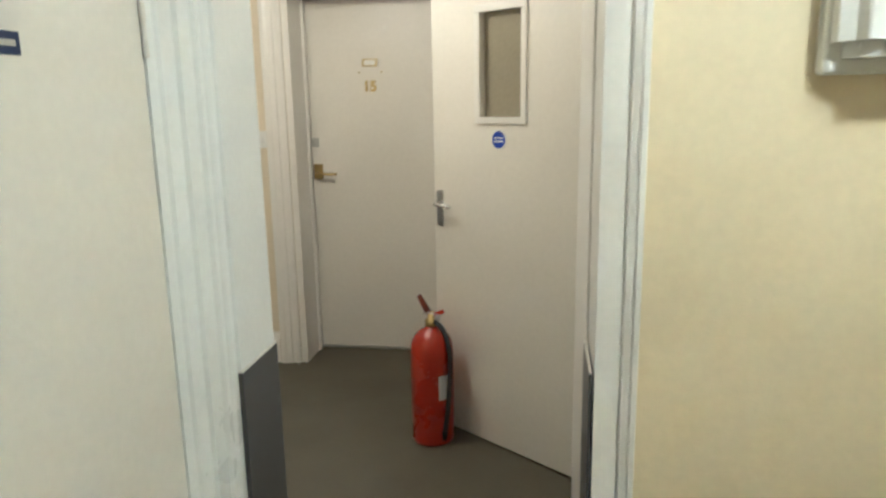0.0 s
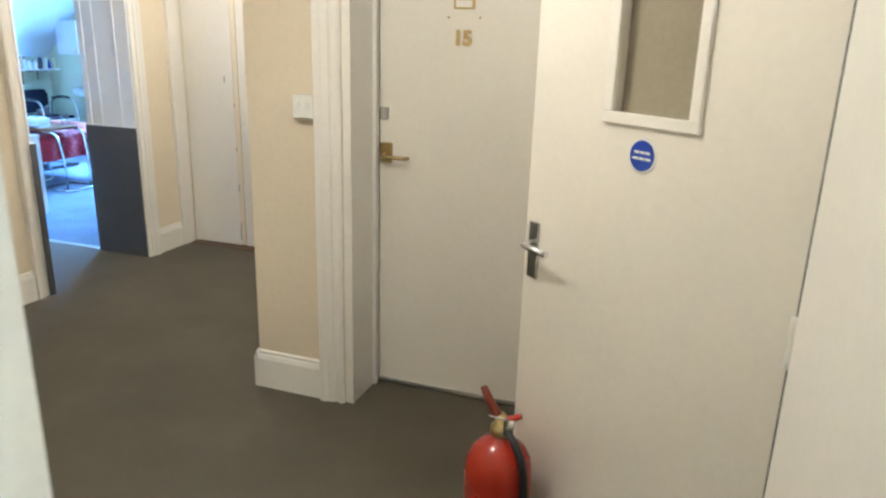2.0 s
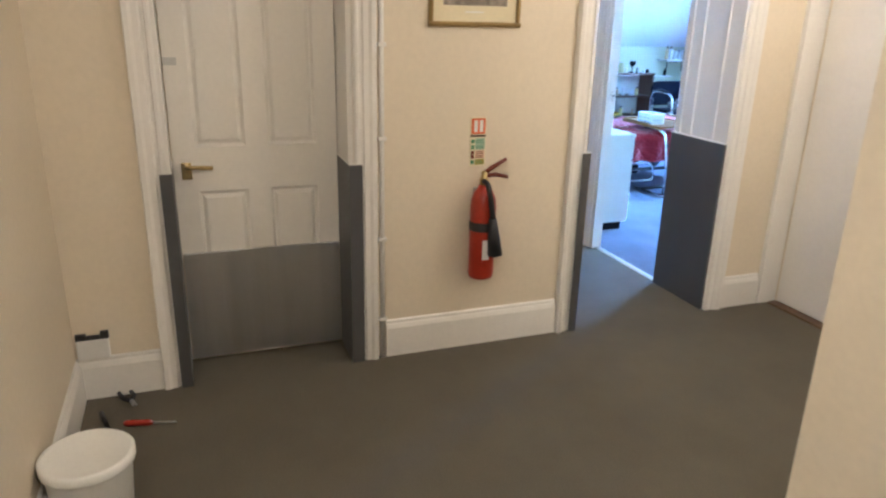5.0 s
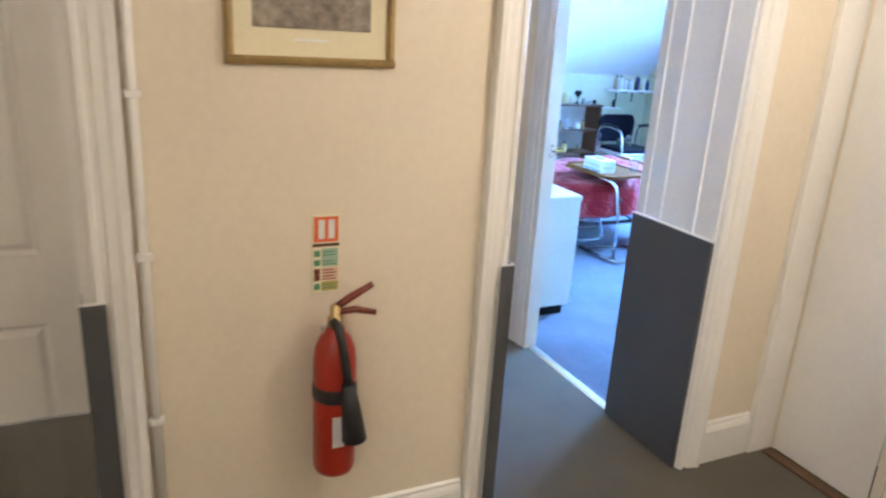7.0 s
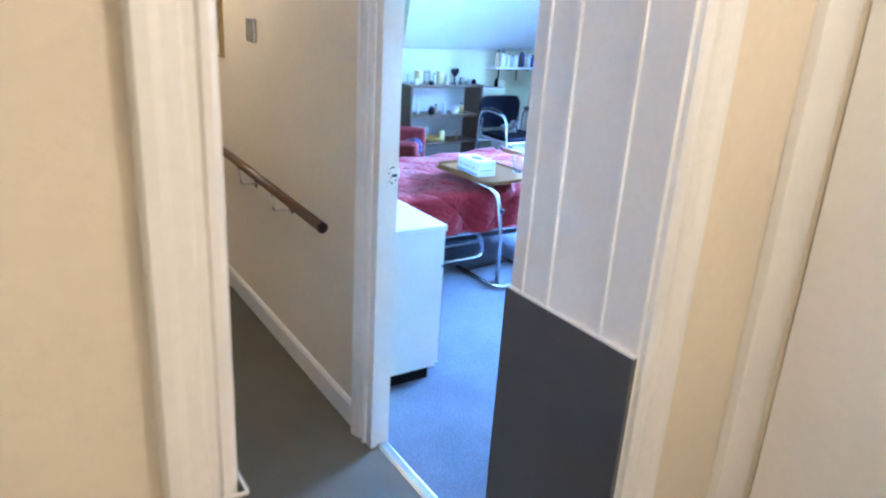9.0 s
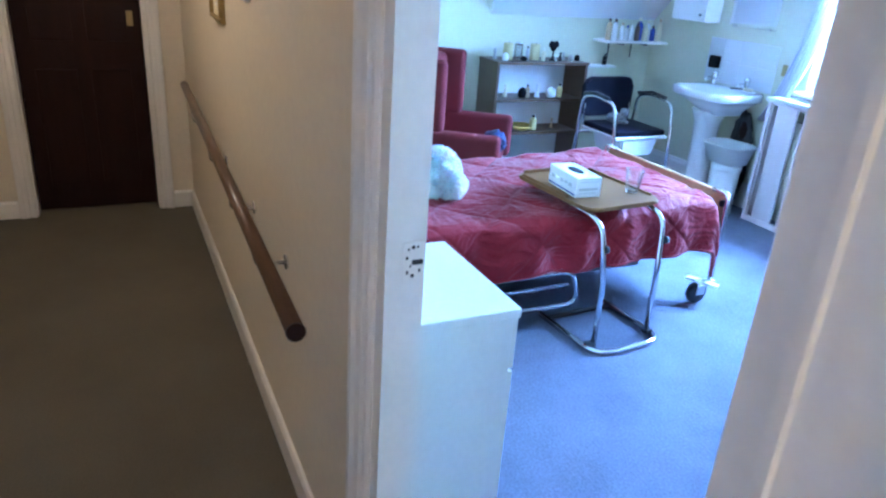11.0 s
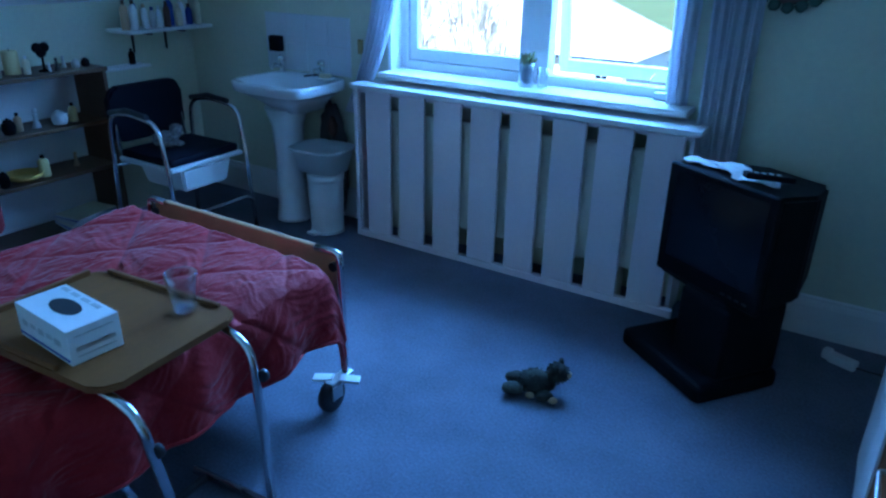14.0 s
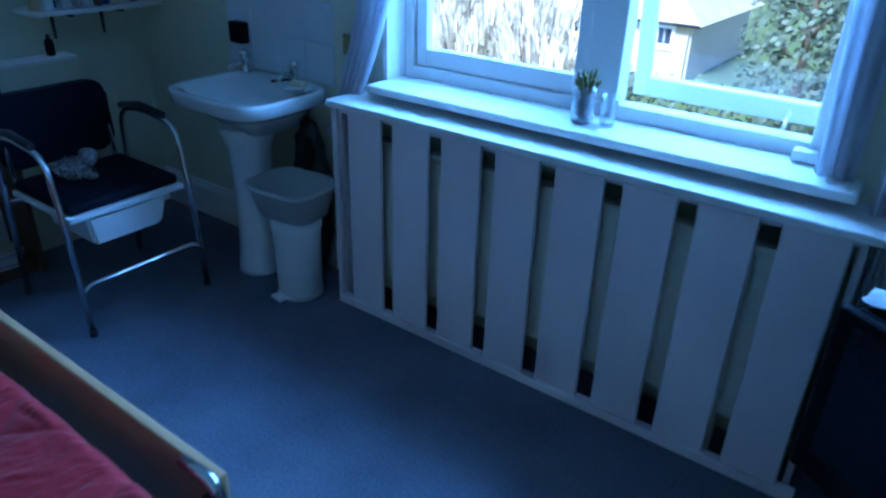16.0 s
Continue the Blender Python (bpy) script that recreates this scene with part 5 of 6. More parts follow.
for z in (0.59, 0.42):
    part("knob", lathe(B(), [(0.008, 0.155), (0.008, 0.17), (0.014, 0.176), (0.010, 0.186)], 12, (0, 0, z), "y"), CHROME, cb)
kk = thing("key", pose(-5.50, 5.225, 0.703, 0, 0, 30), "small key lying on the white cabinet", "key")
part("bow", lathe(B(), [(0.012, 0), (0.012, 0.003)], 14), DULLMETAL, kk)
part("blade", bx(0.010, -0.003, 0, 0.045, 0.003, 0.003), DULLMETAL, kk)

# armchair
ac = thing("wing_armchair", pose(-7.755, 6.50, 0, 0, 0, -36), "red upholstered wing armchair beyond the bed", "armchair")
part("seat_cushion", bx(-0.262, -0.10, 0.30, 0.262, 0.36, 0.43, 0.045, 4), REDFABRIC, ac)
part("base", bx(-0.33, -0.20, 0.12, 0.33, 0.34, 0.33, 0.02, 3), REDFABRIC, ac)
b = bx(-0.29, -0.22, 0.30, 0.29, -0.06, 0.95, 0.06, 5)
part("backrest", b, REDFABRIC, ac)
for s in (-1, 1):
    part("wing", bx(s * 0.27, -0.21, 0.55, s * 0.36, 0.05, 0.965, 0.04, 5), REDFABRIC, ac)
    part("armrest", bx(s * 0.275, -0.20, 0.30, s * 0.375, 0.39, 0.570, 0.04, 5), REDFABRIC, ac)
for x in (-0.29, 0.29):
    for y in (-0.17, 0.30):
        part("leg", tube(B(), [(x, y, 0.13), (x, y, 0.0)], [0.025, 0.016], 10), DARKWOOD, ac)
bagm = thing("carrier_bag", pose(-7.50, 6.70, 0.425, 0, 0, 10), "blue and white plastic bag lying on the armchair seat", "bag")
part("bag", blob(B(), (0, 0.02, 0.06), 0.085, (1.0, 0.6, 0.75), 0.45, 4, 4), material("navy_carrier_plastic", (0.06, 0.085, 0.20), 0.35, vary=0.3, scale=14, bump=0.1), bagm)
part("white_print", blob(B(), (0.02, 0.045, 0.05), 0.045, (1.2, 0.6, 0.9), 0.35), PLASTICW, bagm)

# bookcase
KX0, KX1, KY0, KY1 = -8.425, -8.15, 7.06, 7.82
bk = thing("bookcase", pose(0, 0, 0), "low brown wooden bookcase with ornaments on its shelves", "bookcase")
part("side", bx(KX0, KY0, 0, KX1, KY0 + 0.02, 0.845, 0.002), SHELFWOOD, bk)
part("side", bx(KX0, KY1 - 0.02, 0, KX1, KY1, 0.845, 0.002), SHELFWOOD, bk)
part("back_panel", bx(KX0, KY0 + 0.02, 0.05, KX0 + 0.008, KY1 - 0.02, 0.83), PAPER, bk, "pale back panel")
part("top", bx(KX0, KY0 - 0.005, 0.845, KX1 + 0.01, KY1 + 0.005, 0.865, 0.002), SHELFWOOD, bk)
SH = (0.055, 0.36, 0.60)
for z in SH:
    part("shelf", bx(KX0 + 0.008, KY0 + 0.02, z - 0.018, KX1 - 0.01, KY1 - 0.02, z, 0.001), SHELFWOOD, bk)
part("plinth", bx(KX1 - 0.03, KY0 + 0.02, 0, KX1 - 0.02, KY1 - 0.02, 0.037), SHELFWOOD, bk)


def bottle(m, r, h, mat, cap, label="small toiletry bottle on a shelf", group="bottles on shelves"):
    o = thing("bottle", m, label, "bottle", group)
    part("body", lathe(B(), [(r * 0.9, 0), (r, 0.004), (r, h * 0.68), (r * 0.75, h * 0.78), (r * 0.35, h * 0.83), (r * 0.35, h * 0.86)], 16), mat, o)
    part("cap", lathe(B(), [(r * 0.45, h * 0.855), (r * 0.45, h), (r * 0.35, h * 1.01)], 14), cap, o)
    return o


def jar(m, r, h, mat, label="small ornament jar on a shelf"):
    o = thing("ornament_jar", m, label, "jar", "ornaments on the bookcase")
    part("body", lathe(B(), [(r * 0.6, 0), (r * 0.8, 0.003), (r, h * 0.35), (r * 0.9, h * 0.7), (r * 0.6, h * 0.8)], 16), mat, o)
    part("lid", lathe(B(), [(r * 0.66, h * 0.8), (r * 0.66, h * 0.87), (r * 0.2, h * 0.94), (r * 0.16, h)], 14), mat, o)
    return o


def figurine(m, h, mat, label="small china figurine on a shelf"):
    b_ = B()
    lathe(b_, [(h * 0.20, 0), (h * 0.21, h * 0.03), (h * 0.13, h * 0.3), (h * 0.10, h * 0.55), (h * 0.14, h * 0.66), (h * 0.06, h * 0.75)], 14)
    blob(b_, (0, 0, h * 0.86), h * 0.13, (1, 1, 1.1), 0.1, 2)
    return single("figurine", b_, mat, m, label, "ornament", "ornaments on the bookcase")


PAL = [YELLOWCARD, PAPER, CERAMIC, CREAMCARD, TANPLUSH, DULLMETAL, PLASTICG]


def candle(m, r, h, label="fat pale yellow candle on the bookcase"):
    o = thing("candle", m, label, "candle", "candles on the bookcase")
    part("wax", lathe(B(), [(r * 0.97, 0), (r, 0.004), (r, h - 0.006), (r * 0.92, h), (r * 0.7, h - 0.004), (0.003, h - 0.006)], 22), CANDLEWAX, o)
    part("wick", tube(B(), [(0, 0, h - 0.008), (0.001, 0.001, h + 0.010)], 0.0015, 6), BLACK, o)
    return o


def glass_jar(m, r, h):
    o = thing("glass_jar", m, "small clear glass jar with a bright lid", "jar", "ornaments on the bookcase")
    part("jar", lathe(B(), [(r * 0.9, 0), (r, 0.004), (r, h * 0.8), (r * 0.8, h * 0.86), (r * 0.74, h * 0.86), (r * 0.92, h * 0.78), (r * 0.9, 0.008), (0.001, 0.006)], 20), TUMBLER, o)
    part("lid", lathe(B(), [(r * 0.84, h * 0.86), (r * 0.84, h), (r * 0.7, h * 1.02)], 18), CHROME, o, "bright metal lid")
    return o


TOPZ = 0.866
figurine(pose(-8.29, KY0 + 0.047, TOPZ), 0.075, PLASTICG)
candle(pose(-8.27, KY0 + 0.140, TOPZ), 0.036, 0.115)
jar(pose(-8.21, KY0 + 0.088, TOPZ), 0.024, 0.055, PAPER)
glass_jar(pose(-8.29, KY0 + 0.237, TOPZ), 0.032, 0.115)
bottle(pose(-8.21, KY0 + 0.265, TOPZ), 0.013, 0.10, DULLMETAL, BLACK)
jar(pose(-8.19, KY0 + 0.228, TOPZ), 0.026, 0.035, BLACKPLASTIC)
candle(pose(-8.27, KY0 + 0.363, TOPZ), 0.036, 0.110)
bottle(pose(-8.21, KY0 + 0.400, TOPZ), 0.016, 0.085, CREAMCARD, PAPER)
# dark heart-shaped ornament on a foot
ho = thing("heart_ornament", pose(-8.23, KY0 + 0.493, TOPZ), "tall dark heart-shaped ornament on the bookcase", "ornament", "ornaments on the bookcase")
part("foot", lathe(B(), [(0.026, 0), (0.026, 0.006), (0.006, 0.012), (0.005, 0.075)], 16), BLACKPLASTIC, ho)
b = B()
blob(b, (0, -0.018, 0.112), 0.026, (0.5, 1, 1), 0.05, 2)
blob(b, (0, 0.018, 0.112), 0.026, (0.5, 1, 1), 0.05, 2)
blob(b, (0, 0, 0.092), 0.027, (0.45, 1, 1.1), 0.05, 2)
part("heart", b, BLACKPLASTIC, ho)
figurine(pose(-8.21, KY0 + 0.544, TOPZ), 0.062, BLACK, "small dark figurine on the bookcase")
figurine(pose(-8.21, KY0 + 0.507, TOPZ), 0.045, PAPER)
figurine(pose(-8.27, KY0 + 0.614, TOPZ), 0.058, PLASTICG)
jar(pose(-8.21, KY0 + 0.642, TOPZ), 0.020, 0.045, PLASTICG)
jar(pose(-8.22, KY1 - 0.06, TOPZ), 0.022, 0.045, BLACKPLASTIC)
for z, n_, seed in ((0.60, 6, 21), (0.36, 3, 22)):
    r2 = random.Random(seed)
    for i in range(n_):
        m = pose(-8.25 + r2.uniform(-0.05, 0.05), KY0 + 0.10 + (KY1 - KY0 - 0.2) * (i + 0.5) / n_ + r2.uniform(-0.02, 0.02), z + 0.001)
        if (i + seed) % 3 == 0:
            figurine(m, r2.uniform(0.06, 0.11), PAL[r2.randrange(7)])
        elif (i + seed) % 3 == 1:
            jar(m, r2.uniform(0.025, 0.04), r2.uniform(0.05, 0.08), [BLACKPLASTIC, PAPER, DARKWOOD][r2.randrange(3)])
        else:
            bottle(m, r2.uniform(0.018, 0.028), r2.uniform(0.07, 0.12), PAL[r2.randrange(7)], BLACKPLASTIC)
ds = thing("dish", pose(-8.255, 7.36, 0.361), "shallow yellow dish on the bookcase shelf", "dish")
part("bowl", lathe(B(), [(0.05, 0), (0.075, 0.012), (0.09, 0.035), (0.086, 0.035), (0.07, 0.016), (0.002, 0.010)], 24), YELLOWTOY, ds)
for i in range(5):
    bkk = thing("magazine", pose(-8.262, 7.62 + 0.004 * i, 0.056 + 0.012 * i, 0, 0, 4 * i - 8), "magazine lying in a stack on the bottom shelf", "magazine", "stacked magazines")
    part("page_block", bx(-0.09, -0.12, 0, 0.09, 0.12, 0.010), PAPER, bkk)
    part("cover", bx(-0.091, -0.121, 0.010, 0.091, 0.121, 0.0115), [BLUETOY, CREAMCARD, DULLMETAL][i % 3], bkk)

# wall shelf with toiletries
ws = thing("wall_shelf", pose(-8.45, 8.05, 1.0), "white wall shelf on dark brackets holding toiletries", "shelf")
part("board", bx(0.0, 0.0, -0.008, 0.21, 0.56, 0.010, 0.002), WHITE, ws)
for y in (0.15, 0.37):
    part("bracket", tube(B(), [(0.19, y, -0.014), (0.01, y, -0.014), (0.01, y, -0.13)], [0.008, 0.010, 0.006], 6), BLACK, ws)
rnd = random.Random(5)
PAL2 = [PAPER, PLASTICW, CREAMCARD, BLUETOY, PLASTICG, DARKPRINT, TANPLUSH]
y = 8.08
while y < 8.58:
    r = rnd.uniform(0.016, 0.026)
    bottle(pose(-8.33 + rnd.uniform(-0.06, 0.05), y, 1.011), r, rnd.uniform(0.10, 0.17), PAL2[rnd.randrange(7)], PAL2[rnd.randrange(7)])
    y += r + rnd.uniform(0.018, 0.03)

# boxed pipe ledge behind the chair
bp = thing("pipe_boxing", pose(0, 0, 0), "white painted pipe boxing along the wall", "boxing")
part("top", bx(-8.44, 7.84, 0.80, -8.33, 8.22, 0.815, 0.003), WHITE, bp)
part("front", bx(-8.345, 7.84, 0.0, -8.335, 8.22, 0.80), YELLOW, bp)
bottle(pose(-8.385, 8.14, 0.816), 0.018, 0.085, BLACKPLASTIC, BLACK, "small dark bottle on the white boxing")

# commode chair
ch = thing("commode_chair", pose(-7.77, 7.925, 0, 0, 0, -90), "chrome commode chair with navy vinyl seat and back", "chair")
CW = 0.245


part("seat", bx(-0.215, -0.20, 0.445, 0.215, 0.19, 0.485, 0.018, 4), NAVYVINYL, ch)
part("seat_rim", bx(-0.225, -0.205, 0.425, 0.225, 0.205, 0.447, 0.008, 3), PLASTICW, ch)
b = B()
pts = []
for cx, cz, a0 in ((0.155, 0.725, 0), (-0.155, 0.725, 90), (-0.165, 0.565, 180), (0.165, 0.565, 270)):
    pts += [(cx + 0.06 * math.cos(radians(a0 + k * 15)), cz + 0.06 * math.sin(radians(a0 + k * 15))) for k in range(7)]
va = [b.verts.new((x, -0.268, z)) for x, z in pts]
vb = [b.verts.new((x, -0.224, z)) for x, z in pts]
for k in range(len(pts)):
    b.faces.new((va[k], va[(k + 1) % len(pts)], vb[(k + 1) % len(pts)], vb[k]))
b.faces.new(va)
b.faces.new(vb[::-1])
bmesh.ops.bevel(b, geom=[e_ for e_ in b.edges if abs(e_.verts[0].co.y - e_.verts[1].co.y) < 1e-5], offset=0.013, segments=3, affect="EDGES")
part("backrest", b, NAVYVINYL, ch)
b = B()
prism(b, [(-0.16, -0.15), (0.16, -0.15), (0.16, 0.19), (-0.16, 0.19)], 0.30, 0.425)
for v in b.verts:
    if v.co.z < 0.35:
        v.co.x *= 0.85
        v.co.y = 0.02 + (v.co.y - 0.02) * 0.88
bmesh.ops.bevel(b, geom=b.edges[:], offset=0.012, segments=2, affect="EDGES")
part("commode_pan", b, PLASTICW, ch)
for s in (-1, 1):
    w = s * CW
    part("arm_frame", tube(B(), [(w, 0.235, 0.0), (w, 0.205, 0.45), (w, 0.17, 0.665), (w, -0.05, 0.69), (w, -0.20, 0.66), (w, -0.215, 0.45), (w, -0.25, 0.0)], 0.0115, 12, bend=0.07), CHROME, ch)
    part("arm_pad", tube(B(), [(w, -0.19, 0.676), (w, -0.05, 0.704), (w, 0.10, 0.690)], 0.014, 8), BLACK, ch)
    part("back_upright", tube(B(), [(s * 0.20, -0.215, 0.44), (s * 0.20, -0.25, 0.74)], 0.010, 10), CHROME, ch)
    part("ferrule", lathe(B(), [(0.014, 0), (0.014, 0.025)], 10, (w, 0.235, 0)), BLACK, ch)
    part("ferrule", lathe(B(), [(0.014, 0), (0.014, 0.025)], 10, (w, -0.25, 0)), BLACK, ch)
part("front_bar", tube(B(), [(-CW, 0.225, 0.165), (-CW + 0.03, 0.225, 0.195), (CW - 0.03, 0.225, 0.195), (CW, 0.225, 0.165)], 0.010, 10, bend=0.03), CHROME, ch)
part("back_bar", tube(B(), [(-CW, -0.22, 0.40), (CW, -0.22, 0.40)], 0.010, 10), CHROME, ch)
b = B()
fluffy(b, (0, 0, 0.045), 0.05, (1.2, 0.8, 0.8), 120, 8, 0.012)
fluffy(b, (0.055, 0.01, 0.085), 0.032, (1, 1, 1), 60, 9, 0.010)
for p in ((-0.04, 0.04, 0.03), (0.03, 0.05, 0.02), (0.07, -0.03, 0.03)):
    blob(b, p, 0.02, (1.5, 0.8, 0.8), 0.1, 2)
single("plush_toy", b, material("dappled_grey_plush", (0.22, 0.21, 0.20), 0.95, vary=0.8, scale=30, grain=90, bump=0.3), pose(-7.80, 7.86, 0.487, 0, 0, 40), "small mottled grey plush toy on the chair seat", "soft toy")

# wash basin
wb = thing("wash_basin", pose(-7.44, 8.62, 0), "white ceramic pedestal wash basin with chrome taps", "wash basin")
b = B()
seg = 40


def ring_d(hw, dep, y_off, z, power=4.6):
    """A rounded outline, straight along the wall."""
    out = []
    for j in range(seg):
        a = 2 * math.pi * j / seg
        c, s_ = math.cos(a), math.sin(a)
        x = hw * math.copysign(abs(c) ** (2 / power), c)
        y = dep / 2 * math.copysign(abs(s_) ** (2 / power), s_)
        out.append((x, -dep / 2 - y_off + y, z))
    return out


prof = [(0.095, 0.27, 0.0, 0.625), (0.15, 0.35, 0.0, 0.69), (0.238, 0.425, 0.0, 0.738), (0.258, 0.440, 0.0, 0.745), (0.262, 0.445, 0.0, 0.785), (0.257, 0.439, 0.003, 0.795), (0.242, 0.418, 0.010, 0.795), (0.210, 0.27, 0.125, 0.783), (0.188, 0.245, 0.138, 0.74), (0.13, 0.17, 0.175, 0.705), (0.03, 0.05, 0.235, 0.695)]
rings = [[b.verts.new(p) for p in ring_d(*r)] for r in prof]
for A, C in zip(rings, rings[1:]):
    for j in range(seg):
        f = b.faces.new((A[j], A[(j + 1) % seg], C[(j + 1) % seg], C[j]))
        f.smooth = True
b.faces.new(rings[0][::-1])
b.faces.new(rings[-1])
part("basin", b, CERAMIC, wb)
b = B()
pr = [(0.098, 0.0), (0.094, 0.02), (0.084, 0.10), (0.078, 0.35), (0.088, 0.55), (0.12, 0.64)]
lathe(b, pr, 28, (-0.05, -0.20, 0))
part("pedestal", b, CERAMIC, wb)
for x, ml in ((-0.19, "cold tap"), (0.10, "hot tap")):
    tp = part("tap", lathe(B(), [(0.022, 0.795), (0.020, 0.803), (0.014, 0.808), (0.014, 0.845), (0.020, 0.853), (0.022, 0.877), (0.012, 0.887)], 16, (x, -0.07, 0)), CHROME, wb)
    part("spout", tube(B(), [(x, -0.07, 0.835), (x, -0.13, 0.843), (x, -0.155, 0.825)], 0.010, 10, bend=0.02), CHROME, tp)
part("drain", lathe(B(), [(0.022, 0.696), (0.018, 0.700)], 16, (0, -0.26, 0)), CHROME, wb)
sp = thing("soap", pose(-7.27, 8.50, 0.795, 0, 0, 15), "pale soap bar and dish on the basin", "soap")
part("dish", bx(-0.045, -0.03, 0, 0.045, 0.03, 0.012, 0.005), PLASTICW, sp)
part("bar", bx(-0.03, -0.02, 0.012, 0.03, 0.02, 0.032, 0.009, 3), CREAMCARD, sp)
rz = thing("razor", pose(-7.40, 8.545, 0.796, 0, 0, 60), "dark razor lying on the basin rim", "razor")
part("grip", tube(B(), [(-0.05, 0, 0.005), (0.03, 0, 0.006)], 0.005, 8), BLACK, rz)
part("blade_head", bx(0.03, -0.02, 0.0, 0.042, 0.02, 0.010, 0.002), DULLMETAL, rz)

# splashback of glazed tiles
sb = thing("tile_splashback", pose(-7.80, 8.62, 0.800), "white glazed tile splashback above the basin", "splashback")
part("backing", bx(0, -0.004, 0, 0.612, -0.0005, 0.306), GROUT, sb)
tm = None
for i in range(4):
    for j in range(2):
        mm = pose(0.003 + i * 0.153, -0.004, 0.002 + j * 0.153)
        if tm is None:
            o = part("tile", bx(0, -0.006, 0, 0.1495, 0.0, 0.1495, 0.002, 1), TILE, sb, "", mm)
            tm = o.data
        else:
            o = new("tile", tm)
            o.parent = sb
            o.matrix_local = mm
hk = thing("soap_dispenser", pose(-7.70, 8.609, 0.90), "small black dispenser fixed on the tiles", "dispenser")
part("body", bx(-0.04, -0.045, 0.0, 0.04, 0.0, 0.085, 0.010, 3), BLACKPLASTIC, hk)
hk = thing("pull_cord", pose(-7.12, 8.62, 0.93), "small brass hook plate on the wall", "hook")
part("plate_face", bx(-0.015, -0.012, 0, 0.015, 0, 0.075, 0.003), BRASS, hk)
mr = thing("mirror", pose(-7.46, 8.62, 1.20), "frameless wall mirror above the basin", "mirror")
part("mirror_glass", bx(-0.20, -0.008, 0, 0.20, -0.002, 0.50, 0.002), MIRROR, mr)
for x in (-0.15, 0.15):
    part("clip", bx(x - 0.012, -0.012, -0.008, x + 0.012, 0, 0.012), CHROME, mr)
wc = thing("wall_cabinet", pose(-7.93, 8.62, 1.20), "small white bathroom wall cabinet", "cabinet")
part("body", bx(-0.17, -0.13, 0, 0.17, 0, 0.42, 0.004), WHITE, wc)
part("door", bx(-0.168, -0.146, 0.004, 0.168, -0.131, 0.416, 0.003), WHITE, wc)
part("knob", lathe(B(), [(0.010, -0.165), (0.010, -0.147), (0.006, -0.145)], 12, (0.13, 0, 0.05), "y"), CHROME, wc)

# pedal bin with a washing-up bowl on it
pb = thing("pedal_bin", pose(-7.195, 8.375, 0, 0, 0, -8), "white plastic pedal bin under the basin", "bin")
part("body", lathe(B(), [(0.082, 0.0), (0.088, 0.006), (0.095, 0.30), (0.092, 0.31)], 28), PLASTICW, pb)
part("lid", lathe(B(), [(0.099, 0.295), (0.100, 0.30), (0.100, 0.325), (0.09, 0.335), (0.02, 0.340)], 28), PLASTICW, pb)
part("pedal", bx(-0.03, -0.125, 0.006, 0.03, -0.08, 0.02, 0.004), PLASTICW, pb)
part("foot_ring", lathe(B(), [(0.092, 0.0), (0.094, 0.012), (0.088, 0.014)], 28), PLASTICG, pb)
wbw = thing("washing_bowl", pose(-7.215, 8.385, 0.341, 0, 0, 5), "pale grey plastic washing bowl resting on the bin", "bowl")
b = B()
for z, w_, d_, inner in ((0.0, 0.12, 0.095, 0), (0.11, 0.150, 0.125, 0), (0.118, 0.163, 0.138, 0), (0.128, 0.163, 0.138, 0), (0.128, 0.148, 0.122, 0), (0.012, 0.115, 0.09, 0)):
    pts = []
    for j in range(32):
        a = 2 * math.pi * j / 32
        c, s_ = math.cos(a), math.sin(a)
        pts.append(b.verts.new((w_ * math.copysign(abs(c) ** 0.5, c), d_ * math.copysign(abs(s_) ** 0.5, s_), z)))
    if inner == 0 and z == 0.0 and w_ == 0.12:
        first = pts
        prev = pts
        continue
    for j in range(32):
        f = b.faces.new((prev[j], prev[(j + 1) % 32], pts[(j + 1) % 32], pts[j]))
        f.smooth = True
    prev = pts
b.faces.new(first[::-1])
b.faces.new(prev)
part("tub", b, PLASTICG, wbw)
# added dark body in place of the pipes and shade below the basin
db = thing("basin_shade_body", pose(-7.285, 8.555, 0), "dark body standing in for the pipes and shade under the basin", "bag")
part("cloth", blob(B(), (0, 0, 0.335), 0.34, (0.28, 0.14, 0.98), 0.16, 4, 5), BLACK, db)
part("brown_fold", blob(B(), (0.035, -0.040, 0.54), 0.05, (0.6, 0.35, 1.3), 0.3, 3, 5), DARKWOOD, db)

# teddy on the carpet
b = B()
fluffy(b, (0, 0, 0.045), 0.05, (1.3, 0.9, 0.85), 200, 31, 0.012)
fluffy(b, (0.075, 0.01, 0.085), 0.036, (1, 1, 1), 100, 32, 0.010)
for p, r in (((-0.07, 0.04, 0.03), 0.03), ((-0.08, -0.03, 0.03), 0.03), ((0.03, -0.055, 0.025), 0.024), ((0.05, 0.06, 0.025), 0.024)):
    blob(b, p, r, (1.4, 0.9, 0.8), 0.12, 2)
for s in (-1, 1):
    blob(b, (0.085, s * 0.03, 0.118), 0.014, (0.7, 1, 1), 0.1, 2)
td = single("plush_toy", b, BROWNPLUSH, pose(-5.565, 7.61, 0.0, 0, 0, 25), "small dark mottled plush toy lying on the carpet", "soft toy")
part("muzzle", blob(B(), (0.108, 0.01, 0.078), 0.016, (1, 1, 1), 0.05, 2), TANPLUSH, td)
part("paw", blob(B(), (0.06, -0.07, 0.02), 0.014, (1.2, 1, 0.8), 0.05, 2), TANPLUSH, td)
part("paw", blob(B(), (-0.02, -0.05, 0.02), 0.014, (1.2, 1, 0.8), 0.05, 2), TANPLUSH, td)

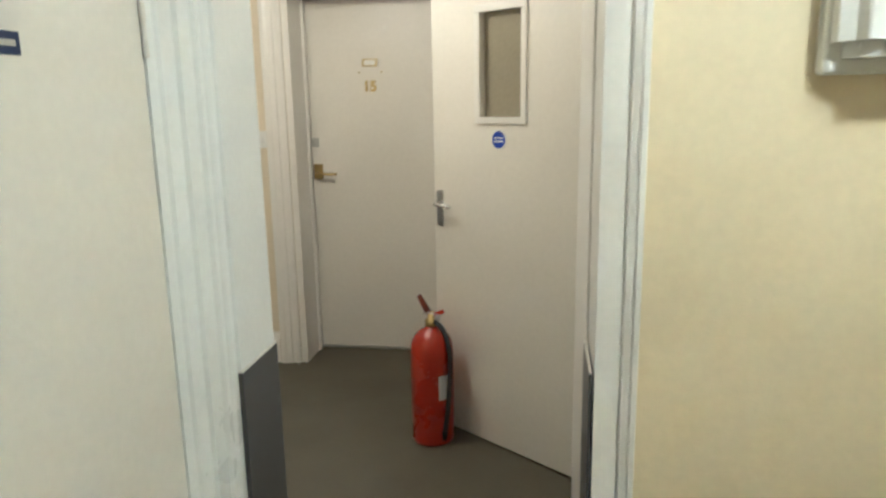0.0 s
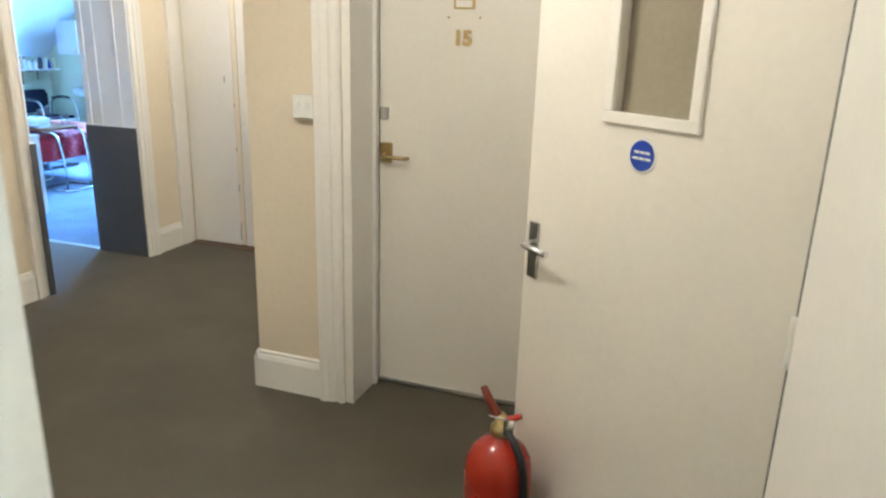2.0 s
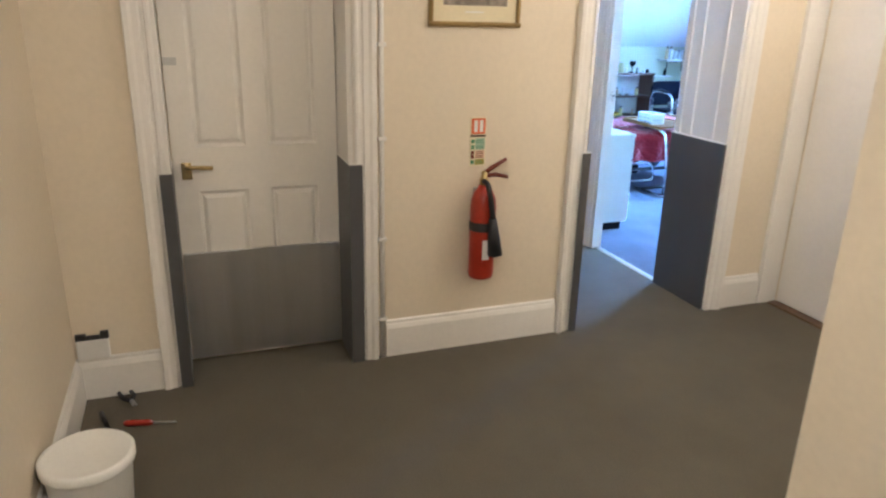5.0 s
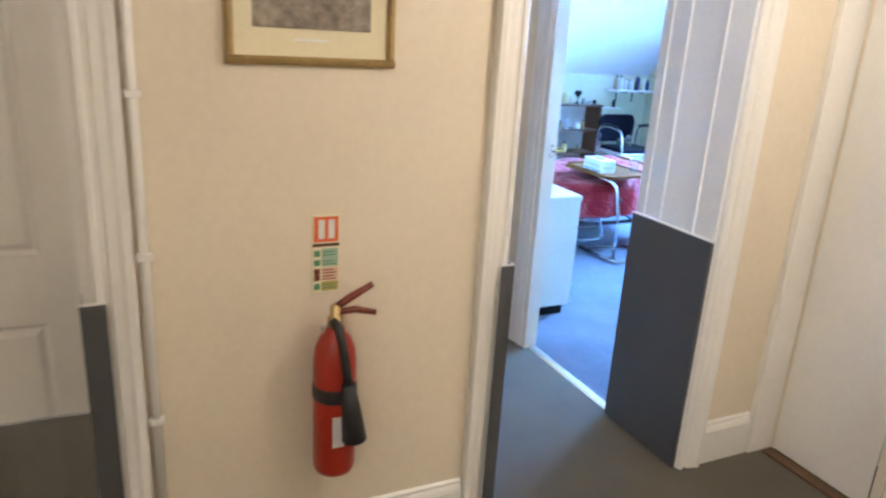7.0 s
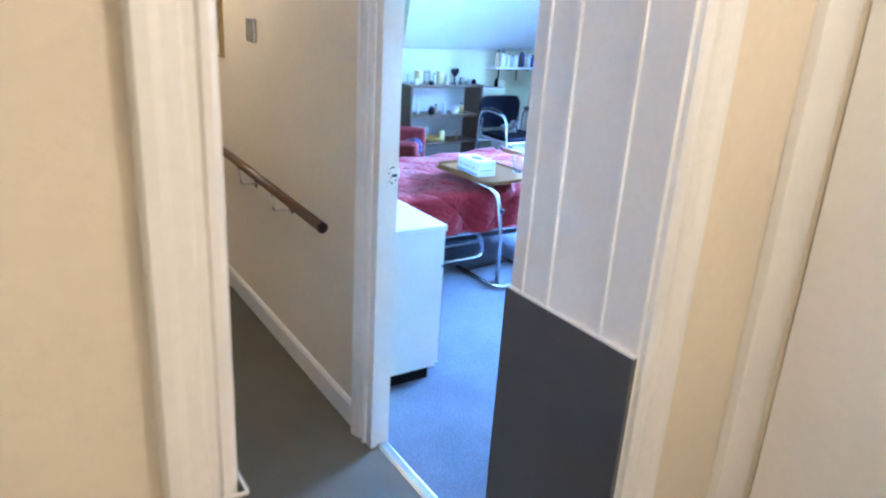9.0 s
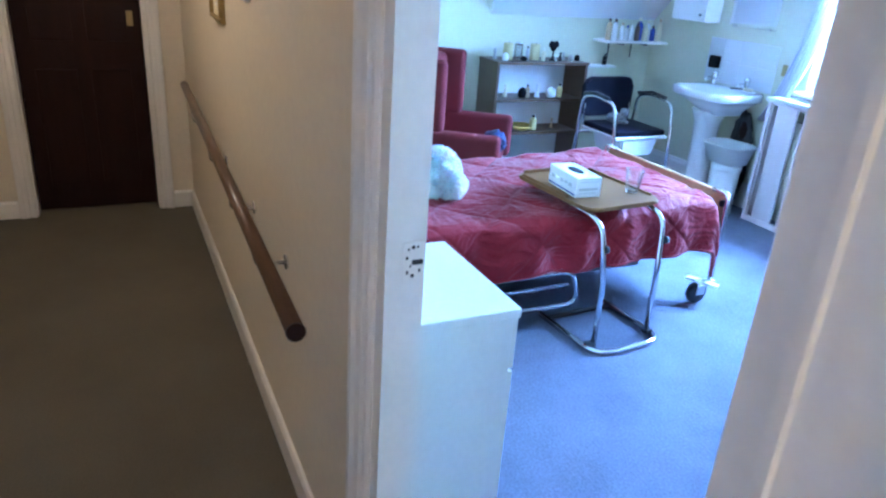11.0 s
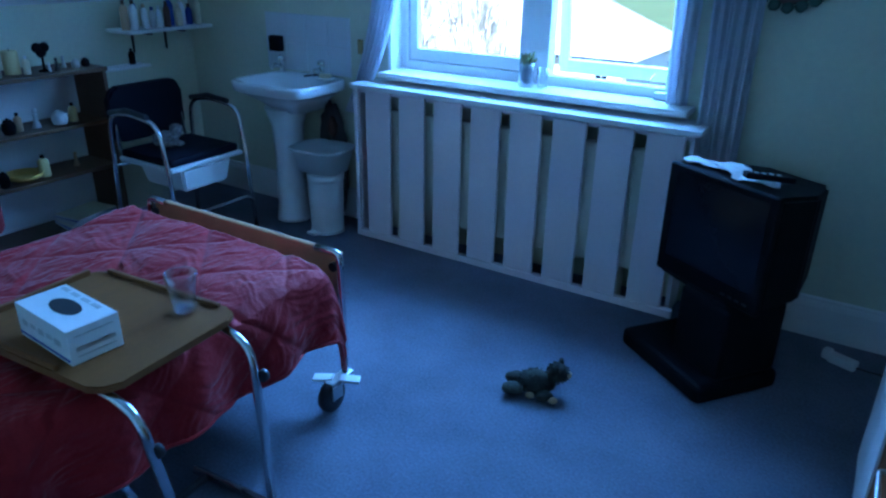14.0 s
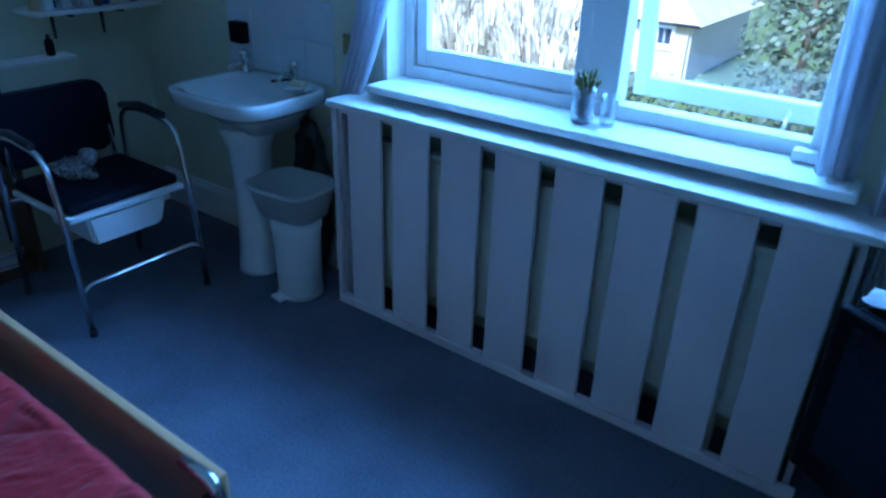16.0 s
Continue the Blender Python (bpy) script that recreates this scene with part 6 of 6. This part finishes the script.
# sideboard
SX0, SX1, SY0, SY1 = -4.575, -4.10, 6.155, 7.315
sd = thing("sideboard", pose(0, 0, 0), "long teak veneer chest with dark ends and bright drawer handles", "sideboard")
part("top", bx(SX0 - 0.004, SY0 - 0.004, 0.742, SX1, SY1 + 0.004, 0.762, 0.003), WOOD, sd)
part("end_panel", bx(SX0 + 0.006, SY0, 0.0, SX1, SY0 + 0.02, 0.741, 0.002), WOODDARK, sd, "dark veneer end panel")
part("end_panel", bx(SX0 + 0.006, SY1 - 0.02, 0.0, SX1, SY1, 0.741, 0.002), WOODDARK, sd)
part("carcass", bx(SX0 + 0.03, SY0 + 0.021, 0.05, SX1 - 0.005, SY1 - 0.021, 0.740), WOODDARK, sd)
for c in range(2):
    for r in range(4):
        y0 = SY0 + 0.022 + c * 0.558
        z0 = 0.06 + r * 0.168
        d = part("drawer", bx(SX0 + 0.008, y0 + 0.003, z0 + 0.003, SX0 + 0.028, y0 + 0.555, z0 + 0.165, 0.002), WOOD, sd)
        part("handle", tube(B(), [(SX0 + 0.010, y0 + 0.20, z0 + 0.10), (SX0 - 0.014, y0 + 0.21, z0 + 0.10), (SX0 - 0.014, y0 + 0.35, z0 + 0.10), (SX0 + 0.010, y0 + 0.36, z0 + 0.10)], 0.005, 8, bend=0.01), DULLMETAL, d)
wcb = thing("white_cabinet", pose(-4.33, 7.56, 0), "tall white cabinet beside the sideboard", "cabinet")
part("body", bx(-0.225, -0.232, 0.05, 0.225, 0.23, 0.955, 0.003), WHITE, wcb)
part("top", bx(-0.235, -0.238, 0.955, 0.235, 0.238, 0.985, 0.004), WHITE, wcb)
part("plinth", bx(-0.21, -0.21, 0, 0.21, 0.21, 0.05), PLASTICG, wcb)
part("door", bx(-0.243, -0.228, 0.06, -0.226, 0.226, 0.95, 0.003), WHITE, wcb)
bo = thing("glass_bowl", pose(-4.45, 7.47, 0.986), "clear glass bowl with dark ornaments on the white cabinet", "bowl")
part("bowl", lathe(B(), [(0.03, 0), (0.05, 0.006), (0.058, 0.05), (0.048, 0.085), (0.045, 0.085), (0.053, 0.05), (0.045, 0.010), (0.001, 0.008)], 22), TUMBLER, bo)
for k in range(6):
    a = k * 1.1
    part("stem", tube(B(), [(0.01 * math.cos(a), 0.01 * math.sin(a), 0.02), (0.02 * math.cos(a), 0.02 * math.sin(a), 0.085), (0.04 * math.cos(a), 0.035 * math.sin(a), 0.088 + 0.010 * (k % 3))], [0.004, 0.007, 0.009], 8), BLACKPLASTIC if k % 2 else LEAF, bo)
an = single("animal_ornament", blob(blob(B(), (0, 0, 0.06), 0.05, (1.4, 0.7, 0.9), 0.3), (-0.06, 0.0, 0.12), 0.03, (1.1, 0.8, 1), 0.2, 2), BLACKPLASTIC, pose(-4.28, 7.45, 0.986), "dark animal ornament on the white cabinet", "ornament")
for p in ((-0.04, 0.02), (-0.04, -0.02), (0.04, 0.02), (0.04, -0.02)):
    part("leg", tube(B(), [(p[0], p[1], 0.04), (p[0], p[1], 0.0)], 0.010, 8), BLACKPLASTIC, an)
pf = thing("photo_frame", pose(-4.385, 7.13, 0.763, 0, 0, 58), "dark narrow photo frame standing on the sideboard", "photo frame")
TIL = pose(0, 0, 0.002, -22, 0, 0)
b = B()
for v in ((-0.048, -0.006, 0, -0.038, 0.006, 0.17), (0.038, -0.006, 0, 0.048, 0.006, 0.17), (-0.038, -0.006, 0, 0.038, 0.006, 0.010), (-0.038, -0.006, 0.160, 0.038, 0.006, 0.17)):
    box(b, *v, 0.002, 1)
part("frame", b, BLACKPLASTIC, pf, "", TIL)
part("photograph", bx(-0.04, -0.002, 0.008, 0.04, 0.004, 0.162), PLASTICG, pf, "", TIL)
part("strut", tube(B(), [(0.0, 0.05, 0.11), (0.0, 0.115, 0.004)], 0.006, 6), BLACKPLASTIC, pf)
sl = single("stone_ornament", blob(B(), (0, 0, 0.045), 0.055, (1.4, 0.9, 0.8), 0.3), SHELFWOOD, pose(-4.25, 6.98, 0.763, 0, 0, 20), "brown rounded ornament on the sideboard", "ornament")
part("pale_end", blob(B(), (-0.07, -0.01, 0.035), 0.026, (1, 1, 1.1), 0.15, 2), TANPLUSH, sl)
pen = thing("dark_case", pose(-4.51, 7.285, 0.763, 0, 0, -2), "long dark spectacle case on the sideboard edge", "case")
part("case", bx(-0.07, -0.022, 0, 0.09, 0.022, 0.018, 0.007, 3), BLACKPLASTIC, pen)


def soft_toy(m, mat, head, label):
    b_ = B()
    fluffy(b_, (0, 0, 0.06), 0.06, (1, 0.9, 1.0), 140, 41, 0.010)
    for s in (-1, 1):
        blob(b_, (s * 0.065, -0.02, 0.07), 0.024, (0.9, 0.9, 1.4), 0.1, 2)
        blob(b_, (s * 0.04, -0.065, 0.022), 0.026, (0.9, 1.4, 0.8), 0.1, 2)
    o = single("soft_toy", b_, mat, m, label, "soft toy", "soft toys on the sideboard")
    h_ = B()
    blob(h_, (0, -0.01, 0.145), 0.045, (1, 1, 1), 0.06, 3)
    for s in (-1, 1):
        blob(h_, (s * 0.036, 0.0, 0.182), 0.016, (1, 0.6, 1), 0.05, 2)
    part("head", h_, head, o)
    return o


soft_toy(pose(-4.215, 6.52, 0.763, 0, 0, -70), FLUFF, YELLOWTOY, "white and yellow soft toy sitting on the sideboard")
soft_toy(pose(-4.20, 6.36, 0.763, 0, 0, -60), BLACKPLASTIC, BLUETOY, "dark soft toy with blue head sitting on the sideboard")
soft_toy(pose(-4.235, 6.245, 0.763, 0, 0, -75), YELLOWTOY, FLUFF, "yellow soft toy with white head on the sideboard edge")
bt = thing("plush_ring", pose(-4.205, 6.66, 0.763), "white cloth loop lying among the soft toys", "soft toy")
part("loop", tube(B(), [(-0.06, 0, 0.02), (-0.05, 0.06, 0.06), (0.02, 0.07, 0.10), (0.05, 0.0, 0.05), (0.0, -0.05, 0.02)], 0.009, 8, closed=True, bend=0.03), FLUFF, bt)

# wreath on the window wall
wr = thing("wall_wreath", pose(-5.12, 8.60, 1.42), "dark hanging leaf wreath on the wall", "wreath")
part("ring", tube(B(), [(0.13 * math.cos(a * math.pi / 8), 0, 0.13 * math.sin(a * math.pi / 8)) for a in range(16)], 0.012, 8, closed=True), DARKPRINT, wr)
for a in range(20):
    t = a * math.pi / 10
    part("leaf", blob(B(), (0.15 * math.cos(t), -0.008, 0.15 * math.sin(t)), 0.022, (1, 0.35, 1), 0.25, 2), LEAF, wr)
np_ = thing("notice", pose(-4.62, 8.62, 1.30), "white paper notice on the wall", "paper")
part("sheet", bx(-0.15, -0.003, 0, 0.15, -0.0005, 0.21), PAPER, np_)
so_ = thing("plug_socket", pose(-4.45, 8.62, 0.20), "white plug socket low on the wall", "socket")
part("faceplate", bx(-0.045, -0.012, -0.04, 0.045, 0, 0.04, 0.003), PLASTICW, so_)

pa = thing("plug_adaptor", pose(-4.655, 8.43, 0, 0, 0, -20), "white plug adaptor lying on the carpet by the wall", "plug")
part("body", bx(-0.05, -0.022, 0.0, 0.05, 0.022, 0.034, 0.006, 3), PLASTICW, pa)
part("plug", bx(-0.075, -0.018, 0.004, -0.045, 0.018, 0.044, 0.006, 3), PLASTICW, pa)
part("cable", tube(B(), [(0.05, 0, 0.012), (0.12, 0.03, 0.006), (0.20, 0.10, 0.006), (0.22, 0.165, 0.006)], 0.004, 8, bend=0.05), BLACK, pa)

# ---- outside the window ----
GZ = -4.9
PALEROOF = material("weathered_grey_roof_tiles", (0.40, 0.39, 0.38), 0.8, vary=0.2, scale=1.5, grain=18, bump=0.3, bump_scale=14)
PALEWALL = material("pale_rendered_house_wall", (0.48, 0.46, 0.42), 0.85, vary=0.10, scale=0.8, grain=12, bump=0.2, bump_scale=10)
STRAW = material("pale_dry_twigs", (0.55, 0.53, 0.42), 0.8, vary=0.25, scale=2, grain=12, bump=0.0)
b = B()
box(b, -420, 9.6, GZ - 0.2, 420, 900, GZ)
tagged(finish("ground", b, GRASS), "grassy ground outside below the window", "ground", kind="structure")
hs = thing("house", pose(-19.95, 34.5, GZ), "neighbouring single-storey house with a hipped grey roof", "house")
part("wall", bx(-6.5, 0, 0, 6.0, 8, 2.25), PALEWALL, hs)
b = B()
e = 0.45
base = [b.verts.new(p) for p in ((-6.5 - e, -e, 2.20), (6.0 + e, -e, 2.20), (6.0 + e, 8 + e, 2.20), (-6.5 - e, 8 + e, 2.20))]
r0, r1 = b.verts.new((-2.6, 4, 4.8)), b.verts.new((2.2, 4, 4.8))
b.faces.new((base[0], base[1], r1, r0))
b.faces.new((base[2], base[3], r0, r1))
b.faces.new((base[1], base[2], r1))
b.faces.new((base[3], base[0], r0))
b.faces.new(base[::-1])
part("roof", b, PALEROOF, hs)
part("gutter", tube(B(), [(-6.9, -0.50, 2.19), (6.4, -0.50, 2.19)], 0.06, 8), BLACK, hs, "dark gutter along the eaves")
part("drainpipe", tube(B(), [(5.9, -0.45, 2.17), (5.9, -0.06, 1.9), (5.9, -0.06, 0.0)], 0.04, 8, bend=0.1), DULLMETAL, hs)
for x in (-3.0, 1.0, 4.95):
    w_ = part("window", bx(x - 0.42, -0.06, 1.20, x + 0.42, 0.02, 2.10), WHITE, hs)
    for p0, p1 in ((-0.26, -0.02), (0.02, 0.26)):
        part("pane", bx(x + p0, -0.075, 1.36, x + p1, -0.058, 1.95), SCREEN, w_)
    part("sill", bx(x - 0.48, -0.14, 1.14, x + 0.48, 0.0, 1.20), WHITE, w_)


def tree(m, h, seed, spread=1.0, label="leafy garden tree outside"):
    rnd_ = random.Random(seed)
    t = thing("tree", m, label, "tree", "garden trees")
    b_ = B()
    tube(b_, [(0, 0, 0), (0.05, 0, h * 0.3), (0.0, 0.1, h * 0.6), (0.1, 0, h * 0.9)], [0.16, 0.12, 0.08, 0.03], 8)
    for k_ in range(7):
        a = k_ * 2.4
        z = h * (0.3 + 0.08 * k_)
        tube(b_, [(0, 0, z), (0.5 * spread * math.cos(a), 0.5 * spread * math.sin(a), z + 0.4), (1.1 * spread * math.cos(a), 1.1 * spread * math.sin(a), z + 0.9)], [0.06, 0.04, 0.015], 6)
    part("trunk", b_, BARK, t)
    verts, faces = [], []
    for _ in range(2600):
        a, u = rnd_.uniform(0, 6.283), rnd_.random()
        z = h * (0.22 + 0.78 * u)
        rr = spread * 1.5 * math.sqrt(max(0.05, 1 - (2 * u - 0.8) ** 2)) * rnd_.uniform(0.35, 1.05)
        p = Vector((rr * math.cos(a), rr * math.sin(a), z))
        n_ = Vector((rnd_.gauss(0, 1), rnd_.gauss(0, 1), rnd_.gauss(0, 1))).normalized()
        s_ = rnd_.uniform(0.06, 0.14)
        u_ = n_.orthogonal().normalized() * s_
        v_ = n_.cross(u_) * 0.6
        i0 = len(verts)
        verts += [p - u_, p + v_, p + u_, p - v_]
        faces.append((i0, i0 + 1, i0 + 2, i0 + 3))
    me = bpy.data.meshes.new("crown")
    me.from_pydata(verts, [], faces)
    me.materials.append(LEAF)
    o = new("crown", me)
    o.parent = t
    return t


tree(pose(-8.7, 27.0, GZ), 6.2, 1, 1.05)
tree(pose(-7.0, 29.5, GZ), 7.0, 2, 1.3)
tree(pose(-6.2, 27.5, GZ), 6.4, 5, 1.5)


def feathery_shrub(m, h, spread, seed):
    """Many thin pale twigs that rise and arch over."""
    rnd_ = random.Random(seed)
    t = thing("shrub", m, "tall pale feathery shrub outside the window", "shrub", "pale shrubs")
    b_ = B()
    for k_ in range(9):
        a = k_ * 0.7
        tube(b_, [(0, 0, 0), (0.25 * math.cos(a), 0.25 * math.sin(a), h * 0.5), (0.6 * spread * math.cos(a), 0.6 * spread * math.sin(a), h * 0.9)], [0.05, 0.03, 0.01], 6)
    part("stems", b_, BARK, t)
    verts, faces = [], []
    for _ in range(2600):
        a, rr = rnd_.uniform(0, 6.283), spread * math.sqrt(rnd_.random())
        base_ = Vector((rr * math.cos(a), rr * math.sin(a), h * rnd_.uniform(0.15, 0.85)))
        lean = Vector((math.cos(a), math.sin(a), 0)) * rnd_.uniform(0.0, 0.35) + Vector((rnd_.uniform(-.15, .15), rnd_.uniform(-.15, .15), 0))
        ln = rnd_.uniform(0.4, 0.9)
        wd = rnd_.uniform(0.012, 0.03)
        side = Vector((math.cos(a * 3), math.sin(a * 3), 0)) * wd
        prev_ = None
        for q_ in range(4):
            f_ = q_ / 3
            p = base_ + Vector((0, 0, ln * f_)) + lean * ln * f_ * f_ * 1.6 - Vector((0, 0, 0.35 * ln * f_ ** 3))
            i0 = len(verts)
            verts += [p - side * (1.05 - f_), p + side * (1.05 - f_)]
            if prev_ is not None:
                faces.append((prev_, prev_ + 1, i0 + 1, i0))
            prev_ = i0
    me_ = bpy.data.meshes.new("crown")
    me_.from_pydata(verts, [], faces)
    me_.materials.append(STRAW)
    o = new("crown", me_)
    o.parent = t
    return t


for x_, y_, h_, s_ in ((-13.6, 18.2, 5.4, 11), (-12.6, 17.4, 5.0, 12), (-11.7, 18.0, 5.3, 13), (-10.9, 17.3, 4.8, 14), (-14.8, 18.8, 5.6, 15), (-16.2, 19.0, 5.4, 16), (-13.0, 19.8, 6.2, 17), (-15.2, 20.2, 6.3, 18), (-17.6, 20.6, 6.4, 19), (-19.3, 21.4, 6.5, 20), (-21.2, 22.2, 6.7, 21)):
    feathery_shrub(pose(x_, y_, GZ), h_, 0.85, s_)
# hedge
verts, faces = [], []
rnd = random.Random(77)
for _ in range(9000):
    p = Vector((rnd.uniform(-10.2, 2), 18.4 + rnd.gauss(0, 0.35), GZ + 3.7 * rnd.random() ** 0.7))
    n_ = Vector((rnd.gauss(0, 1), rnd.gauss(0, 1), rnd.gauss(0, 1))).normalized()
    s_ = rnd.uniform(0.05, 0.11)
    u_ = n_.orthogonal().normalized() * s_
    v_ = n_.cross(u_) * 0.6
    i0 = len(verts)
    verts += [p - u_, p + v_, p + u_, p - v_]
    faces.append((i0, i0 + 1, i0 + 2, i0 + 3))
me = bpy.data.meshes.new("hedge")
me.from_pydata(verts, [], faces)
me.materials.append(LEAF)
tagged(new("hedge", me), "clipped green garden hedge outside", "hedge", kind="stuff")
